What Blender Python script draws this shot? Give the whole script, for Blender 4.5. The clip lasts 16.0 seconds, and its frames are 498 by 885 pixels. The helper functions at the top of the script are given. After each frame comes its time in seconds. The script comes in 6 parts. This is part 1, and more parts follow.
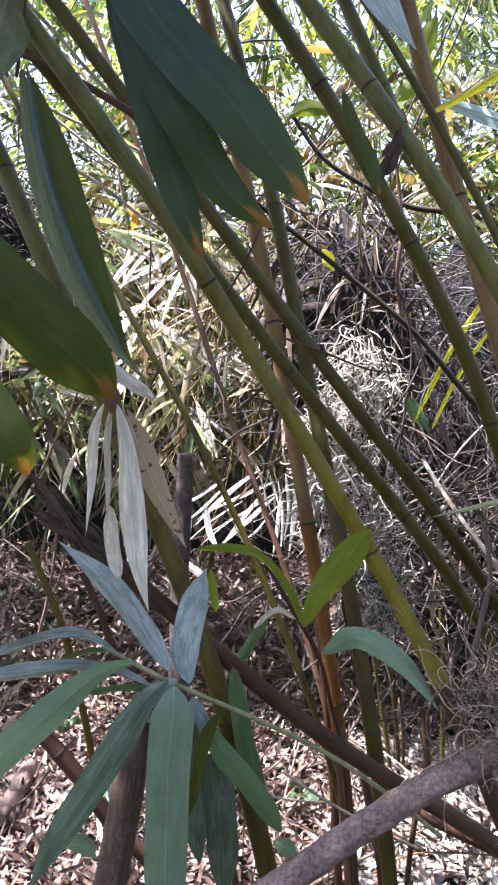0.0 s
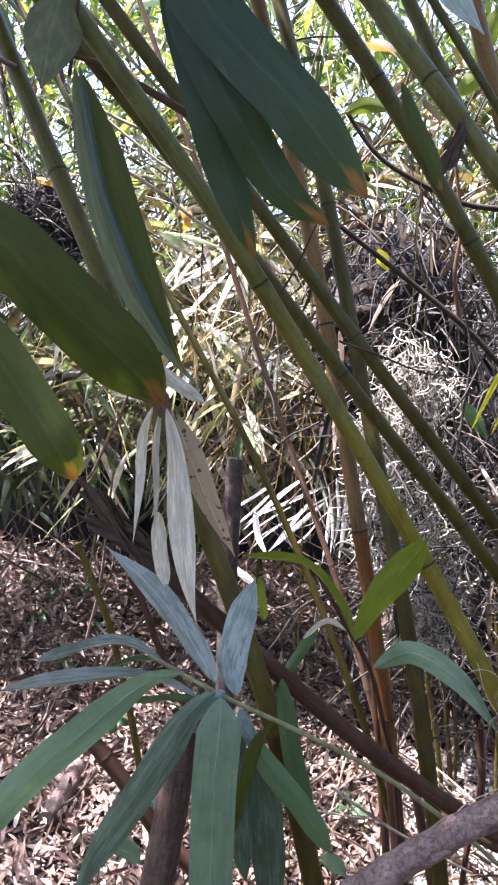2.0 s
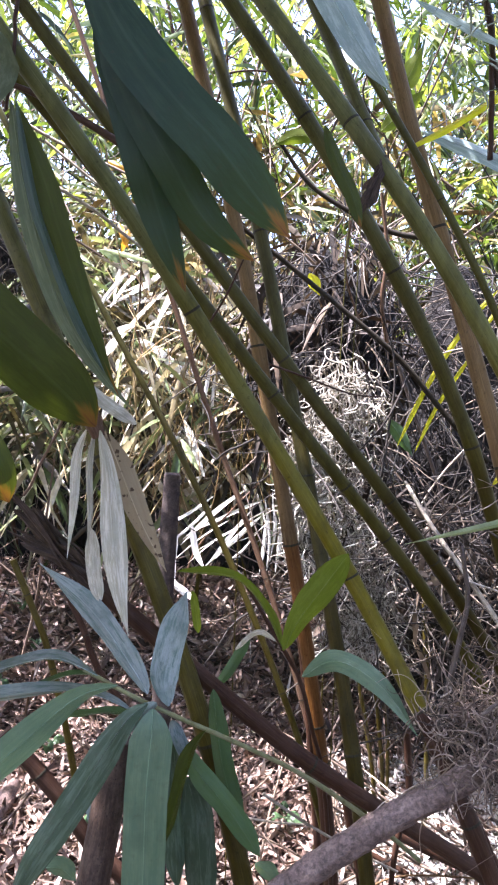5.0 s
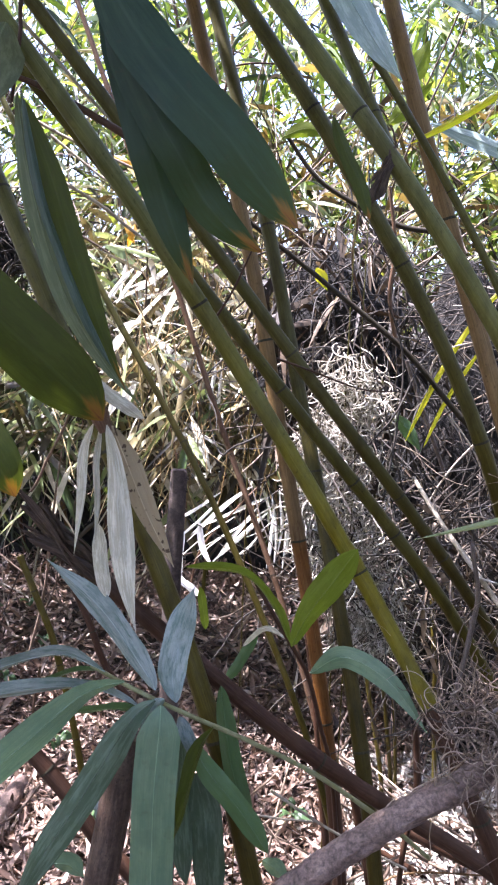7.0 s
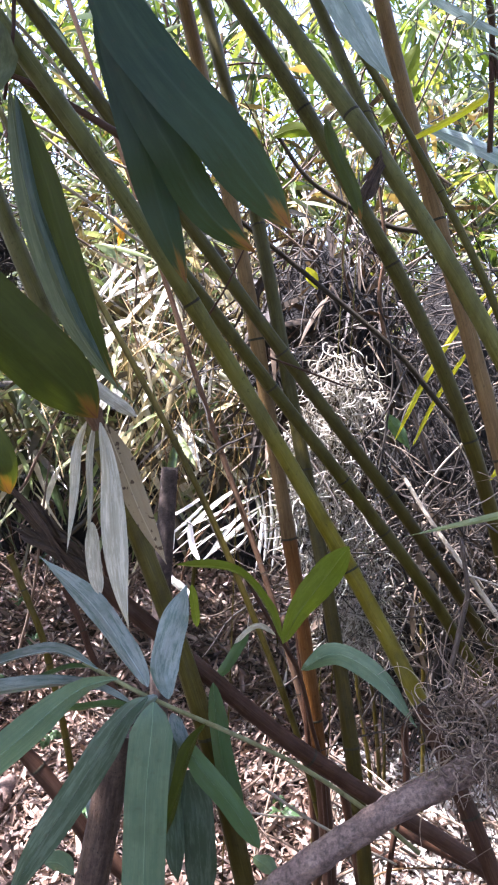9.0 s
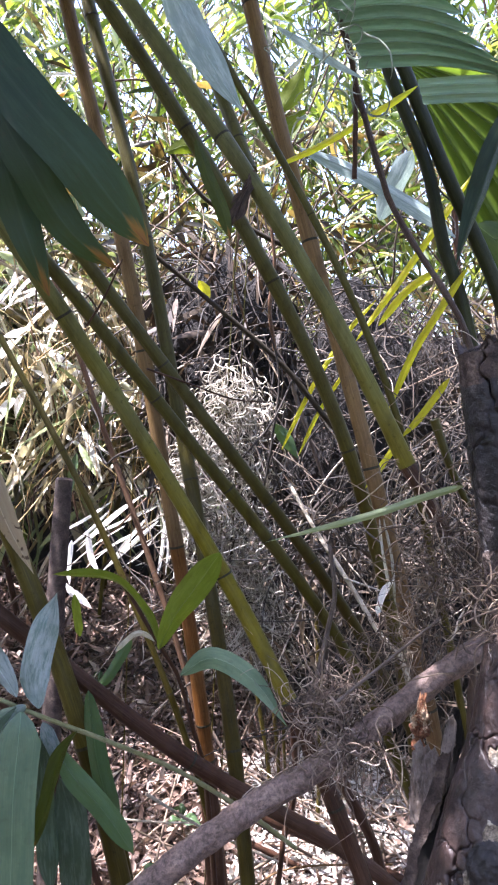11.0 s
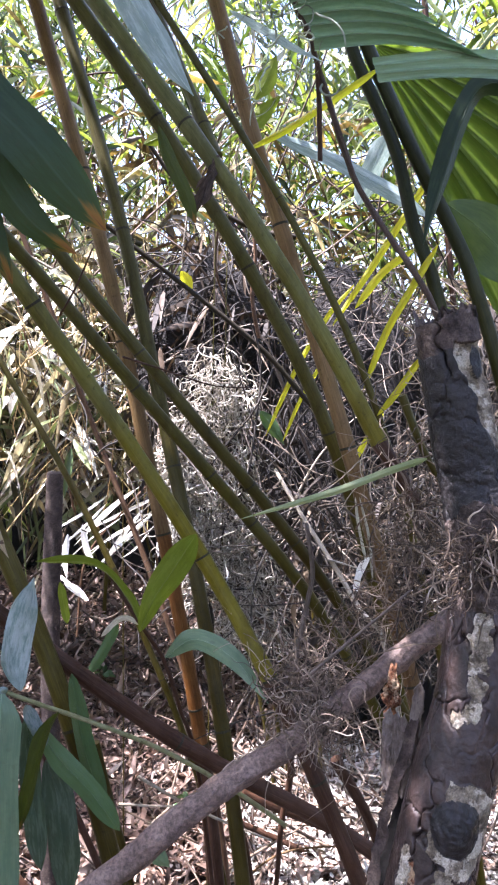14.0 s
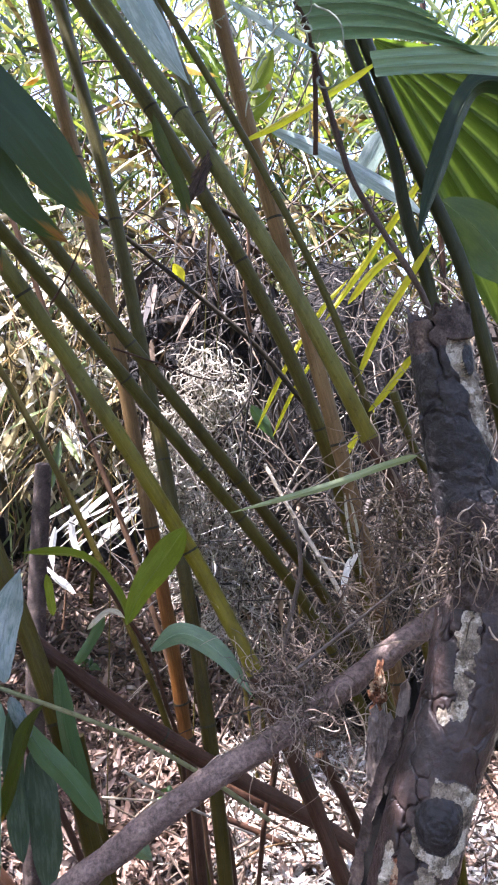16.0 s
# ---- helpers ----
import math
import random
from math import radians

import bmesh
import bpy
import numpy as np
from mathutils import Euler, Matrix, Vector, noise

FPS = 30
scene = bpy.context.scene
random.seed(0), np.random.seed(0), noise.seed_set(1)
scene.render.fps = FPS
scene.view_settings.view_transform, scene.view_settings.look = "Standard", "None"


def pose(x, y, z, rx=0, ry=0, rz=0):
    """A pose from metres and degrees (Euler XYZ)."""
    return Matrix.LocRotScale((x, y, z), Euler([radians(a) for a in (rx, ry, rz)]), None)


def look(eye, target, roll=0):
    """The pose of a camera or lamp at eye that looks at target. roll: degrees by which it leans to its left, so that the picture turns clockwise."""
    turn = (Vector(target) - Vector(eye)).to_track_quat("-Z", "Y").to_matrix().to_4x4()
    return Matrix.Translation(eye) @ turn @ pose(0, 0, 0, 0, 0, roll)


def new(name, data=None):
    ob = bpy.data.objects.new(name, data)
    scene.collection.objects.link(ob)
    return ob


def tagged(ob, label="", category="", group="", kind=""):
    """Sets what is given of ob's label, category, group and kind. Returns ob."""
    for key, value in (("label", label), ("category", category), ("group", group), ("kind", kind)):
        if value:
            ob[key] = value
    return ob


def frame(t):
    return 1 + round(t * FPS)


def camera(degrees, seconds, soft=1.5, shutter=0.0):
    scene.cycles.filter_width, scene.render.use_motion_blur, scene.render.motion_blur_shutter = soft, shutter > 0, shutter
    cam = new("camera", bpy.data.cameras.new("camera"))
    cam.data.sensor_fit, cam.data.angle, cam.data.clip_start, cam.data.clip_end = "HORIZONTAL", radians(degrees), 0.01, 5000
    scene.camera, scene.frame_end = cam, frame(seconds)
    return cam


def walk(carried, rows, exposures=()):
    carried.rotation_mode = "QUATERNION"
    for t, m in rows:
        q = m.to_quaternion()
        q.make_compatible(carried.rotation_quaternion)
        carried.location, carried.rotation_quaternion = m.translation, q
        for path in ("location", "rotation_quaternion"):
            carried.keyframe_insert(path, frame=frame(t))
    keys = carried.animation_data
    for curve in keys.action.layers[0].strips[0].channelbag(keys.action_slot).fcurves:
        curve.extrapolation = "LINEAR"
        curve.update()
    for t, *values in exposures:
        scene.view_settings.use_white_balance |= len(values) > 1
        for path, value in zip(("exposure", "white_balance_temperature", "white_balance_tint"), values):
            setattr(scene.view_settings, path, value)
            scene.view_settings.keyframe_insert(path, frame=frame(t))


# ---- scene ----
cam = camera(39.06, 16.0, 2.2)
PATH = [
    (0, (0.0800, 0.1314, 1.3690), (-0.0249, 2.1097, 1.0946), 1.72),
    (0.5, (0.0789, 0.1488, 1.3734), (-0.0906, 2.1241, 1.1099), 2.29),
    (1, (0.0719, 0.1551, 1.3768), (-0.1318, 2.1271, 1.1125), 2.88),
    (1.5, (0.0754, 0.1504, 1.3763), (-0.1497, 2.1208, 1.1181), 2.44),
    (2, (0.0754, 0.1563, 1.3689), (-0.1689, 2.1227, 1.0979), 1.77),
    (2.5, (0.1014, 0.1341, 1.3745), (-0.0524, 2.1111, 1.1143), 1.69),
    (3, (0.1052, 0.1200, 1.3831), (0.0254, 2.1039, 1.1430), 2.31),
    (3.5, (0.1047, 0.1139, 1.3886), (0.0502, 2.1009, 1.1674), 2.49),
    (4, (0.0951, 0.1220, 1.3844), (0.0287, 2.1071, 1.1498), 2.45),
    (4.5, (0.0920, 0.1198, 1.3836), (0.0152, 2.1053, 1.1563), 2.37),
    (6.8, (0.0906, 0.1257, 1.3792), (0.0001, 2.1083, 1.1321), 2.39),
    (7, (0.0895, 0.1268, 1.3793), (-0.0087, 2.1100, 1.1400), 2.22),
    (7.5, (0.0852, 0.1161, 1.3842), (-0.0281, 2.1016, 1.1718), 2.19),
    (8, (0.0798, 0.1270, 1.3795), (-0.0557, 2.1089, 1.1475), 2.18),
    (8.5, (0.0782, 0.1180, 1.3800), (-0.0270, 2.1029, 1.1590), 2.36),
    (9, (0.0853, 0.1212, 1.3776), (0.0199, 2.1058, 1.1388), 2.37),
    (9.5, (0.1151, 0.1214, 1.3743), (0.2403, 2.1043, 1.1453), 3.49),
    (9.7, (0.1276, 0.1110, 1.3793), (0.3134, 2.0898, 1.1562), 3.42),
    (10.1, (0.1360, 0.1070, 1.3810), (0.3810, 2.0770, 1.1610), 3.20),
    (10.9, (0.1460, 0.0950, 1.3840), (0.3160, 2.0750, 1.1790), 2.90),
    (11.8, (0.1557, 0.0822, 1.3862), (0.2259, 2.0724, 1.2005), 2.56),
    (12, (0.1618, 0.0925, 1.3757), (0.2178, 2.0802, 1.1607), 1.90),
    (12.5, (0.1794, 0.1091, 1.3584), (0.2544, 2.0918, 1.1068), 1.67),
    (13, (0.1840, 0.1065, 1.3539), (0.3046, 2.0865, 1.0993), 1.58),
    (13.5, (0.2052, 0.0862, 1.3573), (0.3517, 2.0643, 1.1008), 0.53),
    (14, (0.1925, 0.0758, 1.3686), (0.3305, 2.0594, 1.1540), 1.08),
    (14.5, (0.1879, 0.0780, 1.3687), (0.3175, 2.0617, 1.1502), 1.26),
    (15, (0.1888, 0.0868, 1.3642), (0.3500, 2.0667, 1.1326), 2.19),
    (15.5, (0.1936, 0.0786, 1.3638), (0.3635, 2.0584, 1.1370), 2.03),
    (16, (0.1920, 0.0802, 1.3663), (0.3598, 2.0602, 1.1398), 2.13),
]
walk(cam, [(t, look(eye, target, roll)) for t, eye, target, roll in PATH], [(0, 2.97, 5750, 26), (4.5, 2.97, 5750, 26), (9, 2.98, 5750, 26), (12, 2.93, 5750, 26), (13.5, 2.95, 5750, 26), (15, 3.03, 5750, 26), (16, 3.02, 5750, 26)])

# ---------------------------------------------------------------- light
world = bpy.data.worlds.new("sky")
scene.world = world
world.use_nodes = True
wn = world.node_tree
sky = wn.nodes.new("ShaderNodeTexSky")
sky.sky_type, sky.sun_disc = "NISHITA", False
SUN_EL, SUN_AZ = radians(66), radians(-88)
sky.sun_elevation, sky.sun_rotation = SUN_EL, SUN_AZ
sky.dust_density, sky.air_density = 3.5, 1.0
wn.nodes["Background"].inputs["Strength"].default_value = 0.125
wn.links.new(sky.outputs[0], wn.nodes["Background"].inputs["Color"])
sun = new("sun", bpy.data.lights.new("sun", "SUN"))
sun.data.energy, sun.data.angle, sun.data.color = 5.0, radians(0.5), (1.0, 0.95, 0.86)
sun_way = Vector((math.sin(SUN_AZ) * math.cos(SUN_EL), math.cos(SUN_AZ) * math.cos(SUN_EL), math.sin(SUN_EL)))
sun.matrix_world = look(sun_way * 20, (0, 0, 0))


# ---------------------------------------------------------------- materials
def nodes_of(name):
    mat = bpy.data.materials.new(name)
    mat.use_nodes = True
    nt = mat.node_tree
    return mat, nt, nt.nodes["Principled BSDF"]


def noise_node(nt, scale, detail=4.0, rough=0.6, stretch=None, coord="Object"):
    tc = nt.nodes.new("ShaderNodeTexCoord")
    n = nt.nodes.new("ShaderNodeTexNoise")
    n.inputs["Scale"].default_value, n.inputs["Detail"].default_value, n.inputs["Roughness"].default_value = scale, detail, rough
    if stretch:
        mp = nt.nodes.new("ShaderNodeMapping")
        mp.inputs["Scale"].default_value = stretch
        nt.links.new(tc.outputs[coord], mp.inputs["Vector"])
        nt.links.new(mp.outputs[0], n.inputs["Vector"])
    else:
        nt.links.new(tc.outputs[coord], n.inputs["Vector"])
    return n


def ramp(nt, src, stops):
    r = nt.nodes.new("ShaderNodeValToRGB")
    while len(r.color_ramp.elements) < len(stops):
        r.color_ramp.elements.new(0.5)
    for el, (pos, col) in zip(r.color_ramp.elements, stops):
        el.position, el.color = pos, (*col, 1)
    nt.links.new(src, r.inputs[0])
    return r


def mix(nt, fac, a, b, mode="MIX"):
    m = nt.nodes.new("ShaderNodeMix")
    m.data_type, m.blend_type = "RGBA", mode
    for sock, v in ((m.inputs[0], fac), (m.inputs[6], a), (m.inputs[7], b)):
        if isinstance(v, (int, float)):
            sock.default_value = v
        elif isinstance(v, tuple):
            sock.default_value = (*v, 1)
        else:
            nt.links.new(v, sock)
    return m.outputs[2]


def bump(nt, bsdf, height, strength=0.4, dist=0.003):
    b = nt.nodes.new("ShaderNodeBump")
    b.inputs["Strength"].default_value, b.inputs["Distance"].default_value = strength, dist
    nt.links.new(height, b.inputs["Height"])
    nt.links.new(b.outputs[0], bsdf.inputs["Normal"])


def culm_mat(name, dark, mid, light, rough=0.48, aged=None, span=(1.0, 1.5)):
    """Bamboo skin: fine lengthwise streaks, blotches, specks and a waxy grey bloom. aged: the three colours of its
    older, lower length; the upper three also take in haze.
    """
    mat, nt, bs = nodes_of(name)
    info = nt.nodes.new("ShaderNodeObjectInfo")
    streak = noise_node(nt, 9, 5, 0.65, (1.0, 0.05, 1.0), "UV")
    blot = noise_node(nt, 14, 4, 0.6)
    fine = noise_node(nt, 160, 3, 0.7)
    col = ramp(nt, streak.outputs[0], [(0.3, dark), (0.5, mid), (0.72, light)]).outputs[0]
    # change with height: yellower old skin below, some haze coloured in above
    if aged:
        old = ramp(nt, streak.outputs[0], list(zip((0.3, 0.5, 0.72), aged))).outputs[0]
        tc = nt.nodes.new("ShaderNodeTexCoord")
        sep = nt.nodes.new("ShaderNodeSeparateXYZ")
        nt.links.new(tc.outputs["Object"], sep.inputs[0])
        wob = nt.nodes.new("ShaderNodeMath")
        wob.operation = "MULTIPLY_ADD"
        wob.inputs[1].default_value = 0.5
        nt.links.new(noise_node(nt, 5, 3, 0.6).outputs[0], wob.inputs[0])
        nt.links.new(sep.outputs[2], wob.inputs[2])
        part_old = nt.nodes.new("ShaderNodeMapRange")
        part_old.inputs[1].default_value, part_old.inputs[2].default_value = span[0] + 0.25, span[1] + 0.25
        part_old.inputs[3].default_value, part_old.inputs[4].default_value = 1.0, 0.0
        nt.links.new(wob.outputs[0], part_old.inputs[0])
        col = mix(nt, part_old.outputs[0], col, old)
    grey = ramp(nt, blot.outputs[0], [(0.42, (0, 0, 0)), (0.7, (1, 1, 1))]).outputs[0]
    scl = nt.nodes.new("ShaderNodeMath")
    scl.operation = "MULTIPLY"
    scl.inputs[1].default_value = 0.2
    nt.links.new(grey, scl.inputs[0])
    col = mix(nt, scl.outputs[0], col, tuple(0.75 * l + 0.025 for l in light))
    stain = noise_node(nt, 30, 5, 0.7, (1.0, 1.0, 0.35))
    col = mix(nt, 0.55, col, ramp(nt, stain.outputs[0], [(0.38, (0.45, 0.39, 0.32)), (0.54, (1, 1, 1))]).outputs[0], "MULTIPLY")
    spots = ramp(nt, fine.outputs[0], [(0.60, (1, 1, 1)), (0.72, (0.35, 0.3, 0.25))]).outputs[0]
    col = mix(nt, 0.7, col, spots, "MULTIPLY")
    hs = nt.nodes.new("ShaderNodeHueSaturation")
    mr = nt.nodes.new("ShaderNodeMapRange")
    mr.inputs[3].default_value, mr.inputs[4].default_value = 0.97, 1.04
    nt.links.new(info.outputs["Random"], mr.inputs[0])
    nt.links.new(mr.outputs[0], hs.inputs["Value"])
    nt.links.new(col, hs.inputs["Color"])
    nt.links.new(hs.outputs[0], bs.inputs["Base Color"])
    bs.inputs["Roughness"].default_value = rough
    bs.inputs["Specular IOR Level"].default_value = 0.14
    bump(nt, bs, streak.outputs[0], 0.15, 0.002)
    return mat


def branch_mat(name, dark, mid, pale, rough=0.6):
    """Dead wood with its thin bark: lengthwise streaks, pits and worn pale scuffs."""
    mat, nt, bs = nodes_of(name)
    streak = noise_node(nt, 1.0, 5, 0.7, (4.0, 0.5, 1.0), "UV")
    pits = noise_node(nt, 1.0, 3, 0.65, (7.0, 3.2, 1.0), "UV")
    scuff = noise_node(nt, 24, 6, 0.7)
    fine = noise_node(nt, 220, 4, 0.7)
    col = ramp(nt, streak.outputs[0], [(0.3, dark), (0.5, mid), (0.72, pale)]).outputs[0]
    col = mix(nt, ramp(nt, scuff.outputs[0], [(0.5, (0, 0, 0)), (0.66, (0.7, 0.7, 0.7))]).outputs[0], col, pale)
    hole = ramp(nt, pits.outputs[0], [(0.34, (0.22, 0.19, 0.18)), (0.4, (1, 1, 1))]).outputs[0]
    col = mix(nt, 0.85, col, hole, "MULTIPLY")
    col = mix(nt, 0.5, col, ramp(nt, fine.outputs[0], [(0.35, (0.45, 0.43, 0.42)), (0.65, (1.3, 1.28, 1.28))]).outputs[0], "MULTIPLY")
    nt.links.new(col, bs.inputs["Base Color"])
    bs.inputs["Roughness"].default_value = rough
    bs.inputs["Specular IOR Level"].default_value = 0.3
    bump(nt, bs, mix(nt, 0.5, streak.outputs[0], hole), 0.7, 0.004)
    return mat


def leaf_mat(name, base, back, tip, rough=0.38, vein=0.25, trans=0.3, wear_sheen=0.3, dry=(0.3, 0.2, 0.1), rib_show=0.28, tint=(1.5, 1.55, 0.7), spots=0.12, tip_glow=None, gloss=0.3):
    """A single large leaf blade: u runs along it, v across it."""
    mat, nt, bs = nodes_of(name)
    info = nt.nodes.new("ShaderNodeObjectInfo")
    uv = nt.nodes.new("ShaderNodeUVMap")
    sep = nt.nodes.new("ShaderNodeSeparateXYZ")
    nt.links.new(uv.outputs[0], sep.inputs[0])
    veins = noise_node(nt, 1.0, 5, 0.8, (1.6, 46.0, 1.0), "UV")
    patch = noise_node(nt, 26, 5, 0.65)
    col = ramp(nt, veins.outputs[0], [(0.3, tuple(c * (1 - vein) for c in base)), (0.7, tuple(c * (1 + vein) for c in base))]).outputs[0]
    col = mix(nt, ramp(nt, patch.outputs[0], [(0.45, (0, 0, 0)), (0.8, (wear_sheen, wear_sheen, wear_sheen))]).outputs[0], col, back)
    # greener towards the tip: light glowing through the blade, put into its colour
    if tip_glow:
        col = mix(nt, ramp(nt, sep.outputs[0], [(0.45, (0, 0, 0)), (0.95, (0.8, 0.8, 0.8))]).outputs[0], col, tip_glow)
    # lengthwise blotches of the back colour, also serving as painted sheen
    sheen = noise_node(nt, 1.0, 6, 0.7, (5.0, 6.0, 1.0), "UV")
    col = mix(nt, ramp(nt, sheen.outputs[0], [(0.47, (0, 0, 0)), (0.6, (wear_sheen, wear_sheen, wear_sheen))]).outputs[0], col, tuple(1.35 * c for c in back))
    dots = noise_node(nt, 120, 2, 0.5)
    col = mix(nt, ramp(nt, dots.outputs[0], [(0.63, (0, 0, 0)), (0.67, (spots, spots, spots))]).outputs[0], col, (0.05, 0.028, 0.014))
    # the pale midrib
    rib = nt.nodes.new("ShaderNodeMath")
    rib.operation = "SUBTRACT"
    rib.inputs[1].default_value = 0.5
    nt.links.new(sep.outputs[1], rib.inputs[0])
    ab = nt.nodes.new("ShaderNodeMath")
    ab.operation = "ABSOLUTE"
    nt.links.new(rib.outputs[0], ab.inputs[0])
    col = mix(nt, ramp(nt, ab.outputs[0], [(0.012, (rib_show, rib_show, rib_show)), (0.035, (0, 0, 0))]).outputs[0], col, tuple(1.6 * c + 0.05 for c in base))
    # the withered end: a yellow rim, then brown
    soft = noise_node(nt, 1.0, 3, 0.6, (2.5, 2.8, 1.0), "UV")
    wob = nt.nodes.new("ShaderNodeMath")
    wob.operation = "MULTIPLY_ADD"
    wob.inputs[1].default_value = 0.26
    nt.links.new(soft.outputs[0], wob.inputs[0])
    nt.links.new(sep.outputs[0], wob.inputs[2])
    late = nt.nodes.new("ShaderNodeMapRange")
    late.inputs[1].default_value, late.inputs[2].default_value = tip, tip + 0.07
    nt.links.new(wob.outputs[0], late.inputs[0])
    col = mix(nt, late.outputs[0], col, (0.17, 0.08, 0.01))
    late = nt.nodes.new("ShaderNodeMapRange")
    late.inputs[1].default_value, late.inputs[2].default_value = tip + 0.05, tip + 0.1
    nt.links.new(wob.outputs[0], late.inputs[0])
    col = mix(nt, late.outputs[0], col, dry)
    hs = nt.nodes.new("ShaderNodeHueSaturation")
    mr = nt.nodes.new("ShaderNodeMapRange")
    mr.inputs[3].default_value, mr.inputs[4].default_value = 0.8, 1.25
    nt.links.new(info.outputs["Random"], mr.inputs[0])
    nt.links.new(mr.outputs[0], hs.inputs["Value"])
    nt.links.new(col, hs.inputs["Color"])
    nt.links.new(hs.outputs[0], bs.inputs["Base Color"])
    bs.inputs["Roughness"].default_value = rough
    bs.inputs["Specular IOR Level"].default_value = gloss
    bump(nt, bs, veins.outputs[0], 0.3, 0.0015)
    tr = nt.nodes.new("ShaderNodeBsdfTranslucent")
    warm = mix(nt, 1.0, hs.outputs[0], tint, "MULTIPLY")
    nt.links.new(warm, tr.inputs["Color"])
    ms = nt.nodes.new("ShaderNodeMixShader")
    ms.inputs[0].default_value = trans
    nt.links.new(bs.outputs[0], ms.inputs[1])
    nt.links.new(tr.outputs[0], ms.inputs[2])
    nt.links.new(ms.outputs[0], nt.nodes["Material Output"].inputs["Surface"])
    return mat


def scatter_mat(name, stops, trans=0.3, rough=0.5, tint=(1.5, 1.5, 0.7)):
    """Many small blades in one mesh, each with its own colour."""
    mat, nt, bs = nodes_of(name)
    geo = nt.nodes.new("ShaderNodeNewGeometry")
    col = ramp(nt, geo.outputs["Random Per Island"], stops).outputs[0]
    blot = noise_node(nt, 60, 4, 0.7)
    col = mix(nt, 0.6, col, ramp(nt, blot.outputs[0], [(0.3, (0.45, 0.42, 0.4)), (0.65, (1.1, 1.1, 1.1))]).outputs[0], "MULTIPLY")
    nt.links.new(col, bs.inputs["Base Color"])
    bs.inputs["Roughness"].default_value = rough
    bump(nt, bs, blot.outputs[0], 0.3, 0.002)
    if trans > 0:
        tr = nt.nodes.new("ShaderNodeBsdfTranslucent")
        nt.links.new(mix(nt, 1.0, col, tint, "MULTIPLY"), tr.inputs["Color"])
        ms = nt.nodes.new("ShaderNodeMixShader")
        ms.inputs[0].default_value = trans
        nt.links.new(bs.outputs[0], ms.inputs[1])
        nt.links.new(tr.outputs[0], ms.inputs[2])
        nt.links.new(ms.outputs[0], nt.nodes["Material Output"].inputs["Surface"])
    return mat


def bark_mat(name, dark, mid, pale, scale=16, lichen=0.62, crack=28, rough=0.85, strength=0.8, crack_mix=0.6, crack_at=(0.4, 0.56), wild=0.015, thin=0.022, grain=0.7):
    """Bark: plates with dark cracks, and pale lichen or bare wood in patches."""
    mat, nt, bs = nodes_of(name)
    a = noise_node(nt, scale, 6, 0.65)
    b = noise_node(nt, scale * 0.45, 5, 0.7)
    tc = nt.nodes.new("ShaderNodeTexCoord")
    warp = mix(nt, wild, tc.outputs["Object"], noise_node(nt, scale * 0.6, 1, 0.5).outputs["Color"])
    v = nt.nodes.new("ShaderNodeTexVoronoi")
    v.feature = "DISTANCE_TO_EDGE"
    v.inputs["Scale"].default_value = crack
    nt.links.new(warp, v.inputs["Vector"])
    col = ramp(nt, a.outputs[0], [(0.36, dark), (0.52, mid), (0.68, tuple(0.6 * m + 0.4 * p for m, p in zip(mid, pale)))]).outputs[0]
    col = mix(nt, ramp(nt, b.outputs[0], [(lichen, (0, 0, 0)), (lichen + 0.05, (1, 1, 1))]).outputs[0], col, pale)
    crk = ramp(nt, v.outputs[0], [(0.0, (0.1, 0.1, 0.1)), (thin, (1, 1, 1))]).outputs[0]
    keep = ramp(nt, noise_node(nt, scale * 0.3, 3, 0.6).outputs[0], [(crack_at[0], (0, 0, 0)), (crack_at[1], (crack_mix, crack_mix, crack_mix))]).outputs[0]
    col = mix(nt, keep, col, mix(nt, 1.0, col, crk, "MULTIPLY"))
    fine = noise_node(nt, scale * 7, 4, 0.75)
    col = mix(nt, grain, col, ramp(nt, fine.outputs[0], [(0.35, (0.35, 0.33, 0.33)), (0.65, (1.4, 1.35, 1.35))]).outputs[0], "MULTIPLY")
    nt.links.new(col, bs.inputs["Base Color"])
    bs.inputs["Roughness"].default_value = rough
    bs.inputs["Specular IOR Level"].default_value = 0.3
    hgt = mix(nt, 0.5, a.outputs[0], mix(nt, keep, (1.0, 1.0, 1.0), crk))
    hgt = mix(nt, 0.3, hgt, fine.outputs[0])
    bump(nt, bs, hgt, strength, 0.006)
    return mat


GREEN = culm_mat("bamboo_green", (0.048, 0.045, 0.011), (0.071, 0.067, 0.017), (0.102, 0.094, 0.03), 0.45, ((0.042, 0.031, 0.004), (0.063, 0.048, 0.006), (0.091, 0.071, 0.012)), (1.15, 1.6))
GREY_GREEN = culm_mat("bamboo_grey_green", (0.06, 0.063, 0.017), (0.087, 0.09, 0.026), (0.124, 0.124, 0.045), 0.46, ((0.082, 0.066, 0.003), (0.116, 0.094, 0.004), (0.15, 0.123, 0.012)), (1.15, 1.6))
DARK_GREEN = culm_mat("bamboo_dark_green", (0.04, 0.035, 0.008), (0.059, 0.052, 0.012), (0.085, 0.076, 0.023), 0.45, ((0.023, 0.0165, 0.002), (0.037, 0.027, 0.003), (0.055, 0.041, 0.007)), (1.0, 1.5))
ORANGE = culm_mat("bamboo_orange_brown", (0.07, 0.027, 0.006), (0.118, 0.047, 0.01), (0.165, 0.083, 0.028))
TAN = culm_mat("bamboo_tan_brown", (0.11, 0.066, 0.024), (0.165, 0.102, 0.04), (0.215, 0.145, 0.066), 0.5, ((0.062, 0.033, 0.012), (0.1, 0.055, 0.021), (0.15, 0.095, 0.044)), (0.95, 1.5))
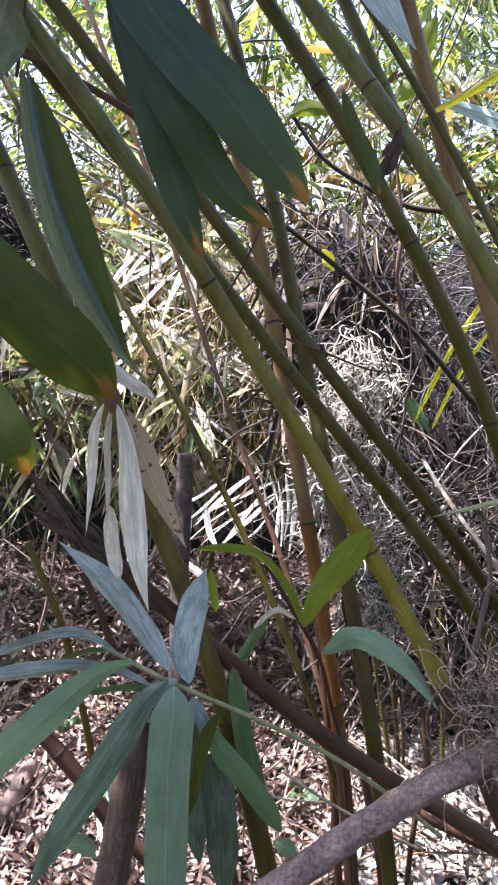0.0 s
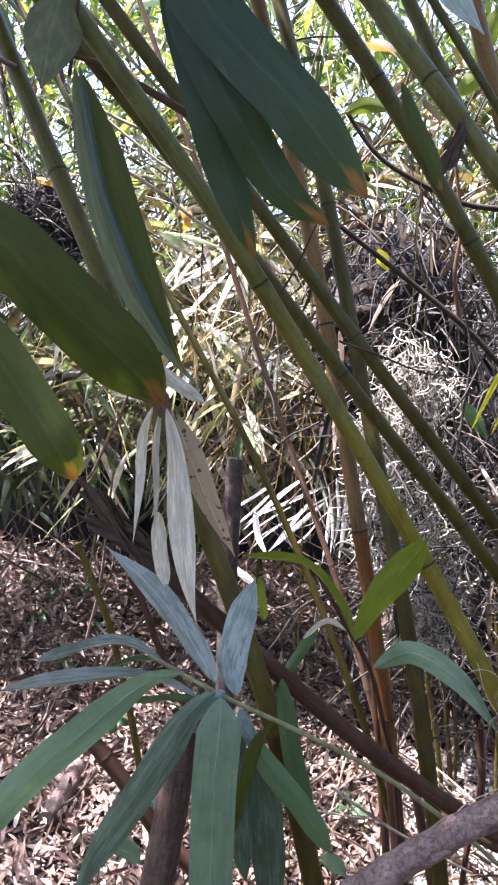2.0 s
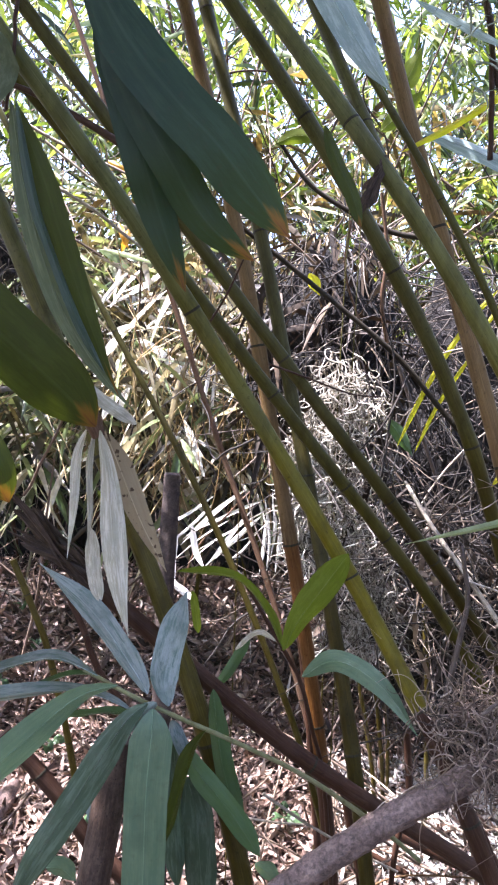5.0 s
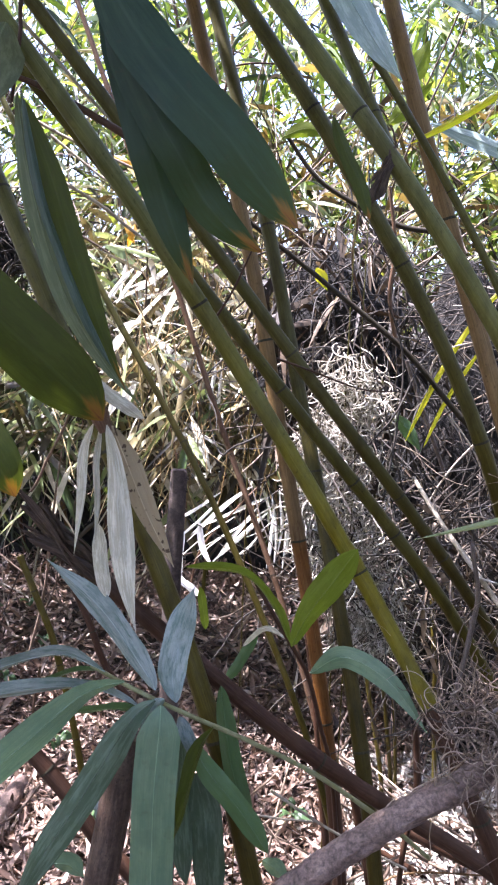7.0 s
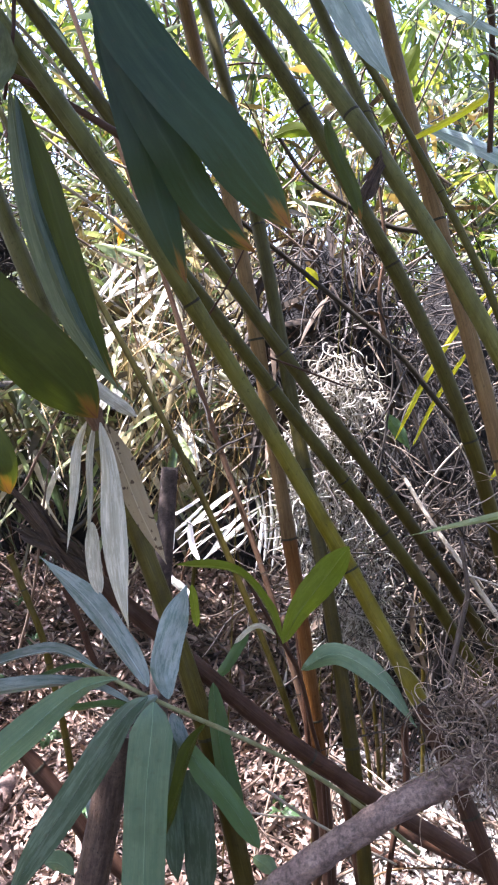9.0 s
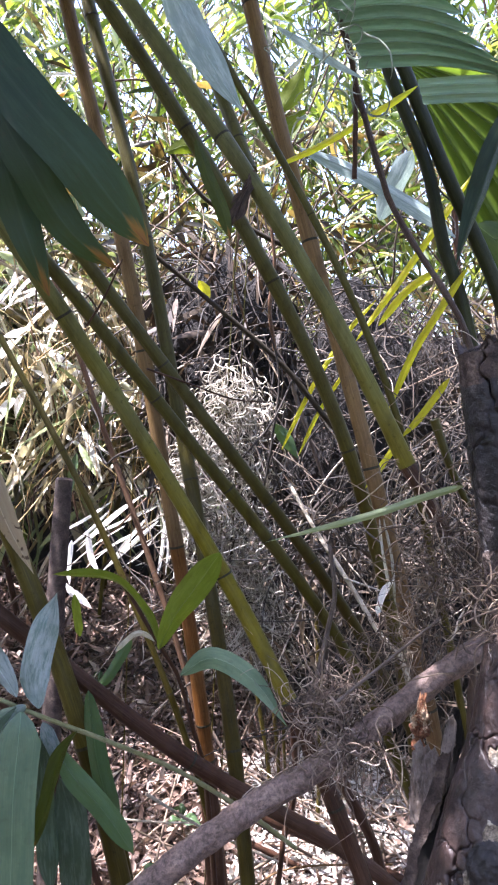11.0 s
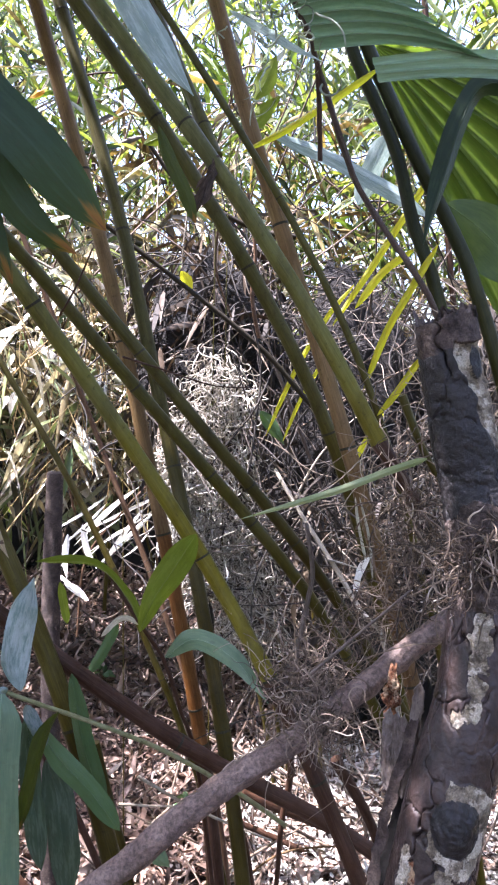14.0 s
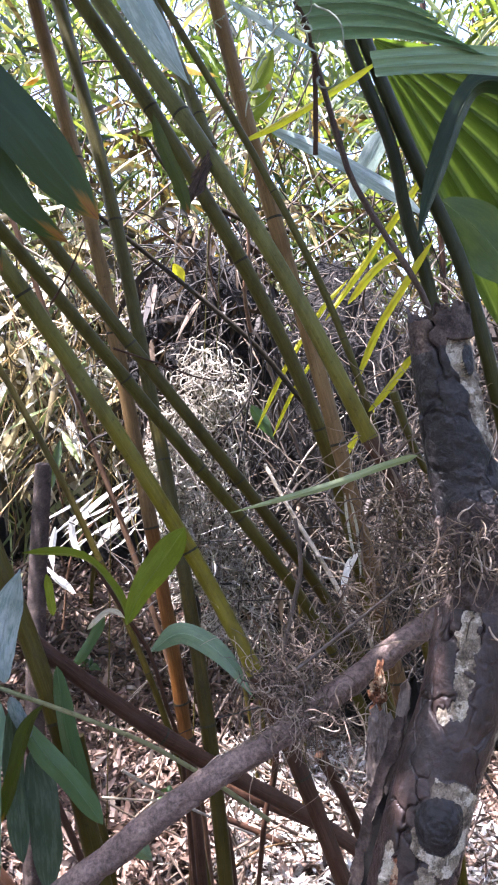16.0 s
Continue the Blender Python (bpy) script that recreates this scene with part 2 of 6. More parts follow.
DARK_BROWN = culm_mat("bamboo_dark_brown", (0.024, 0.0105, 0.006), (0.048, 0.022, 0.012), (0.084, 0.047, 0.03), 0.55)
DARK_OLIVE = culm_mat("dark_dead_branch", (0.012, 0.009, 0.005), (0.026, 0.02, 0.012), (0.055, 0.045, 0.03), 0.6)
REDDISH = culm_mat("bamboo_reddish_stem", (0.06, 0.03, 0.018), (0.1, 0.055, 0.032), (0.16, 0.11, 0.07), 0.55)
STRAW_STALK = culm_mat("dry_straw_stalk", (0.16, 0.13, 0.09), (0.26, 0.225, 0.17), (0.36, 0.33, 0.27), 0.6)
BLEACHED_WOOD = culm_mat("bleached_stick", (0.3, 0.28, 0.24), (0.42, 0.4, 0.35), (0.5, 0.48, 0.44), 0.7)
DARK_WOOD = branch_mat("dark_rotten_stem", (0.026, 0.016, 0.011), (0.058, 0.036, 0.025), (0.11, 0.078, 0.058))
NODE_MAT = culm_mat("bamboo_node", (0.014, 0.012, 0.007), (0.03, 0.026, 0.015), (0.06, 0.055, 0.035), 0.6)
WAX = culm_mat("bamboo_wax_band", (0.07, 0.068, 0.045), (0.11, 0.107, 0.073), (0.16, 0.155, 0.115), 0.75)
TWIG_GREEN = culm_mat("pale_green_twig", (0.13, 0.13, 0.055), (0.19, 0.19, 0.09), (0.27, 0.27, 0.15), 0.5)
GREY_TWIG = culm_mat("grey_dead_twig", (0.06, 0.045, 0.036), (0.105, 0.082, 0.068), (0.17, 0.14, 0.12), 0.75)
OLIVE = culm_mat("bamboo_olive", (0.045, 0.041, 0.008), (0.064, 0.058, 0.011), (0.09, 0.081, 0.02), 0.45, ((0.04, 0.033, 0.004), (0.058, 0.048, 0.006), (0.082, 0.068, 0.013)), (1.1, 1.45))

BIG_LEAF = leaf_mat("broad_leaf_dark", (0.014, 0.029, 0.017), (0.02, 0.037, 0.02), 1.045, 0.45, 0.25, 0.28, 0.4, (0.08, 0.03, 0.014), 0.12, tip_glow=(0.026, 0.04, 0.006), gloss=0.25)
OLIVE_LEAF = leaf_mat("broad_leaf_olive", (0.034, 0.044, 0.005), (0.046, 0.056, 0.008), 1.045, 0.5, 0.22, 0.28, 0.35, (0.09, 0.035, 0.014), 0.1, gloss=0.22)
# pale grey-blue base carries the sky's reflection as colour
BLUE_LEAF = leaf_mat("bamboo_leaf_sky_sheen", (0.22, 0.26, 0.265), (0.065, 0.1, 0.092), 2.4, 0.26, 0.25, 0.12, 0.8, rib_show=0.15)
FOLD_LEAF = leaf_mat("folded_leaf_grey_green", (0.075, 0.092, 0.05), (0.12, 0.135, 0.09), 2.4, 0.45, 0.2, 0.3, 0.5)
LONG_LEAF = leaf_mat("bamboo_leaf_grey_green", (0.125, 0.185, 0.115), (0.065, 0.11, 0.07), 2.4, 0.28, 0.25, 0.22, 0.8, rib_show=0.08)
MID_LEAF = leaf_mat("bamboo_leaf_green", (0.06, 0.105, 0.042), (0.05, 0.085, 0.045), 2.4, 0.3, 0.25, 0.25, 0.6, rib_show=0.12)
DARK_LEAF = leaf_mat("bamboo_leaf_dark", (0.034, 0.056, 0.032), (0.07, 0.095, 0.072), 2.4, 0.34, 0.22, 0.15, 0.6, rib_show=0.1)
LIME_LEAF = leaf_mat("bamboo_leaf_lime", (0.085, 0.112, 0.01), (0.11, 0.14, 0.025), 2.4, 0.38, 0.2, 0.4, 0.3)
YELLOW_LEAF = leaf_mat("leaf_sunlit_yellow", (0.46, 0.43, 0.02), (0.5, 0.48, 0.06), 2.4, 0.4, 0.2, 0.62, 0.3)
PALE_LEAF = leaf_mat("leaf_withered_grey", (0.33, 0.31, 0.235), (0.42, 0.4, 0.33), 2.4, 0.6, 0.25, 0.25, 0.8, tint=(1.1, 1.08, 0.95))
BROWN_LEAF = leaf_mat("leaf_withered_brown", (0.3, 0.24, 0.15), (0.2, 0.15, 0.09), 2.4, 0.7, 0.2, 0.2, 0.6, tint=(1.1, 1.05, 0.9), spots=0.9)
DARK_BLADE = leaf_mat("palm_strap_dark", (0.012, 0.024, 0.009), (0.028, 0.044, 0.02), 2.4, 0.4, 0.3, 0.2, 0.4, gloss=0.2)
PALM_STEM = culm_mat("palm_stem_dark", (0.011, 0.013, 0.004), (0.02, 0.023, 0.007), (0.036, 0.04, 0.015), 0.45, ((0.02, 0.019, 0.003), (0.034, 0.031, 0.005), (0.056, 0.05, 0.012)), (1.25, 1.6))
PALM_LEAF = leaf_mat("palm_leaf_green", (0.045, 0.075, 0.016), (0.075, 0.1, 0.028), 2.4, 0.32, 0.35, 0.4, 0.3, tint=(1.9, 1.9, 0.6))
PALM_GREY = leaf_mat("palm_leaf_underside", (0.14, 0.215, 0.125), (0.2, 0.27, 0.18), 2.4, 0.34, 0.22, 0.28, 0.35, tint=(1.25, 1.45, 1.0), gloss=0.5)
GRASS_LEAF = leaf_mat("grass_pale_green", (0.15, 0.185, 0.095), (0.22, 0.24, 0.15), 2.4, 0.45, 0.2, 0.25, 0.5)
# pale base stands for gloss and light on the blade
SHEEN_LEAF = leaf_mat("leaf_sheen_tone", (0.22, 0.285, 0.26), (0.34, 0.39, 0.38), 2.4, 0.35, 0.15, 0.3, 0.5, tint=(1.1, 1.15, 1.0))
HUSK = leaf_mat("culm_sheath_brown", (0.028, 0.017, 0.012), (0.075, 0.05, 0.034), 2.4, 0.75, 0.6, 0.1, 0.7)

LOG_BARK = bark_mat("dead_branch_bark", (0.1, 0.07, 0.057), (0.15, 0.108, 0.09), (0.24, 0.185, 0.155), 30, 0.68, 60, 0.55, 1.0, 0.0, grain=0.95)
TRUNK_BARK = bark_mat("rotten_trunk_bark", (0.013, 0.0085, 0.0075), (0.032, 0.021, 0.0185), (0.062, 0.05, 0.048), 30, 0.68, 11, 0.34, 0.6, 0.0, grain=0.6)
CHARRED = bark_mat("blackened_bark", (0.005, 0.0045, 0.0045), (0.014, 0.012, 0.0125), (0.045, 0.041, 0.04), 40, 0.66, 16, 0.42, 0.9, 0.0)
RUST_WOOD = bark_mat("crumbling_orange_rot", (0.05, 0.018, 0.008), (0.19, 0.075, 0.034), (0.38, 0.27, 0.17), 120, 0.53, 60, 0.95, 1.0, 0.2)
LICHEN = bark_mat("lichen_bark", (0.06, 0.047, 0.033), (0.22, 0.185, 0.135), (0.44, 0.4, 0.32), 85, 0.52, 80, 0.9, 1.0, 0.4)
# near-black, for the shade in the gap behind the peeling bark
GAP_SHADE = bark_mat("bark_gap_shade", (0.003, 0.0025, 0.0025), (0.006, 0.005, 0.0045), (0.012, 0.01, 0.008), 40, 0.7, 60, 1.0, 0.6, 0.0)
BROWN_BARK = bark_mat("crumbling_brown_bark", (0.02, 0.014, 0.012), (0.06, 0.044, 0.037), (0.15, 0.12, 0.1), 60, 0.62, 60, 0.9, 1.0, 0.0)
RAW_WOOD = branch_mat("split_rotten_wood", (0.03, 0.021, 0.018), (0.085, 0.064, 0.054), (0.19, 0.16, 0.14))
STUMP_BARK = bark_mat("grey_stump_bark", (0.018, 0.012, 0.01), (0.05, 0.036, 0.03), (0.13, 0.1, 0.085), 45, 0.6, 40, 0.7, 1.0, 0.0, grain=0.8)

SOIL, nt, bs = nodes_of("forest_soil")
n1, n2 = noise_node(nt, 9, 6, 0.7), noise_node(nt, 90, 4, 0.7)
c = ramp(nt, n1.outputs[0], [(0.3, (0.02, 0.014, 0.011)), (0.7, (0.065, 0.047, 0.036))]).outputs[0]
c = mix(nt, 0.6, c, ramp(nt, n2.outputs[0], [(0.3, (0.5, 0.45, 0.4)), (0.7, (1.3, 1.25, 1.2))]).outputs[0], "MULTIPLY")
nt.links.new(c, bs.inputs["Base Color"])
bs.inputs["Roughness"].default_value = 0.95
bump(nt, bs, n2.outputs[0], 0.8, 0.02)

LITTER = scatter_mat("leaf_litter", [(0.0, (0.022, 0.012, 0.008)), (0.25, (0.105, 0.061, 0.042)), (0.55, (0.225, 0.146, 0.105)), (0.82, (0.34, 0.24, 0.185)), (1.0, (0.55, 0.46, 0.38))], 0.12, 0.6, (1.1, 1.0, 0.8))
# litter whose pale colour stands for sun falling on it
SUN_PATCH_LITTER = scatter_mat("bleached_litter", [(0.0, (0.16, 0.13, 0.105)), (0.3, (0.42, 0.38, 0.33)), (1.0, (0.64, 0.61, 0.56))], 0.1, 0.6, (1.1, 1.05, 0.95))
STRAW = scatter_mat("dry_bamboo_leaves", [(0.0, (0.02, 0.016, 0.008)), (0.3, (0.06, 0.05, 0.022)), (0.46, (0.22, 0.18, 0.09)), (0.56, (0.5, 0.46, 0.33)), (0.7, (0.66, 0.64, 0.55)), (0.76, (0.26, 0.31, 0.14)), (1.0, (0.06, 0.1, 0.035))], 0.3, 0.3, (1.2, 1.15, 0.75))
FOLIAGE = scatter_mat("thicket_leaves", [(0.0, (0.016, 0.028, 0.01)), (0.35, (0.048, 0.078, 0.022)), (0.65, (0.11, 0.155, 0.047)), (0.85, (0.2, 0.235, 0.085)), (1.0, (0.3, 0.26, 0.14))], 0.42, 0.4, (1.7, 1.72, 0.5))
# darker copy of the thicket leaves, with shade put into its colour
SHADE_FOLIAGE = scatter_mat("thicket_leaves_shade_tone", [(0.0, (0.012, 0.018, 0.008)), (0.5, (0.035, 0.05, 0.018)), (1.0, (0.08, 0.1, 0.04))], 0.35, 0.5, (1.5, 1.5, 0.7))
STRAW_GOLD = scatter_mat("golden_straw_stalks", [(0.0, (0.12, 0.07, 0.02)), (0.5, (0.3, 0.2, 0.07)), (1.0, (0.5, 0.4, 0.2))], 0.0, 0.5)
BROWN_MIX = scatter_mat("dying_leaves", [(0.0, (0.03, 0.02, 0.012)), (0.4, (0.1, 0.07, 0.025)), (0.7, (0.22, 0.16, 0.05)), (0.9, (0.36, 0.28, 0.1)), (1.0, (0.12, 0.15, 0.03))], 0.3, 0.5, (1.2, 1.12, 0.7))
MOSS = scatter_mat("hanging_moss", [(0.0, (0.08, 0.067, 0.047)), (0.3, (0.28, 0.25, 0.195)), (0.6, (0.52, 0.48, 0.4)), (1.0, (0.74, 0.7, 0.61))], 0.2, 0.8, (1.0, 1.0, 0.9))
MOSS_GREEN = scatter_mat("grey_green_moss", [(0.0, (0.16, 0.18, 0.14)), (0.5, (0.32, 0.36, 0.29)), (1.0, (0.55, 0.6, 0.5))], 0.3, 0.8, (1.0, 1.05, 0.85))
TWIGS = scatter_mat("dead_twigs", [(0.0, (0.03, 0.018, 0.011)), (0.5, (0.085, 0.056, 0.036)), (0.85, (0.18, 0.127, 0.086)), (1.0, (0.34, 0.27, 0.2))], 0.0, 0.8)
# brush twigs and leaves: mostly near-black tones, deepening the shade between them
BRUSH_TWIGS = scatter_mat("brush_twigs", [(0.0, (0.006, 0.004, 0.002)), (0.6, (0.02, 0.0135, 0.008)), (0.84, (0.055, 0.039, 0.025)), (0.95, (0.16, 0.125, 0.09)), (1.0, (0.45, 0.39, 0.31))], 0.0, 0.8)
HEAP_LEAVES = scatter_mat("heap_leaves_shade_tone", [(0.0, (0.01, 0.006, 0.003)), (0.5, (0.032, 0.02, 0.011)), (0.85, (0.085, 0.057, 0.033)), (1.0, (0.22, 0.165, 0.105))], 0.1, 0.7, (1.1, 1.0, 0.8))
ROOTS = scatter_mat("dry_rootlets", [(0.0, (0.1, 0.07, 0.046)), (0.5, (0.27, 0.2, 0.14)), (0.85, (0.43, 0.345, 0.26)), (1.0, (0.6, 0.52, 0.42))], 0.0, 0.85)
DARK_ROOTS = scatter_mat("brown_rootlets", [(0.0, (0.02, 0.012, 0.008)), (0.5, (0.082, 0.054, 0.035)), (0.85, (0.2, 0.146, 0.1)), (1.0, (0.44, 0.36, 0.28))], 0.0, 0.85)
KNOT_ROOTS = scatter_mat("grey_brown_rootlets", [(0.0, (0.03, 0.02, 0.014)), (0.5, (0.12, 0.083, 0.06)), (0.85, (0.24, 0.18, 0.135)), (1.0, (0.42, 0.35, 0.28))], 0.0, 0.85)
# near-black base: the shade inside the brush is put into the colour
BRUSH_SHADE, nt, bs = nodes_of("brush_gap_shade")
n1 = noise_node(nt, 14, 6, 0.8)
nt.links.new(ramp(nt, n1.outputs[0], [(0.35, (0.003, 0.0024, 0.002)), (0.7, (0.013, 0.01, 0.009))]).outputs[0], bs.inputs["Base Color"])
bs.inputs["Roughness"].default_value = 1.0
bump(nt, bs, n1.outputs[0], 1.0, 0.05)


# ---------------------------------------------------------------- builders
def linked(name, verts, faces, mat, parent=None, label="", smooth=True, uvs=None):
    me = bpy.data.meshes.new(name)
    me.from_pydata([tuple(v) for v in verts], [], faces)
    me.materials.append(mat)
    if uvs is not None:
        lay = me.uv_layers.new(name="UVMap")
        idx = np.empty(len(me.loops), dtype=np.int32)
        me.loops.foreach_get("vertex_index", idx)
        lay.data.foreach_set("uv", np.asarray(uvs, dtype=np.float32)[idx].ravel())
    if smooth:
        me.polygons.foreach_set("use_smooth", [True] * len(me.polygons))
    ob = new(name, me)
    if parent is not None:
        ob.parent = parent
        ob.matrix_parent_inverse = parent.matrix_world.inverted()
    return tagged(ob, label)


def thing(name, at, label, category, group=""):
    ob = new(name)
    ob.empty_display_size = 0.05
    ob.matrix_world = Matrix.Translation(at)
    bpy.context.view_layer.update()
    return tagged(ob, label, category, group)


def spline(points, n):
    """Evenly spaced places on a smooth curve through the points."""
    p = np.array(points, float)
    p = np.vstack([2 * p[0] - p[1], p, 2 * p[-1] - p[-2]])
    out = []
    for i in range(1, len(p) - 2):
        for u in np.linspace(0, 1, 40, endpoint=False):
            a, b, c, d = p[i - 1 : i + 3]
            out.append(0.5 * (2 * b + (c - a) * u + (2 * a - 5 * b + 4 * c - d) * u**2 + (3 * b - a - 3 * c + d) * u**3))
    out.append(p[-2])
    out = np.array(out)
    s = np.r_[0, np.cumsum(np.linalg.norm(np.diff(out, axis=0), axis=1))]
    at = np.linspace(0, s[-1], n)
    return np.stack([np.interp(at, s, out[:, k]) for k in range(3)], 1), s[-1]


def frames_along(path):
    """Tangent, side and up vectors along a path, without twisting."""
    t = np.gradient(path, axis=0)
    t /= np.linalg.norm(t, axis=1)[:, None] + 1e-9
    side = np.cross(t[0], (0.3, 1, 0.1))
    side /= np.linalg.norm(side)
    sides = []
    for k in range(len(path)):
        side = side - t[k] * (side @ t[k])
        side /= np.linalg.norm(side)
        sides.append(side)
    sides = np.array(sides)
    return t, sides, np.cross(t, sides)


def tube(path, radii, sides=12, caps=True, rough=0.0, freq=20.0):
    t, a, b = frames_along(path)
    n = len(path)
    ang = np.linspace(0, 2 * np.pi, sides, endpoint=False)
    verts, uvs = [], []
    run = np.r_[0, np.cumsum(np.linalg.norm(np.diff(path, axis=0), axis=1))]
    for k in range(n):
        for j, g in enumerate(ang):
            d = a[k] * np.cos(g) + b[k] * np.sin(g)
            r = radii[k]
            if rough:
                q = Vector(path[k] * freq + d * 1.5)
                r *= 1 + rough * noise.noise(q) + 0.5 * rough * noise.noise(q * 2.7)
            verts.append(path[k] + d * r)
            uvs.append((j / sides * 6.0, run[k] * 40))
    faces = [(k * sides + j, k * sides + (j + 1) % sides, (k + 1) * sides + (j + 1) % sides, (k + 1) * sides + j) for k in range(n - 1) for j in range(sides)]
    if caps:
        for ring in (0, (n - 1) * sides):
            faces.append(tuple(len(verts) + j for j in (range(sides) if ring else range(sides - 1, -1, -1))))
            verts += verts[ring : ring + sides]
            uvs += uvs[ring : ring + sides]
    return verts, faces, uvs


def to_ground(points, curl=0.6):
    p, q = np.array(points[-2]), np.array(points[-1])
    d = q - p
    k = q[2] / max(abs(d[2]), 1e-3) * curl
    mid = q + d * k * 0.55
    return list(points) + [(mid[0], mid[1], q[2] * 0.45), (q[0] + d[0] * k * 0.8, q[1] + d[1] * k * 0.8, -0.04)]


def to_sky(points, height):
    q, p = np.array(points[0]), np.array(points[1])
    d = (q - p) / np.linalg.norm(q - p)
    out = q + d * (height - q[2]) / max(d[2], 0.3)
    return [tuple(out)] + list(points)


def culm(points, r_top, r_low, mat, label, gap=0.3, first=0.12, sky=3.4, ground=True, name="bamboo_culm", sides=14, nodes=True, group="bamboo culms", low=None, low_from=0.6, foot=None, foot_z=0.0, tip=1.0, node_z=()):
    """A bamboo culm, given from its upper end down: one part for each internode and each node."""
    pts = list(points)
    if sky:
        pts = to_sky(pts, sky)
    if ground:
        pts = to_ground(pts)
    path, length = spline(pts, 160)
    if len(pts) > 6:
        pad = np.vstack([2 * path[0] - path[30:0:-1], path, 2 * path[-1] - path[-2:-32:-1]])
        w = np.exp(-0.5 * (np.arange(-30, 31) / 9.0) ** 2)
        path = np.stack([np.convolve(pad[:, k], w / w.sum(), "valid") for k in range(3)], 1)
    run = np.linspace(0, length, 160)
    radius = np.interp(run, [0, length], [r_top, r_low])
    radius[0] *= tip
    top = thing(name, tuple(path[-1]), label, "bamboo", group)
    cuts = [0.0]
    s = first
    while s < length - 0.05:
        cuts.append(s)
        s += gap * (0.9 + 0.2 * random.random())
    cuts.append(length)
    if node_z:
        seen = [float(run[np.argmax(path[:, 2] < z)]) for z in node_z]
        cuts = sorted([c for c in cuts if c < seen[0] - 0.5 * gap or c > seen[-1] + 0.5 * gap] + seen)
    foot_at = length + 1
    if foot:
        foot_at = float(run[np.argmax(path[:, 2] < foot_z)])
        cuts = sorted([c for c in cuts if abs(c - foot_at) > 0.05] + [foot_at])
    for s0, s1 in zip(cuts, cuts[1:]):
        at = np.linspace(s0, s1, 9)
        seg = np.stack([np.interp(at, run, path[:, k]) for k in range(3)], 1)
        swell = 1 + 0.07 * nodes * np.exp(-((at - s0) / 0.012) ** 2) + 0.07 * nodes * np.exp(-((s1 - at) / 0.012) ** 2)
        r = np.interp(at, run, radius) * swell
        v, f, uv = tube(seg, r, sides, True)
        skin = foot if s0 > foot_at - 0.001 else low if low and s0 > low_from * length else mat
        linked("internode", v, f, skin, top, "", True, uv)
    if nodes:
        for s in cuts[1:-1]:
            r = float(np.interp(s, run, radius))
            at = s + r * np.array([-0.2, -0.1, 0.0, 0.1, 0.19])
            seg = np.stack([np.interp(at, run, path[:, k]) for k in range(3)], 1)
            v, f, uv = tube(seg, r * np.array([1.03, 1.12, 1.075, 1.13, 1.04]), sides, True)
            ring = linked("node", v, f, NODE_MAT, top, "ridged dark node ring", True, uv)
            at = s + r * np.array([0.17, 0.3, 0.46])
            seg = np.stack([np.interp(at, run, path[:, k]) for k in range(3)], 1)
            v, f, uv = tube(seg, r * np.array([1.06, 1.045, 1.02]), sides, False)
            linked("wax_band", v, f, WAX, ring, "pale waxy bloom under the node", True, uv)
    return top


def leaf_mesh(points, width, roll=0.0, fold=0.25, wave=0.12, blunt=0.75, base=0.25, curl=0.0, seed=1):
    """A blade along a curve: the first point is its broad-based end, the last its tip."""
    n, m = 26, 8
    path, length = spline(points, n)
    t = np.gradient(path, axis=0)
    t /= np.linalg.norm(t, axis=1)[:, None]
    verts, uvs = [], []
    ph = seed * 1.7
    for k in range(n):
        u = k / (n - 1)
        w = 0.5 * width * (min(1, (u + 0.002) / base) ** 0.55 if u < base else 1) * (1 - max(0, (u - blunt) / (1 - blunt)) ** 2.0) ** (0.8 if blunt > 0.6 else 1.25)
        w = max(w, width * 0.012)
        across = np.cross(t[k], (0, 1, 0.0))
        across /= np.linalg.norm(across) + 1e-9
        out = np.cross(across, t[k])
        g = radians(roll + curl * u)
        ac = across * math.cos(g) + out * math.sin(g)
        no = np.cross(ac, t[k])
        for j in range(m + 1):
            v = j / m * 2 - 1
            lift = fold * abs(v) * w + wave * w * math.sin(9 * u + ph + 2 * np.sign(v)) * v * v
            verts.append(path[k] + ac * v * w * (1 - 0.15 * fold) + no * lift)
            uvs.append((u, j / m))
    q = m + 1
    faces = [(k * q + j, k * q + j + 1, (k + 1) * q + j + 1, (k + 1) * q + j) for k in range(n - 1) for j in range(m)]
    return verts, faces, uvs


LEAF_COUNT = [0]


def leaf(parent, mat, points, width, label="", name="leaf", **kw):
    LEAF_COUNT[0] += 1
    v, f, uv = leaf_mesh(points, width, seed=LEAF_COUNT[0], **kw)
    blade = linked(name, v, f, mat, parent, label, True, uv)
    if width > 0.022 and mat not in (BIG_LEAF, OLIVE_LEAF):
        path, _ = spline(points, 24)
        v, f, uv = tube(path, np.linspace(0.0007, 0.0002, 24), 6)
        linked("midrib", v, f, mat, blade, "", True, [(min(i // 6, 23) / 23, 0.5) for i in range(len(v))])
    return blade


def rod(name, parent, mat, points, r0, r1, label="", sides=8, n=30, rough=0.0, freq=20.0):
    path, _ = spline(points, n)
    v, f, uv = tube(path, np.linspace(r0, r1, n), sides, True, rough, freq)
    return linked(name, v, f, mat, parent, label, True, uv)


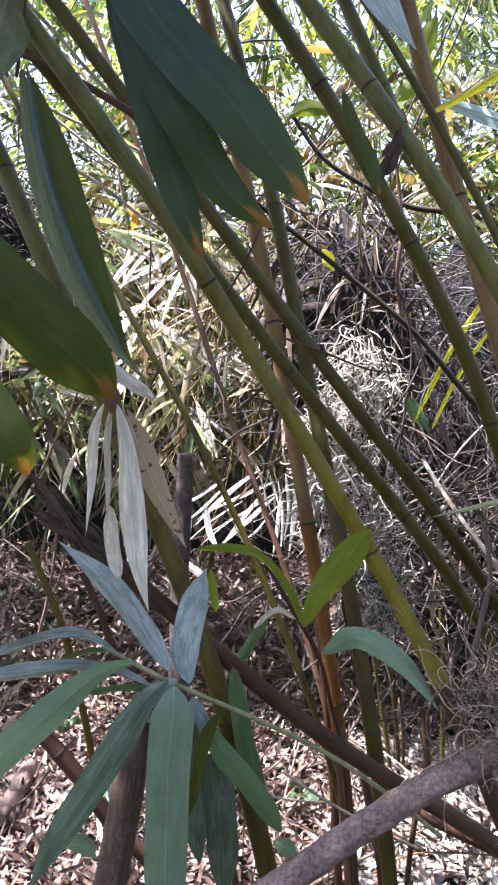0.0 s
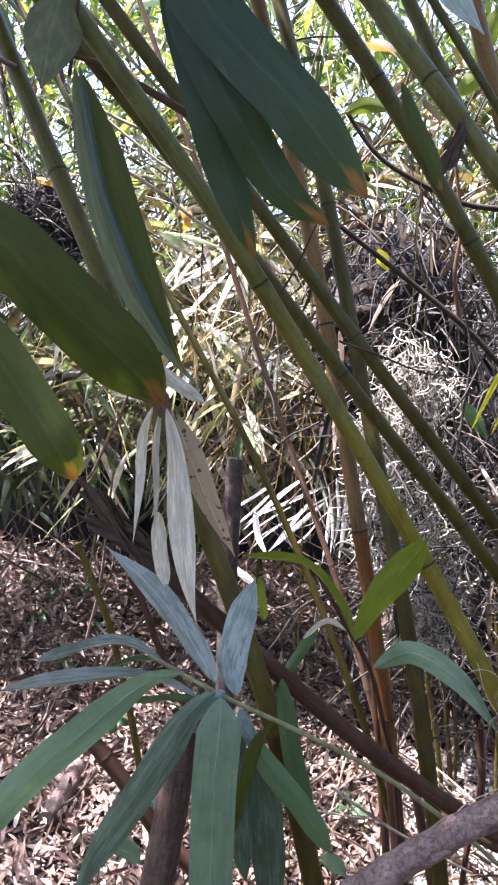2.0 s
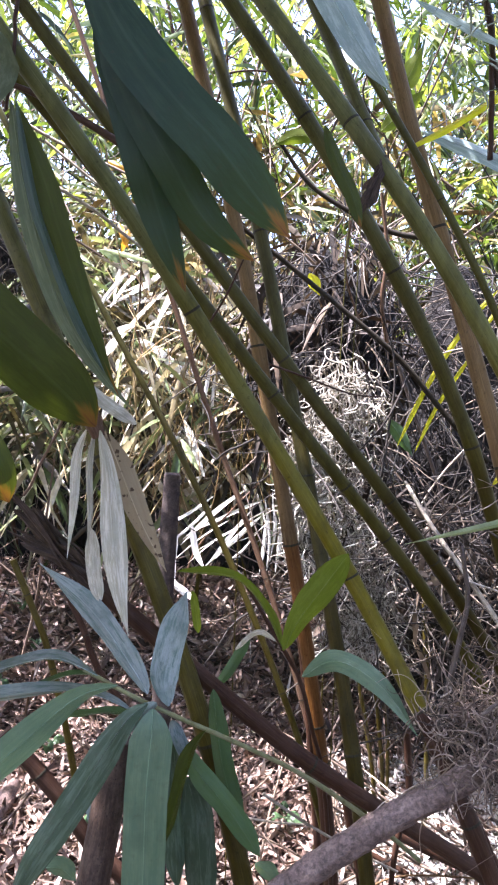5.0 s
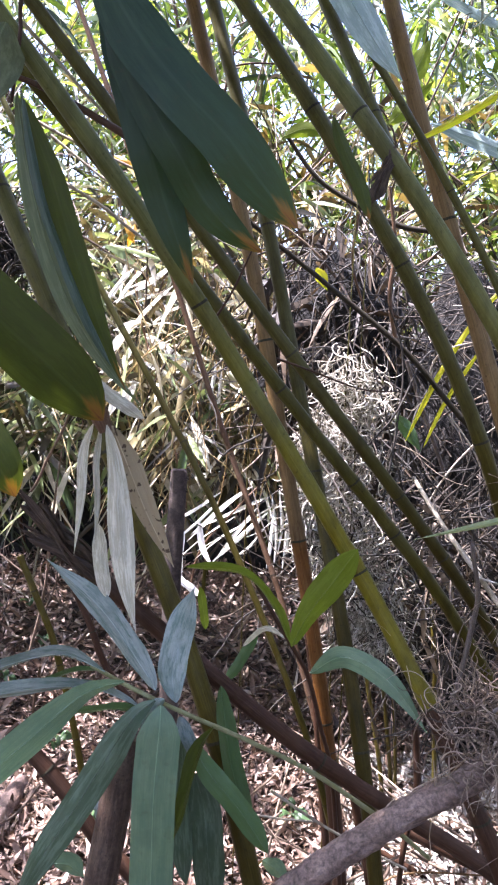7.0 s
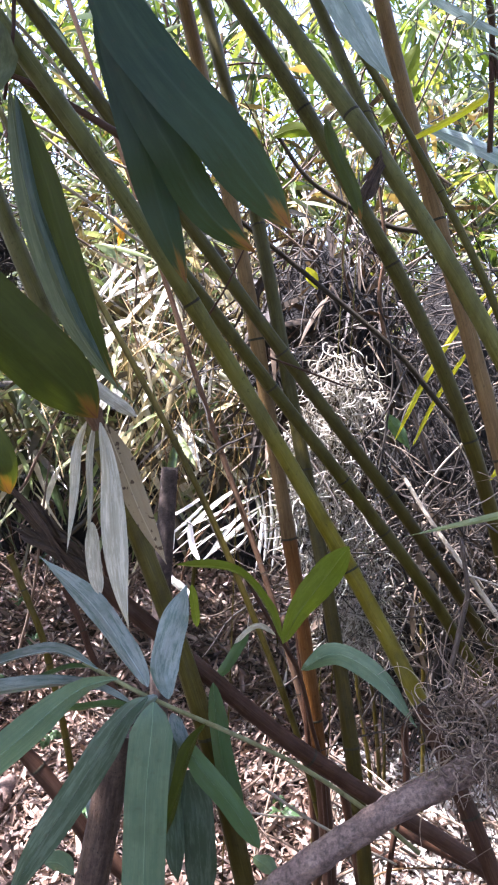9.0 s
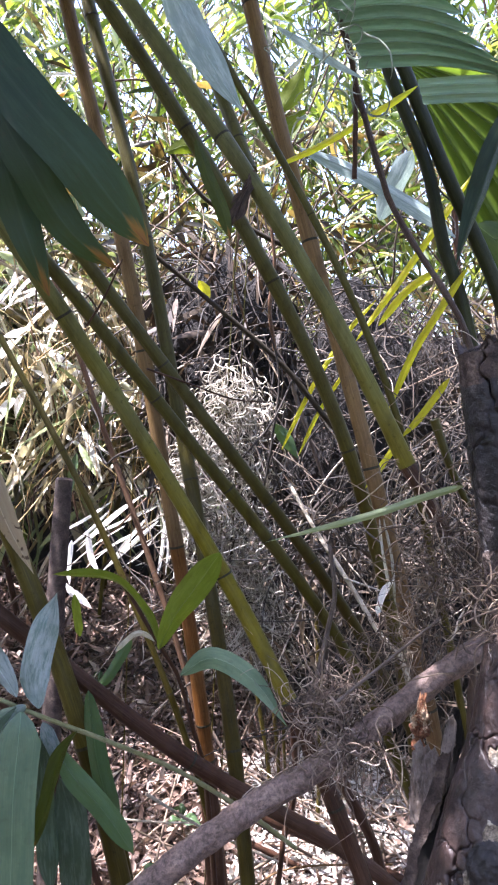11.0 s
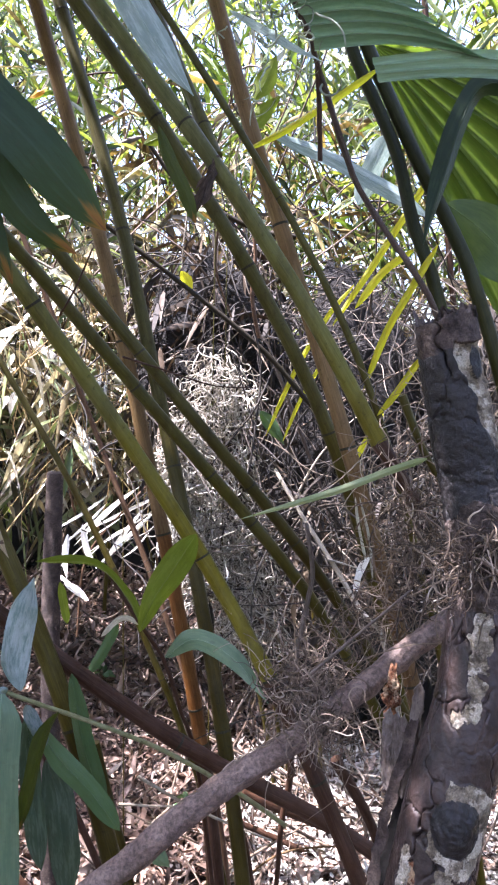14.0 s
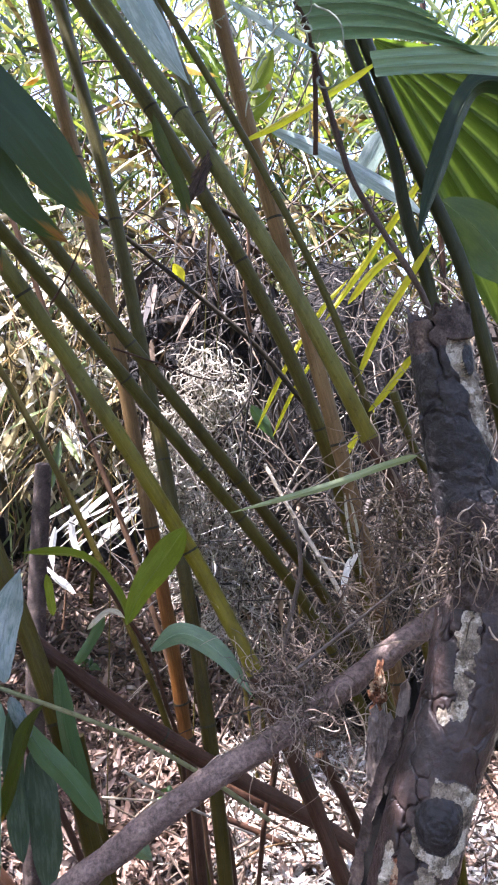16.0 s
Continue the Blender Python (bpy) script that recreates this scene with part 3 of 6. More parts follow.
def blades(name, place, way, length, width, mat, label, category, bend=0.25, rng=None, flat=False, shape=((0, 0.08), (0.22, 0.85), (0.5, 1.0), (0.78, 0.62), (1.0, 0.03)), cup=0.12):
    """Many blades in one mesh, each creased along its middle. place, way: rows of base points and unit directions."""
    n = len(place)
    rng = rng or np.random.default_rng(5)
    ref = rng.normal(size=(n, 3))
    if flat:
        ref = np.tile((0.0, 0.0, 1.0), (n, 1)) + 0.45 * ref
    side = np.cross(way, ref)
    side /= np.linalg.norm(side, axis=1)[:, None] + 1e-9
    norm = np.cross(side, way)
    down = np.zeros((n, 3))
    down[:, 2] = -1
    L, W = length[:, None], width[:, None]
    sag = bend * L * (norm * rng.normal(size=(n, 1)) if flat else down * rng.uniform(0.2, 1.8, (n, 1)))
    fold = W * cup * rng.uniform(-0.6, 1.6, (n, 1))
    rows = []
    for u, w in shape:
        mid = place + way * L * u + sag * u * u
        rows += [mid - side * W * 0.5 * w + norm * fold * w, mid, mid + side * W * 0.5 * w + norm * fold * w]
    verts = np.stack(rows, 1).reshape(-1, 3)
    base = np.arange(n)[:, None] * 15
    quads = np.concatenate([base + np.array([[3 * k + j, 3 * k + j + 1, 3 * k + j + 4, 3 * k + j + 3]]) for k in range(4) for j in range(2)], 0)
    ob = linked(name, verts, quads.tolist(), mat)
    return tagged(ob, label, category, "", "stuff")


def strands(paths, radii, sides=4):
    """Vertices and faces of many thin tubes; paths: (count, steps, 3)."""
    n, s, _ = paths.shape
    t = np.gradient(paths, axis=1)
    t /= np.linalg.norm(t, axis=2)[..., None] + 1e-9
    a = np.cross(t, np.array([0.31, 0.87, 0.38]))
    a /= np.linalg.norm(a, axis=2)[..., None] + 1e-9
    b = np.cross(t, a)
    taper = np.interp(np.linspace(0, 1, s), [0, 0.7, 1], [1, 0.85, 0.3])
    r = radii[:, None, None] * taper[None, :, None]
    rings = [paths + r * (a * math.cos(g) + b * math.sin(g)) for g in np.linspace(0, 2 * np.pi, sides, endpoint=False)]
    verts = np.stack(rings, 2).reshape(-1, 3)
    k = np.arange(n)[:, None, None] * s * sides
    i = np.arange(s - 1)[None, :, None] * sides
    j = np.arange(sides)[None, None, :]
    j2 = (j + 1) % sides
    quads = np.stack([k + i + j, k + i + j2, k + i + sides + j2, k + i + sides + j], -1).reshape(-1, 4)
    return verts, quads.tolist()


def wander(rng, start, way, length, steps, curl, sag=0.0):
    """Curves that wander from their starts. curl: how far each step turns."""
    n = len(start)
    out = np.zeros((n, steps, 3))
    d, turn = way.copy(), rng.normal(size=(n, 3)) * curl
    p = start.copy()
    for k in range(steps):
        out[:, k] = p
        turn = 0.8 * turn + rng.normal(size=(n, 3)) * curl * 0.6
        d = d + np.cross(turn, d)
        d[:, 2] -= sag
        d /= np.linalg.norm(d, axis=1)[:, None] + 1e-9
        p = p + d * (length / steps)[:, None]
    return out


def unit(rng, n):
    d = rng.normal(size=(n, 3))
    return d / np.linalg.norm(d, axis=1)[:, None]


def pleated(parent, hub, edge, folds, depth, mat, label="", split=0.8):
    """A fan leaf: one folded leaflet for each pleat between the hub and its outer edge."""
    rim, _ = spline(edge, folds + 1)
    hub = np.array(hub)
    for k in range(folds):
        a, b = rim[k], rim[k + 1]
        nrm = np.cross(a - hub, b - hub)
        nrm /= np.linalg.norm(nrm)
        tip = 0.5 * (a + b) + (0.5 * (a + b) - hub) * (0.06 + 0.04 * random.random())
        verts, uvs = [], []
        for i in range(12):
            u = 0.03 + 0.97 * i / 11
            end = max(0.0, (u - split) / (1 - split))
            pa, pb = hub + (a - hub) * u, hub + (b - hub) * u
            mid = hub + (tip - hub) * u + nrm * depth * u
            pa, pb = pa + (mid - pa) * 0.85 * end**1.5, pb + (mid - pb) * 0.85 * end**1.5
            drop = np.array((0, 0, -0.03)) * u * u
            for j, p in enumerate((pa, 0.5 * (pa + mid), mid, 0.5 * (mid + pb), pb)):
                verts.append(p + drop)
                uvs.append((u, j / 4))
        faces = [(i * 5 + j, i * 5 + j + 1, i * 5 + j + 6, i * 5 + j + 5) for i in range(11) for j in range(4)]
        linked("leaflet", verts, faces, mat, parent, label, True, uvs)


# ---------------------------------------------------------------- ground
rng = np.random.default_rng(11)
cell = 80
gx = np.sign(np.linspace(-1, 1, cell)) * np.abs(np.linspace(-1, 1, cell)) ** 2.2 * 60
gy = gx + 3
gv = [(x, y, 0.05 * noise.noise(Vector((x * 0.9, y * 0.9, 0))) * (1 if abs(x) < 8 else 2) - 0.02) for y in gy for x in gx]
gf = [(r * cell + k, r * cell + k + 1, (r + 1) * cell + k + 1, (r + 1) * cell + k) for r in range(cell - 1) for k in range(cell - 1)]
tagged(linked("ground", gv, gf, SOIL), "bare brown forest soil under leaf litter", "ground", "", "structure")

for count, long, broad, seed, lab in ((14000, (0.02, 0.06), (0.005, 0.012), 14, "crumbled dry leaf fragments near the clump"), (24000, (0.03, 0.11), (0.008, 0.019), 12, "thick layer of broken dry brown leaves"), (3800, (0.06, 0.13), (0.007, 0.015), 13, "larger dry grey-brown fallen bamboo leaves")):
    r = np.random.default_rng(seed)
    pl = np.stack([r.uniform(-3.0, 3.0, count), 1.2 + 5.2 * r.random(count) ** 1.25, r.uniform(0.0, 0.05, count)], 1)
    if seed == 14:
        pl[:, 0], pl[:, 1] = r.uniform(-1.3, 1.3, count), 1.3 + 1.7 * r.random(count)
    wy = unit(r, count)
    wy[:, 2] *= 0.35
    wy /= np.linalg.norm(wy, axis=1)[:, None]
    blades("leaf_litter", pl, wy, r.uniform(*long, count), r.uniform(*broad, count), LITTER, lab, "leaf litter", 0.3, r, True, ((0, 0.35), (0.2, 0.8), (0.55, 1.0), (0.85, 0.8), (1.0, 0.3)) if seed != 13 else ((0, 0.1), (0.3, 0.8), (0.55, 1.0), (0.8, 0.6), (1.0, 0.05)))

r = np.random.default_rng(15)
n = 14000
far = r.uniform(0.4, 1.0, n) ** 0.5 * r.uniform(1.5, 9.0, n)
turn = r.uniform(0, 2 * math.pi, n)
pl = np.stack([far * np.cos(turn), far * np.sin(turn), r.uniform(0.0, 0.05, n)], 1)
wy = unit(r, n)
wy[:, 2] *= 0.3
wy /= np.linalg.norm(wy, axis=1)[:, None]
blades("leaf_litter", pl, wy, r.uniform(0.06, 0.16, n), r.uniform(0.012, 0.026, n), LITTER, "dry fallen leaves scattered over the trail", "leaf litter", 0.3, r, True)

# broad curled leaves and chips on the top of the litter
CHIP = ((0, 0.2), (0.22, 0.85), (0.5, 1.0), (0.8, 0.7), (1.0, 0.12))
for n, ys, long, broad, seed, lab in ((8500, (1.2, 3.0), (0.02, 0.055), (0.006, 0.015), 71, "curled broad brown leaves and chips on the litter"), (4200, (2.6, 5.0), (0.035, 0.08), (0.012, 0.026), 72, "curled broad brown leaves farther under the thicket")):
    r = np.random.default_rng(seed)
    pl = np.stack([r.uniform(-1.6, 1.3, n), r.uniform(*ys, n), r.uniform(0.035, 0.065, n)], 1)
    wy = unit(r, n)
    wy[:, 2] *= 0.6
    wy /= np.linalg.norm(wy, axis=1)[:, None]
    blades("leaf_litter", pl, wy, r.uniform(*long, n), r.uniform(*broad, n), LITTER, lab, "leaf litter", 0.6, r, True, CHIP, 0.55)

n = 350
st = np.stack([rng.uniform(-2.4, 2.4, n), 1.2 + 4.4 * rng.random(n), rng.uniform(0.02, 0.07, n)], 1)
wy = unit(rng, n)
wy[:, 2] *= 0.1
v, f = strands(wander(rng, st, wy, rng.uniform(0.15, 0.6, n), 10, 0.06), rng.uniform(0.0015, 0.005, n))
tagged(linked("fallen_twigs", v, f, TWIGS), "thin dead twigs strewn over the leaf litter", "twigs", "", "stuff")

# ---------------------------------------------------------------- thicket behind
def thicket(name, count, xs, ys, zs, mat, label, size=(0.14, 0.28), wide=(0.018, 0.04), droop=0.5, seed=3, power=1.0):
    """Leafy twigs: seven leaves set by turns on both sides of each, drooping towards their tips."""
    r = np.random.default_rng(seed)
    n = count // 7
    start = np.stack([r.uniform(*xs, n), r.uniform(*ys, n), zs[0] + (zs[1] - zs[0]) * r.random(n) ** power], 1)
    way = unit(r, n)
    way[:, 2] = way[:, 2] * 0.5 + 0.1
    way /= np.linalg.norm(way, axis=1)[:, None]
    reach = r.uniform(0.16, 0.4, n)
    paths = wander(r, start, way, reach, 8, 0.06, 0.05)
    v, f = strands(paths, r.uniform(0.0007, 0.0016, n), 3)
    tagged(linked("foliage_twigs", v, f, TWIG_GREEN if mat is FOLIAGE else TWIGS), "thin twigs that carry " + label.split(" ", 1)[1], "twigs", "", "stuff")
    p = paths[:, 1:8].reshape(-1, 3)
    along = np.gradient(paths, axis=1)[:, 1:8].reshape(-1, 3)
    along /= np.linalg.norm(along, axis=1)[:, None] + 1e-9
    side = np.cross(along, (0, 0, 1.0))
    side /= np.linalg.norm(side, axis=1)[:, None] + 1e-9
    turn = np.tile([1, -1, 1, -1, 1, -1, 0.2], n)[:, None]
    d = 0.55 * along + 0.75 * turn * side + 0.35 * unit(r, len(p))
    d[:, 2] -= droop * r.uniform(0.0, 1.3, len(p))
    d /= np.linalg.norm(d, axis=1)[:, None]
    return blades(name, p, d, r.uniform(*size, len(p)), r.uniform(*wide, len(p)), mat, label, "bamboo foliage", 0.3, r, cup=0.22)


thicket("bamboo_foliage", 12500, (-4.0, 4.5), (4.0, 7.0), (0.5, 4.6), FOLIAGE, "dense green bamboo foliage closing the thicket", (0.1, 0.26), (0.012, 0.034), seed=21)
thicket("bamboo_foliage", 1700, (-0.8, 3.5), (2.9, 4.0), (1.9, 3.3), FOLIAGE, "sunlit yellow-green bamboo leaves on high twigs", (0.1, 0.26), (0.012, 0.03), seed=22)
thicket("dry_bamboo_foliage", 2000, (-0.95, 0.1), (2.5, 3.4), (0.92, 1.9), STRAW, "sunlit dry straw-coloured bamboo leaves hanging in a mass", (0.12, 0.28), (0.012, 0.032), 0.35, 23)
thicket("dry_bamboo_foliage", 500, (-1.2, 0.4), (4.4, 5.6), (0.1, 1.9), STRAW, "dry tan bamboo leaves at the foot of the thicket", (0.1, 0.24), (0.008, 0.022), seed=24)
thicket("bamboo_foliage", 2600, (-4.0, -1.0), (4.2, 5.6), (0.2, 2.0), SHADE_FOLIAGE, "shaded dark leaves at the foot of the thicket", seed=31)
thicket("dry_bamboo_foliage", 1300, (-0.6, 2.6), (3.0, 4.2), (1.5, 2.5), BROWN_MIX, "brown and yellow dying bamboo leaves above the brush", (0.1, 0.24), (0.012, 0.034), 0.4, 35)
thicket("dry_bamboo_foliage", 500, (-1.6, 0.6), (3.0, 4.0), (1.7, 2.7), STRAW, "pale sunlit dead leaves caught high in the thicket", (0.12, 0.26), (0.008, 0.02), 0.3, 36)
thicket("bamboo_foliage", 2600, (0.3, 3.2), (3.2, 4.6), (1.6, 3.3), FOLIAGE, "bamboo leaves above the brush heap", (0.08, 0.2), (0.012, 0.03), seed=32)
thicket("bamboo_foliage", 1300, (-2.3, -0.75), (2.5, 3.8), (0.85, 1.9), SHADE_FOLIAGE, "shaded green bamboo leaves low in the thicket", (0.14, 0.32), (0.02, 0.042), 0.7, 29)
thicket("bamboo_foliage", 1700, (-2.6, -0.5), (3.3, 4.6), (1.9, 3.4), FOLIAGE, "pale green bamboo leaves high in the thicket", (0.1, 0.24), (0.012, 0.03), seed=82)
# leaf clumps out of view, added to keep sun off what stands below
thicket("bamboo_canopy", 2600, (-1.9, 0.4), (0.0, 1.25), (2.3, 3.2), FOLIAGE, "bamboo leaves arching overhead", seed=25)
thicket("bamboo_canopy", 520, (-0.7, 0.5), (0.9, 1.25), (2.35, 2.9), FOLIAGE, "bamboo leaves arching over the leaning culms", seed=37)
thicket("bamboo_canopy", 300, (-1.0, 0.1), (1.32, 1.4), (2.3, 2.9), FOLIAGE, "small bamboo leaves arching overhead", (0.07, 0.14), (0.014, 0.028), seed=39)
thicket("bamboo_canopy", 84, (-1.0, -0.72), (1.62, 1.9), (2.3, 2.6), FOLIAGE, "bamboo leaves arching over the dead stump", (0.1, 0.2), (0.014, 0.03), seed=83)
thicket("bamboo_canopy", 650, (-2.7, -1.4), (1.2, 2.5), (2.7, 3.5), FOLIAGE, "bamboo leaves arching high over the litter", seed=81)
# unseen foliage round the camera, added to block sky light from there
thicket("bamboo_foliage", 3600, (-3.5, 3.5), (-2.8, -1.3), (0.0, 4.0), FOLIAGE, "dense bamboo foliage on the near side of the trail", (0.15, 0.35), (0.03, 0.06), seed=26)
thicket("bamboo_foliage", 2600, (1.7, 3.2), (-1.2, 2.4), (0.2, 3.6), FOLIAGE, "dense bamboo foliage beside the trail", (0.15, 0.35), (0.03, 0.06), seed=27)
thicket("bamboo_foliage", 2200, (-3.4, -2.0), (-1.2, 2.2), (0.1, 2.6), FOLIAGE, "dense bamboo foliage beside the trail", (0.15, 0.35), (0.03, 0.06), seed=28)

thicket("bamboo_foliage", 8000, (-4.5, 5.0), (6.0, 8.5), (0.8, 5.6), SHADE_FOLIAGE, "shaded dark green foliage deep in the thicket", (0.1, 0.24), (0.02, 0.05), seed=30)
n = 700
st = np.stack([rng.uniform(-3.0, 3.5, n), rng.uniform(3.4, 5.8, n), rng.uniform(1.0, 3.4, n)], 1)
wy = unit(rng, n)
wy[:, 2] = np.abs(wy[:, 2]) + 0.2
wy /= np.linalg.norm(wy, axis=1)[:, None]
v, f = strands(wander(rng, st, wy, rng.uniform(0.4, 1.6, n), 12, 0.06), rng.uniform(0.0015, 0.006, n))
tagged(linked("dead_brush", v, f, TWIGS), "dark bare twigs high in the thicket", "twigs", "", "stuff")
n = 300
st = np.stack([rng.uniform(-0.62, 0.35, n), rng.uniform(2.3, 3.2, n), rng.uniform(0.75, 1.35, n)], 1)
wy = unit(rng, n) * 0.5
wy[:, 2] = np.abs(wy[:, 2]) + 0.8
wy /= np.linalg.norm(wy, axis=1)[:, None]
v, f = strands(wander(rng, st, wy, rng.uniform(0.3, 0.9, n), 10, 0.05), rng.uniform(0.0008, 0.0024, n))
tagged(linked("straw_stalks", v, f, STRAW_GOLD), "thin golden dry bamboo stalks standing among dead leaves", "stalks", "", "stuff")
n = 500
st = np.stack([rng.uniform(-3.0, 0.6, n), rng.uniform(2.2, 5.5, n), rng.uniform(0.0, 2.0, n)], 1)
wy = unit(rng, n)
wy[:, 2] = np.abs(wy[:, 2]) + 0.6
wy /= np.linalg.norm(wy, axis=1)[:, None]
v, f = strands(wander(rng, st, wy, rng.uniform(0.3, 1.4, n), 12, 0.05), rng.uniform(0.0015, 0.006, n))
tagged(linked("dead_brush", v, f, TWIGS), "grey-brown dead twigs standing in the thicket", "twigs", "", "stuff")

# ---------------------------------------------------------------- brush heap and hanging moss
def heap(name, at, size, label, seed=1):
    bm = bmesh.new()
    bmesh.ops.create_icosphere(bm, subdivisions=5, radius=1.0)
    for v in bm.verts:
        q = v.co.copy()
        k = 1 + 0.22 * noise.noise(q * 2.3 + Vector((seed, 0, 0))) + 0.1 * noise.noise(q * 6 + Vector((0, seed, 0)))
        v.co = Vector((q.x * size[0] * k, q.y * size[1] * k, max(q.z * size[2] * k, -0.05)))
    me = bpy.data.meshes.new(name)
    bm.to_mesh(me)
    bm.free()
    me.materials.append(BRUSH_SHADE)
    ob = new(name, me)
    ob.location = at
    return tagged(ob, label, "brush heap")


# solid near-black cores stand for the shade within and behind the brush
heap("debris_mound", (1.42, 2.85, 0.0), (0.82, 0.52, 1.5), "heap of rotting brush and dead leaves, coloured black for its inner shade", 3)
heap("debris_mound", (0.235, 2.350, 1.344), (0.22, 0.2, 0.36), "bundle of rotting brush caught in the culms, coloured black for its inner shade", 6)
heap("debris_mound", (0.76, 2.750, 0.74), (0.33, 0.26, 0.92), "hanging mass of rotting brush behind the moss, coloured black for its inner shade", 12)
heap("debris_mound", (-0.783, 2.150, 1.650), (0.11, 0.1, 0.17), "purple-brown bundle of dead twigs caught in the culms, its core shade-black", 14)
heap("debris_mound", (0.15, 4.75, 0.0), (1.5, 0.25, 1.35), "shade-black brush added behind sunlit dead leaves to deepen their gaps", 9)
heap("debris_mound", (-1.7, 4.9, 0.0), (0.9, 0.3, 1.05), "brush low in the thicket, coloured black for its shade", 10)
heap("debris_mound", (-2.2, 6.2, 0.0), (2.6, 0.8, 1.3), "brush at the foot of the far thicket, coloured black for its shade", 5)
heap("debris_mound", (1.9, 6.4, 0.0), (3.0, 0.8, 1.5), "brush at the foot of the far thicket, coloured black for its shade", 8)


def tangle(name, count, centre, spread, mat, label, length, radius, curl, sag=0.0, steps=14, seed=1, up=0.0, kind="stuff", sides=4, category="twigs", shell=False):
    r = np.random.default_rng(seed)
    off = r.normal(size=(count, 3))
    if shell:
        off /= np.linalg.norm(off, axis=1)[:, None]
        off *= r.uniform(0.92, 1.08, count)[:, None]
        off[:, 1] = -np.abs(off[:, 1])
    st = np.array(centre) + off * np.array(spread)
    st[:, 2] = np.maximum(st[:, 2], 0.02)
    wy = unit(r, count)
    wy[:, 2] += up
    wy /= np.linalg.norm(wy, axis=1)[:, None]
    v, f = strands(wander(r, st, wy, r.uniform(*length, count), steps, curl, sag), r.uniform(*radius, count), sides)
    return tagged(linked(name, v, f, mat), label, category, "", kind)


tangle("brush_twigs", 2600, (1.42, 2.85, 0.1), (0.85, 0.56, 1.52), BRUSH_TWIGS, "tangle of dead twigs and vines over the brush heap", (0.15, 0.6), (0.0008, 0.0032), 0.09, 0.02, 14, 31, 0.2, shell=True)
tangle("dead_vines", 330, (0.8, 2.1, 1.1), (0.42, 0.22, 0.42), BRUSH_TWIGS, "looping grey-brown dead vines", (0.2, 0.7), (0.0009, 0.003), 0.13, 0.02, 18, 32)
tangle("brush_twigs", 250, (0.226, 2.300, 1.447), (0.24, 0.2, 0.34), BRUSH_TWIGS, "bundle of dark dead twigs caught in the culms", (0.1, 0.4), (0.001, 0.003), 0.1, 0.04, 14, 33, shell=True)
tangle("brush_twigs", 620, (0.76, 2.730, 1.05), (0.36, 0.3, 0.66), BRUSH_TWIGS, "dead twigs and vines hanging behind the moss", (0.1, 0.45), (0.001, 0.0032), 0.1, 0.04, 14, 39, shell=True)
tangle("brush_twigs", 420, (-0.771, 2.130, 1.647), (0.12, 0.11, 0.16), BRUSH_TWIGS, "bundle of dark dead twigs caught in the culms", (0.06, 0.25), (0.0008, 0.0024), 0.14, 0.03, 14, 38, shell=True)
r = np.random.default_rng(34)
off = unit(r, 2600)
off[:, 1] = -np.abs(off[:, 1])
at = np.array((1.42, 2.85, 0.1)) + off * np.array((0.85, 0.56, 1.52)) * r.uniform(0.9, 1.1, (2600, 1))
at[:, 2] = np.maximum(at[:, 2], 0.05)
way = unit(r, 2600)
way[:, 2] -= 0.7
way /= np.linalg.norm(way, axis=1)[:, None]
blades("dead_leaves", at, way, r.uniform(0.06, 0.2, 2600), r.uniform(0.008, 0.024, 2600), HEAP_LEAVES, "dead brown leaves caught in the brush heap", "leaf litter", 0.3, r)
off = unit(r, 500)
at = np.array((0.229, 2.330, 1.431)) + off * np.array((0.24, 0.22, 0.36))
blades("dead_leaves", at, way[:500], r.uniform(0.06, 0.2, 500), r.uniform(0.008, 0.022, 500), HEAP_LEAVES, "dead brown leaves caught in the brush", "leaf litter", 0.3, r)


def moss(name, count, top, width, drop, label, seed, curl=0.33, rad=(0.0006, 0.0016), mat=None, span=(0.06, 0.22)):
    """A beard of curling strands that hang from a line of twigs."""
    r = np.random.default_rng(seed)
    u = r.random(count)
    st = np.array(top) + np.stack([r.normal(size=count) * width[0], r.normal(size=count) * width[1], -drop * u**1.3], 1)
    st[:, 0] += (st[:, 2] - top[2]) * -0.05
    wy = unit(r, count)
    wy[:, 2] -= 0.7
    wy /= np.linalg.norm(wy, axis=1)[:, None]
    v, f = strands(wander(r, st, wy, r.uniform(*span, count), 14, curl, 0.09), r.uniform(*rad, count), 3)
    return tagged(linked(name, v, f, mat or MOSS), label, "moss", "", "stuff")


def beard(name, count, axis, wide, label, seed, rad, span, curl=0.2, lean=0.0):
    """A long beard of moss: strands all along its axis, narrow at the twig it hangs from, each curling outwards and down."""
    r = np.random.default_rng(seed)
    path, _ = spline(axis, 200)
    u = r.random(count) ** 0.75
    half = np.interp(u, np.linspace(0, 1, len(wide)), wide)
    side = np.clip(r.normal(size=count) * 0.55, -1.1, 1.1)
    deep = np.clip(r.normal(size=count) * 0.5, -1.0, 1.0)
    st = path[(u * 199).astype(int)] + np.stack([side * half + lean, deep * 0.6 * half, 0.008 * r.normal(size=count)], 1)
    wy = unit(r, count) * 0.6
    wy[:, 0] += 0.5 * side
    wy[:, 1] -= 0.15
    wy[:, 2] -= 0.55
    wy /= np.linalg.norm(wy, axis=1)[:, None]
    v, f = strands(wander(r, st, wy, r.uniform(*span, count), 12, curl, 0.1), r.uniform(*rad, count), 3)
    return tagged(linked(name, v, f, MOSS), label, "moss", "", "stuff")


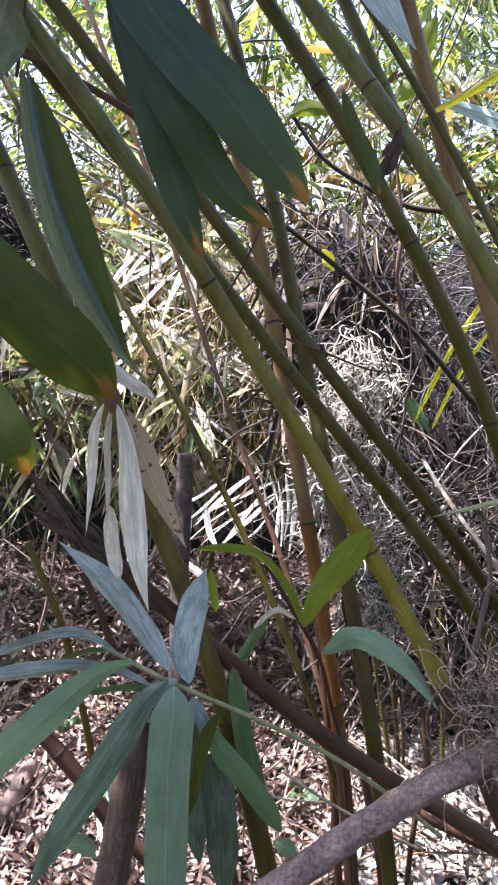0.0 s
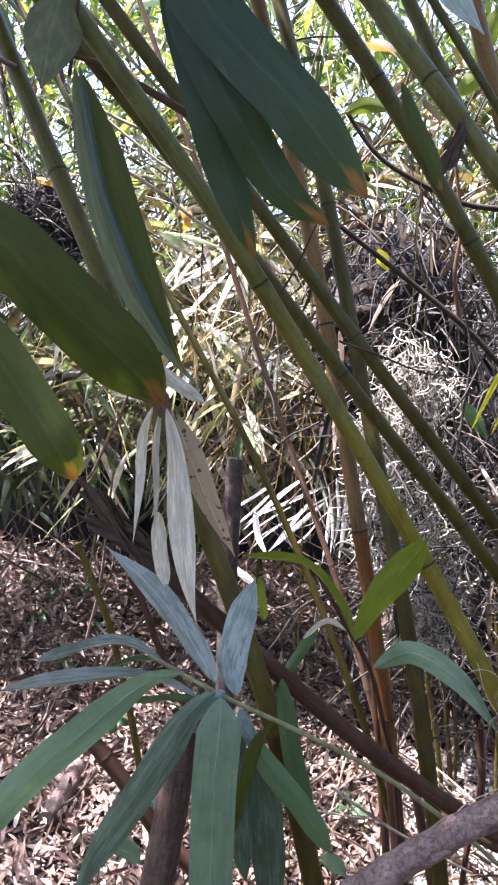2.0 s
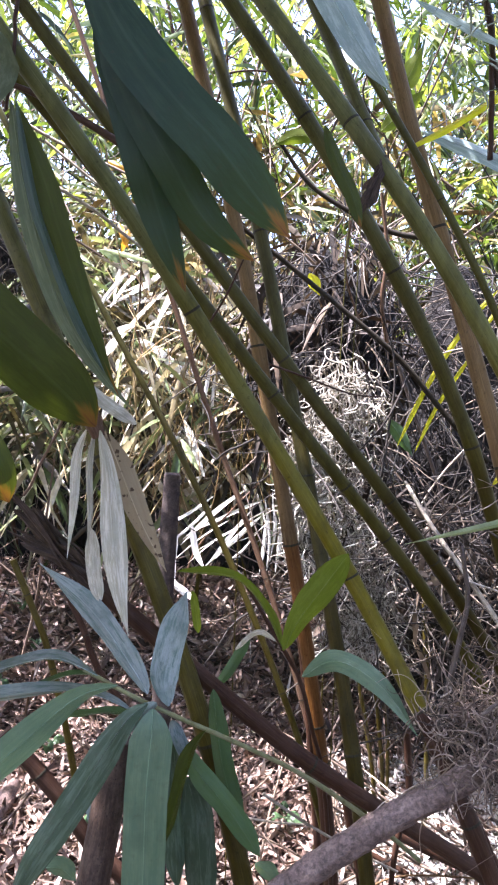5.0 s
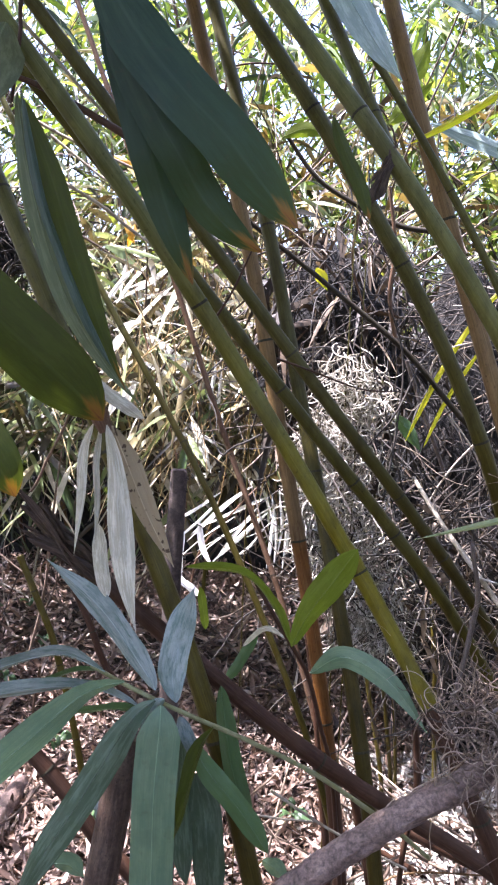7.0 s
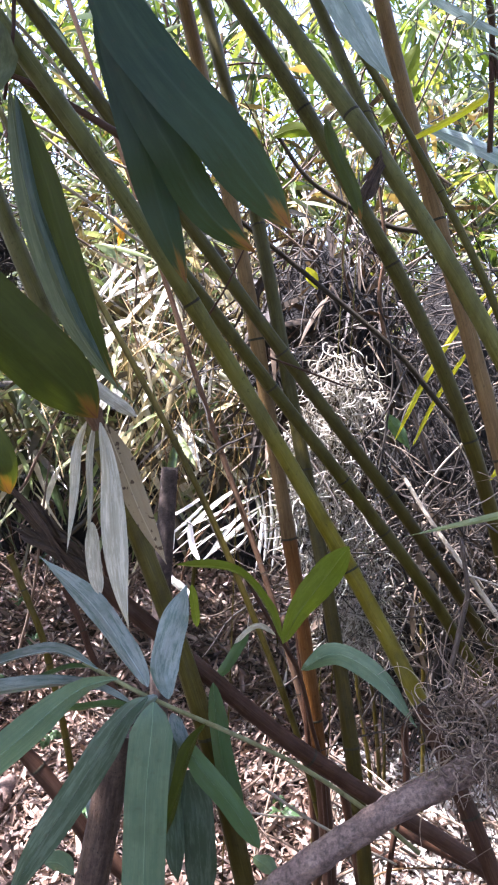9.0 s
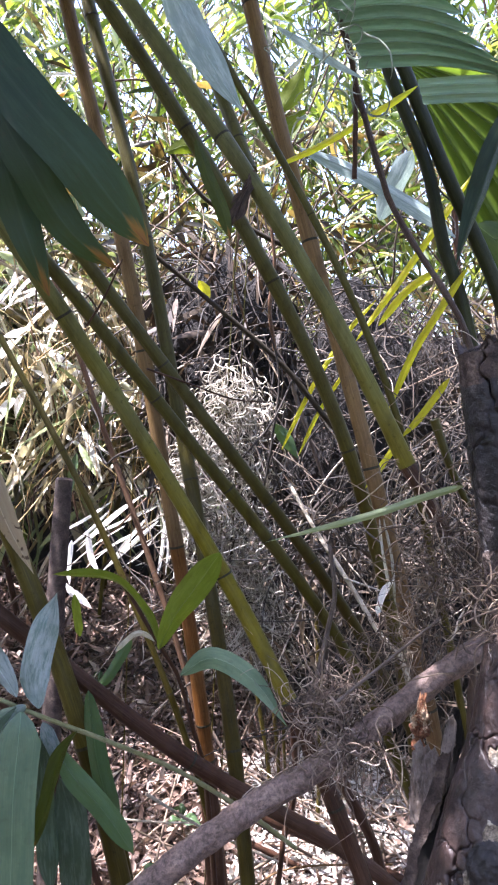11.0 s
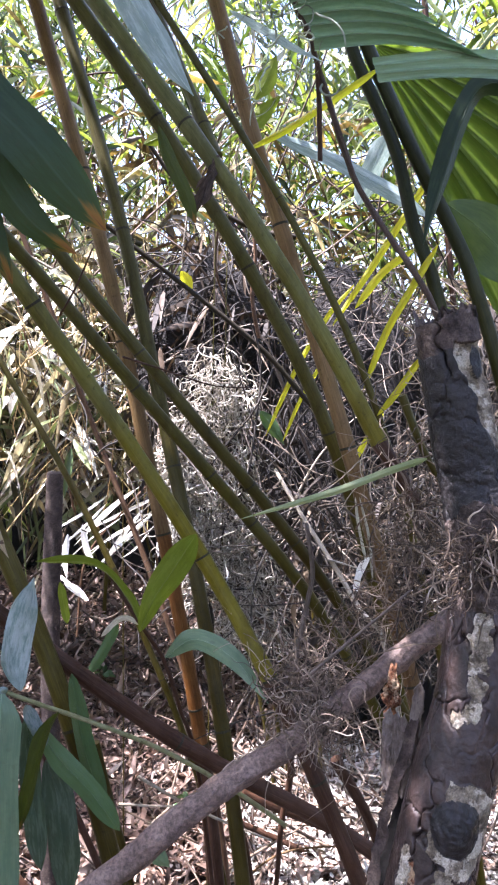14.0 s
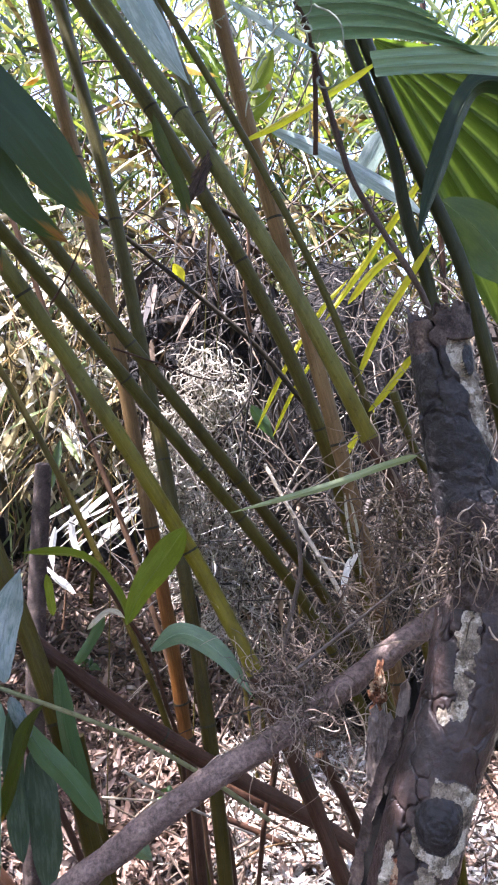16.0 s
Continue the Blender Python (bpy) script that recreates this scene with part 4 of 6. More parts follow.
MOSS_AXIS = [(0.222, 1.680, 1.395), (0.222, 1.672, 1.300), (0.220, 1.665, 1.180), (0.236, 1.655, 1.040), (0.268, 1.645, 0.900), (0.305, 1.640, 0.740)]
beard("spanish_moss", 1700, MOSS_AXIS, [0.03, 0.075, 0.1, 0.098, 0.09, 0.075], "pale grey Spanish moss hanging in a long beard", 41, (0.0007, 0.0018), (0.03, 0.11), 0.24)
beard("spanish_moss", 620, [(0.165, 1.610, 1.275), (0.154, 1.605, 1.190), (0.152, 1.605, 1.080), (0.164, 1.610, 0.970)], [0.03, 0.032, 0.035, 0.035], "whitish sunlit tuft of Spanish moss", 44, (0.0008, 0.0021), (0.03, 0.09), 0.24)
beard("spanish_moss", 130, [(0.222, 1.655, 1.405), (0.26, 1.640, 1.33), (0.30, 1.640, 1.26)], [0.05, 0.06, 0.05], "loose curling ends of Spanish moss", 45, (0.0009, 0.002), (0.04, 0.1), 0.26)
r = np.random.default_rng(63)
n = 230
at = np.array((0.5, 1.760, 0.9)) + r.normal(size=(n, 3)) * np.array((0.16, 0.1, 0.1))
way = unit(r, n)
way[:, 2] -= 0.4
way /= np.linalg.norm(way, axis=1)[:, None]
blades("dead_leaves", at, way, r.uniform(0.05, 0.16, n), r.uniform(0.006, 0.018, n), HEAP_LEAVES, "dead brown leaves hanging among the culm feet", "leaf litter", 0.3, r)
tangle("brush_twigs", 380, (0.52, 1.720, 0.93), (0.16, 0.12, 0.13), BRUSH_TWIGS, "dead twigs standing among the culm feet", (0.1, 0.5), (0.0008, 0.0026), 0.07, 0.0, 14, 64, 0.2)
moss("spanish_moss", 46, (0.272, 0.906, 1.805), (0.022, 0.02), 0.13, "wisps of grey-green Spanish moss on high twigs", 43, 0.26, (0.0006, 0.0017), MOSS_GREEN, (0.03, 0.08))

# near-white leaves laid over the sun patch, its brightness in their colour
r = np.random.default_rng(61)
n = 5200
at = np.stack([r.uniform(0.3, 1.1, n), r.uniform(1.4, 2.4, n), r.uniform(0.03, 0.07, n)], 1)
way = unit(r, n)
way[:, 2] *= 0.25
way /= np.linalg.norm(way, axis=1)[:, None]
blades("bleached_litter", at, way, r.uniform(0.02, 0.06, n), r.uniform(0.005, 0.014, n), SUN_PATCH_LITTER, "pale fallen leaves coloured for the white sun patches on the ground", "leaf litter", 0.3, r, True)

tangle("fallen_twigs", 130, (0.62, 1.85, 0.1), (0.3, 0.28, 0.05), TWIGS, "dark dead sticks strewn over sunlit litter", (0.2, 0.6), (0.0015, 0.006), 0.04, 0.01, 10, 62)

# ---------------------------------------------------------------- bamboo culms, the nearest first
culm([(-0.242, 0.930, 1.744), (-0.152, 0.950, 1.634), (-0.026, 0.985, 1.462), (0.041, 1.030, 1.339), (0.136, 1.055, 1.204), (0.204, 1.073, 1.094), (0.291, 0.970, 0.957), (0.335, 0.950, 0.886)], 0.0098, 0.0118, GREY_GREEN, "thick yellow-green bamboo culm leaning across the clump", 0.43, 0.1, 2.6, foot=DARK_BROWN, foot_z=(0.296, 0.970, 0.949)[2], node_z=(1.451, 1.106))
culm([(-0.139, 1.200, 1.594), (-0.057, 1.250, 1.502), (0.045, 1.290, 1.370), (0.205, 1.313, 1.180), (0.304, 1.320, 1.073), (0.453, 1.340, 0.883)], 0.0102, 0.0116, OLIVE, "olive-green bamboo culm leaning behind a thicker one", 0.33, 0.2, 2.4, node_z=(1.18, 1.098))
culm([(-0.270, 1.100, 1.838), (-0.166, 1.130, 1.711), (-0.060, 1.160, 1.582), (0.019, 1.180, 1.480), (0.138, 1.210, 1.335), (0.227, 1.230, 1.222), (0.312, 1.250, 1.127), (0.405, 1.270, 1.027)], 0.0092, 0.0108, DARK_GREEN, "dark olive bamboo culm leaning with the clump", 0.36, 0.3, 2.8, node_z=(1.182, 1.073))
culm([(-0.088, 1.500, 2.065), (-0.044, 1.482, 1.911), (0.003, 1.460, 1.771), (0.052, 1.430, 1.607), (0.091, 1.400, 1.416), (0.136, 1.360, 1.219), (0.183, 1.290, 1.037), (0.216, 1.220, 0.871), (0.244, 1.173, 0.736)], 0.0122, 0.0126, DARK_GREEN, "dark green bamboo culm standing nearly upright", 0.42, 0.22, 3.0)
culm([(-0.100, 1.400, 1.983), (-0.073, 1.400, 1.883), (-0.020, 1.400, 1.696), (0.029, 1.390, 1.542), (0.056, 1.390, 1.375), (0.103, 1.380, 1.153), (0.149, 1.370, 0.948), (0.187, 1.360, 0.738), (0.216, 1.350, 0.568)], 0.012, 0.0138, TAN, "dying bamboo culm, tan above and orange-brown below", 0.35, 0.3, 3.0, low=ORANGE, low_from=0.62, foot=DARK_BROWN, foot_z=0.66)
culm([(-0.004, 1.300, 1.936), (0.065, 1.300, 1.849), (0.127, 1.300, 1.766), (0.197, 1.310, 1.657), (0.263, 1.320, 1.558), (0.348, 1.330, 1.433), (0.405, 1.340, 1.326), (0.457, 1.340, 1.207)], 0.0122, 0.0132, GREEN, "dull green bamboo culm with dark nodes", 0.31, 0.24, 2.9)
culm([(0.056, 1.100, 1.842), (0.124, 1.080, 1.752), (0.207, 1.060, 1.644), (0.264, 1.030, 1.553), (0.350, 1.030, 1.429), (0.423, 1.000, 1.286), (0.431, 0.995, 1.270)], 0.0114, 0.0112, GREY_GREEN, "thick grey-green bamboo culm leaning into a root tangle", 0.75, 0.42, 2.6, ground=False)
culm([(0.120, 1.200, 1.890), (0.174, 1.150, 1.758), (0.210, 1.100, 1.661)], 0.0092, 0.0092, GREEN, "grey-green bamboo branch meeting a thick culm", 0.4, 0.12, 2.5, False, "bamboo_branch")
culm([(0.214, 1.220, 1.901), (0.245, 1.200, 1.778), (0.278, 1.200, 1.701), (0.316, 1.190, 1.565), (0.393, 1.170, 1.361), (0.443, 1.140, 1.170), (0.479, 1.120, 1.041), (0.530, 1.100, 0.885)], 0.0114, 0.013, TAN, "tan-brown dead bamboo culm", 0.36, 0.2, 2.8, low=ORANGE, low_from=0.78)
culm([(0.138, 1.150, 1.867), (0.221, 1.150, 1.752), (0.299, 1.150, 1.640), (0.339, 1.150, 1.574), (0.427, 1.150, 1.413), (0.470, 1.150, 1.317)], 0.005, 0.0065, GREEN, "thin green bamboo stem among thick culms", 0.25, 0.2, 2.4)
# lower internodes in dark green, for the shade round this culm's base
culm([(-0.405, 1.200, 1.734), (-0.346, 1.180, 1.613), (-0.285, 1.160, 1.494), (-0.236, 1.140, 1.395), (-0.174, 1.120, 1.261), (-0.104, 1.100, 1.141), (-0.061, 1.080, 1.054), (-0.021, 1.060, 0.961), (0.016, 1.040, 0.861), (0.052, 1.030, 0.762)], 0.0125, 0.015, GREEN, "olive bamboo culm behind withered hanging leaves", 0.4, 0.16, 2.8, low=DARK_GREEN, low_from=0.6)
culm([(-0.204, 1.040, 1.118), (-0.159, 1.050, 1.074), (-0.096, 1.070, 1.012), (-0.020, 1.090, 0.943), (0.064, 1.100, 0.864), (0.176, 1.110, 0.778), (0.273, 1.120, 0.715), (0.363, 1.130, 0.662), (0.464, 1.140, 0.597)], 0.0125, 0.013, DARK_BROWN, "dark brown fallen bamboo culm lying aslant", 0.6, 0.5, 0, True, "fallen_culm")
culm([(-0.097, 0.980, 0.887), (-0.108, 0.970, 0.791), (-0.124, 0.950, 0.695)], 0.021, 0.024, DARK_WOOD, "thick dark brown dead stem", 2.0, 1.9, 0, True, "dead_bamboo", nodes=False, group="")
culm([(-0.378, 1.300, 0.699), (-0.284, 1.300, 0.591), (-0.210, 1.300, 0.486), (-0.135, 1.300, 0.410)], 0.014, 0.016, DARK_BROWN, "olive-brown bamboo culm low in the litter", 0.4, 0.1, 0)
culm([(-0.593, 1.900, 0.836), (-0.540, 1.900, 0.707), (-0.493, 1.900, 0.577)], 0.009, 0.01, GREEN, "short olive bamboo shoot over the litter", 0.2, 0.1, 0)
culm([(-0.327, 1.500, 0.899), (-0.285, 1.500, 0.805), (-0.255, 1.500, 0.728), (-0.132, 1.500, 0.555)], 0.007, 0.008, DARK_BROWN, "thin brown bamboo stem", 0.3, 0.1, 0)
culm([(-0.240, 1.750, 1.717), (-0.160, 1.730, 1.518), (-0.111, 1.720, 1.380), (-0.052, 1.700, 1.211), (0.017, 1.680, 1.056), (0.076, 1.660, 0.915), (0.145, 1.620, 0.731), (0.211, 1.600, 0.521)], 0.0055, 0.007, REDDISH, "thin reddish-brown dead bamboo stem", 0.28, 0.1, 2.6)
culm([(-0.333, 1.500, 1.598), (-0.243, 1.480, 1.444), (-0.131, 1.460, 1.268), (-0.026, 1.440, 1.087), (0.025, 1.420, 0.977), (0.106, 1.400, 0.802), (0.179, 1.400, 0.625)], 0.0058, 0.0066, GREEN, "thin grey-green bamboo stem", 0.26, 0.1, 2.4)
culm([(0.002, 1.500, 1.639), (0.143, 1.500, 1.536), (0.312, 1.500, 1.406), (0.410, 1.500, 1.301), (0.504, 1.500, 1.207)], 0.0045, 0.006, DARK_OLIVE, "thin dark bamboo branch crossing the culms", 0.22, 0.1, 0, False, "bamboo_branch")
culm([(-0.156, 1.700, 0.649), (-0.163, 1.750, 0.839), (-0.160, 1.800, 1.106)][::-1], 0.021, 0.024, STUMP_BARK, "grey-brown dead stump standing in the litter", 2.0, 0.006, 0, True, "dead_stump", nodes=False, group="", tip=0.75)
culm([(-0.358, 1.100, 1.751), (-0.312, 1.100, 1.744), (-0.277, 1.100, 1.737), (-0.227, 1.100, 1.716), (-0.136, 1.100, 1.667)], 0.003, 0.0055, DARK_BROWN, "dark bare bamboo twig", 0.12, 0.1, 0, False, "bamboo_twig", 8)
culm([(0.066, 1.750, 1.871), (0.129, 1.750, 1.790), (0.194, 1.750, 1.744), (0.316, 1.750, 1.686), (0.410, 1.750, 1.672)], 0.0045, 0.0065, DARK_OLIVE, "dark dead branch in the foliage", 0.15, 0.1, 0, False, "dead_branch", 8)
culm([(-0.228, 0.990, 0.849), (-0.228, 1.000, 0.907), (-0.219, 1.000, 0.963)], 0.002, 0.002, REDDISH, "bare brown stalk standing in the litter", 0.3, 0.1, 0, False, "dry_stalk", 6, False)
culm([(0.156, 1.500, 0.832), (0.181, 1.500, 0.664), (0.201, 1.500, 0.491), (0.219, 1.500, 0.339)], 0.0075, 0.009, DARK_BROWN, "dark slim bamboo stem rising from the litter", 0.25, 0.1, 0)
culm([(0.015, 1.250, 0.713), (0.043, 1.250, 0.590), (0.071, 1.250, 0.467)], 0.008, 0.009, DARK_GREEN, "slim dark bamboo stem low in the clump", 0.3, 0.1, 0)
culm([(0.253, 1.400, 0.560), (0.274, 1.400, 0.468), (0.297, 1.400, 0.364)], 0.009, 0.01, DARK_BROWN, "slim dark bamboo stem low in the clump", 0.3, 0.1, 0)
culm([(0.339, 2.100, 0.602), (0.369, 2.100, 0.431), (0.415, 2.100, 0.205)], 0.006, 0.007, GREEN, "slim olive bamboo shoot behind the clump", 0.22, 0.05, 0, group="bamboo shoots")
culm([(0.405, 2.150, 0.480), (0.431, 2.150, 0.339), (0.454, 2.150, 0.177)], 0.006, 0.007, DARK_GREEN, "slim olive bamboo shoot behind the clump", 0.22, 0.05, 0, group="bamboo shoots")
culm([(0.440, 2.200, 0.532), (0.463, 2.200, 0.352), (0.480, 2.200, 0.158)], 0.005, 0.006, DARK_GREEN, "slim olive bamboo shoot behind the clump", 0.22, 0.05, 0, group="bamboo shoots")
culm([(0.512, 2.000, 0.748), (0.525, 2.000, 0.621), (0.535, 2.000, 0.524)], 0.006, 0.007, GREEN, "slim olive bamboo shoot behind the clump", 0.22, 0.05, 0, group="bamboo shoots")

stick = thing("pale_stick", (0.541, 1.300, 0.839), "bleached white dead stick leaning in the brush", "stick")
rod("shaft", stick, STRAW_STALK, [(0.347, 1.500, 1.159), (0.385, 1.400, 1.092), (0.425, 1.250, 1.030), (0.446, 1.120, 0.991), (0.464, 1.020, 0.956), (0.5, 0.98, 0.6), (0.52, 0.97, 0.0)], 0.004, 0.0045, "", 8, 40, 0.15, 60)
rod("twig", stick, BLEACHED_WOOD, [(0.417, 1.260, 1.037), (0.438, 1.220, 1.040), (0.467, 1.200, 1.035)], 0.002, 0.001)

# ---------------------------------------------------------------- far culms of the thicket
r = random.Random(9)
for k in range(34):
    x, y = r.uniform(-3.2, 3.6), r.uniform(3.0, 6.2)
    lean, h = r.uniform(-0.35, 0.1), r.uniform(3.2, 5.0)
    pts = [(x + lean * h, y, h), (x + lean * h * 0.45, y, h * 0.5), (x + lean * 0.2, y, 0.3), (x, y, -0.03)]
    rr = r.uniform(0.008, 0.018)
    culm(pts, rr * 0.7, rr, r.choice([GREEN, DARK_GREEN, TAN, DARK_BROWN, GREEN]), "slender bamboo culm deep in the thicket", 0.9, 0.3, 0, False, sides=8, nodes=False, group="far bamboo culms")

# ---------------------------------------------------------------- broad dark leaves hanging close by
branch = thing("leafy_branch", (-0.077, 0.800, 1.764), "branch with broad dark green drooping leaves, tips browned", "branch")
rod("twig", branch, REDDISH, [(-0.10, 0.78, 2.35), (-0.111, 0.800, 1.819), (-0.076, 0.800, 1.755)], 0.004, 0.003)
leaf(branch, BIG_LEAF, [(-0.110, 0.800, 1.759), (-0.070, 0.800, 1.684), (-0.020, 0.800, 1.625), (0.020, 0.800, 1.586), (0.057, 0.810, 1.544), (0.094, 0.820, 1.504)], 0.056, "broad dark green leaf with a browned tip", fold=0.1, blunt=0.72, base=0.3, roll=8, wave=0.05)
leaf(branch, BIG_LEAF, [(-0.097, 0.820, 1.756), (-0.076, 0.820, 1.667), (-0.046, 0.820, 1.607), (-0.022, 0.820, 1.569), (-0.004, 0.830, 1.538), (0.023, 0.830, 1.507), (0.060, 0.840, 1.483)], 0.044, "narrow dark green leaf with a browned tip", fold=0.2, blunt=0.66, base=0.3, roll=-8, wave=0.08)
leaf(branch, BIG_LEAF, [(-0.103, 0.840, 1.777), (-0.086, 0.840, 1.686), (-0.068, 0.840, 1.624), (-0.052, 0.840, 1.571), (-0.042, 0.850, 1.536), (-0.028, 0.850, 1.498), (-0.011, 0.860, 1.452)], 0.043, "dark green leaf with an orange-brown tip", fold=0.2, blunt=0.62, base=0.3, roll=12, wave=0.08)
branch = thing("leafy_branch", (-0.261, 0.720, 1.547), "branch with broad olive-green drooping leaves", "branch")
rod("twig", branch, REDDISH, [(-0.417, 1.200, 1.766), (-0.362, 0.950, 1.693), (-0.280, 0.740, 1.562), (-0.234, 0.720, 1.470)], 0.004, 0.003)
leaf(branch, OLIVE_LEAF, [(-0.248, 0.720, 1.492), (-0.185, 0.720, 1.429), (-0.130, 0.730, 1.377), (-0.098, 0.740, 1.346), (-0.074, 0.750, 1.318)], 0.066, "broad olive-green leaf with a brown withered tip", fold=0.1, blunt=0.74, base=0.3, roll=-6, wave=0.04)
leaf(branch, OLIVE_LEAF, [(-0.227, 0.680, 1.402), (-0.195, 0.680, 1.362), (-0.163, 0.680, 1.316), (-0.140, 0.680, 1.282), (-0.131, 0.690, 1.257)], 0.044, "olive-green leaf with an orange-brown tip", fold=0.1, blunt=0.74, base=0.3, roll=6, wave=0.04)
branch = thing("leafy_branch", (-0.225, 0.920, 1.695), "twig with a folded dark green leaf", "branch")
rod("twig", branch, DARK_BROWN, [(-0.12, 0.9, 2.2), (-0.208, 0.920, 1.787), (-0.215, 0.920, 1.718), (-0.225, 0.920, 1.648)], 0.0035, 0.002)
leaf(branch, FOLD_LEAF, [(-0.221, 0.925, 1.659), (-0.208, 0.925, 1.578), (-0.187, 0.925, 1.499), (-0.157, 0.925, 1.425), (-0.116, 0.925, 1.363), (-0.074, 0.925, 1.318)], 0.028, "pale face of a folded leaf", fold=0.1, blunt=0.5, base=0.3, roll=10, wave=0.08)
leaf(branch, OLIVE_LEAF, [(-0.214, 0.920, 1.654), (-0.183, 0.920, 1.578), (-0.157, 0.920, 1.499), (-0.131, 0.920, 1.426), (-0.105, 0.920, 1.363), (-0.093, 0.920, 1.338)], 0.031, "dark green face of a folded leaf", fold=0.1, blunt=0.5, base=0.3, roll=-10, wave=0.06)
# narrow dark blade between the two faces
leaf(branch, DARK_LEAF, [(-0.210, 0.910, 1.657), (-0.191, 0.910, 1.557), (-0.168, 0.910, 1.491), (-0.138, 0.910, 1.419), (-0.107, 0.910, 1.363)], 0.012, "narrow dark strip between the faces of a folded leaf", fold=0.6, roll=30)
leaf(branch, FOLD_LEAF, [(-0.223, 0.900, 1.721), (-0.235, 0.900, 1.692), (-0.248, 0.900, 1.629)], 0.06, "short grey-green leaf", roll=10, blunt=0.4)

dead = thing("withered_leaf_bunch", (-0.105, 0.860, 1.305), "bunch of withered grey leaves hanging from a brown knot", "dead leaves")
rod("knot", dead, REDDISH, [(-0.112, 0.860, 1.322), (-0.104, 0.860, 1.305), (-0.100, 0.860, 1.295)], 0.012, 0.006, "brown shrivelled leaf base", 10, 12, 0.3, 80)
leaf(dead, PALE_LEAF, [(-0.113, 0.860, 1.304), (-0.123, 0.860, 1.273), (-0.126, 0.860, 1.218), (-0.133, 0.860, 1.158)], 0.012, "", roll=20, fold=0.5, blunt=0.3)
leaf(dead, PALE_LEAF, [(-0.108, 0.870, 1.300), (-0.114, 0.870, 1.260), (-0.112, 0.870, 1.210), (-0.113, 0.870, 1.162)], 0.011, "", roll=-20, fold=0.6, blunt=0.3)
leaf(dead, PALE_LEAF, [(-0.096, 0.850, 1.304), (-0.086, 0.850, 1.258), (-0.079, 0.850, 1.185), (-0.071, 0.850, 1.123), (-0.061, 0.850, 1.080)], 0.028, "long pale withered leaf", roll=10, fold=0.3, blunt=0.55, base=0.45, wave=0.25)
leaf(dead, BROWN_LEAF, [(-0.098, 0.880, 1.300), (-0.081, 0.880, 1.260), (-0.056, 0.880, 1.201), (-0.026, 0.880, 1.145)], 0.03, "brown spotted withered leaf", roll=-12, fold=0.2, blunt=0.5)
leaf(dead, PALE_LEAF, [(-0.116, 0.900, 1.184), (-0.113, 0.900, 1.138), (-0.105, 0.900, 1.098)], 0.018, "", roll=25, fold=0.4)
leaf(dead, PALE_LEAF, [(-0.138, 0.870, 1.369), (-0.107, 0.870, 1.340), (-0.061, 0.870, 1.310)], 0.015, "thin pale leaf end", roll=10)

husk = thing("culm_sheath", (-0.183, 1.000, 1.115), "torn fibrous dark brown sheath on the fallen culm", "sheath")
hr = random.Random(23)
a0, b0, c0 = Vector((-0.243, 0.990, 1.174)), Vector((-0.191, 1.000, 1.137)), Vector((-0.144, 1.035, 1.068))
for k in range(34):
    off = Vector((hr.uniform(-0.006, 0.006), hr.uniform(-0.018, 0.01), hr.uniform(-0.012, 0.016)))
    end = a0.lerp(b0, hr.uniform(-0.2, 0.7)) + Vector((hr.uniform(-0.01, 0.01), hr.uniform(-0.02, 0.02), hr.uniform(-0.032, 0.036)))
    leaf(husk, HUSK, [c0 + off * 0.4, b0.lerp(c0, hr.uniform(0.3, 0.6)) + off * 1.1, end], hr.uniform(0.003, 0.014), "", "fibre_strip", roll=hr.uniform(-70, 70), fold=0.6, wave=0.5, base=0.1, blunt=hr.uniform(0.5, 0.9))

# ---------------------------------------------------------------- leafy twig in front
tw = thing("bamboo_spray", (0.063, 0.930, 0.918), "leafy bamboo twig with drooping bluish-green leaves", "bamboo twig")
rod("twig", tw, TWIG_GREEN, [(-0.124, 0.900, 1.016), (-0.071, 0.905, 0.986), (-0.012, 0.920, 0.952), (0.062, 0.950, 0.906), (0.152, 1.000, 0.836), (0.254, 1.050, 0.742), (0.332, 1.100, 0.654)], 0.0025, 0.0036, "thin pale green twig")
leaf(tw, BLUE_LEAF, [(-0.047, 0.900, 0.990), (-0.064, 0.900, 1.018), (-0.112, 0.900, 1.084), (-0.177, 0.900, 1.141)], 0.036, "bluish-green leaf with the sky's grey sheen put into its colour", roll=15, fold=0.2, blunt=0.5)
leaf(tw, BLUE_LEAF, [(-0.025, 0.920, 0.966), (-0.031, 0.920, 1.004), (-0.021, 0.920, 1.061), (-0.007, 0.920, 1.110)], 0.036, "bluish-green leaf with the sky's grey sheen put into its colour", roll=-10, fold=0.2, blunt=0.6)
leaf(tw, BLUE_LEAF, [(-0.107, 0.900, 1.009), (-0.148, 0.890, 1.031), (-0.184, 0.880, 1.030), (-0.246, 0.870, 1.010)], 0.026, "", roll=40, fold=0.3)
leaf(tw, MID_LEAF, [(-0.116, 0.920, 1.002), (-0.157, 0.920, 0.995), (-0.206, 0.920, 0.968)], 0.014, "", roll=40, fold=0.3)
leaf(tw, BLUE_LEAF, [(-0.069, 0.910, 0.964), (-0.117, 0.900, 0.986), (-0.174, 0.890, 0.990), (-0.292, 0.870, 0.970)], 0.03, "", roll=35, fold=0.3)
leaf(tw, LONG_LEAF, [(-0.079, 0.880, 1.008), (-0.122, 0.870, 0.996), (-0.183, 0.860, 0.941), (-0.264, 0.850, 0.860), (-0.375, 0.840, 0.712)], 0.043, "long arching grey-green leaf", roll=20, fold=0.2, blunt=0.6)
leaf(tw, MID_LEAF, [(-0.067, 0.920, 0.956), (-0.108, 0.920, 0.953), (-0.150, 0.920, 0.945)], 0.016, "", roll=30)
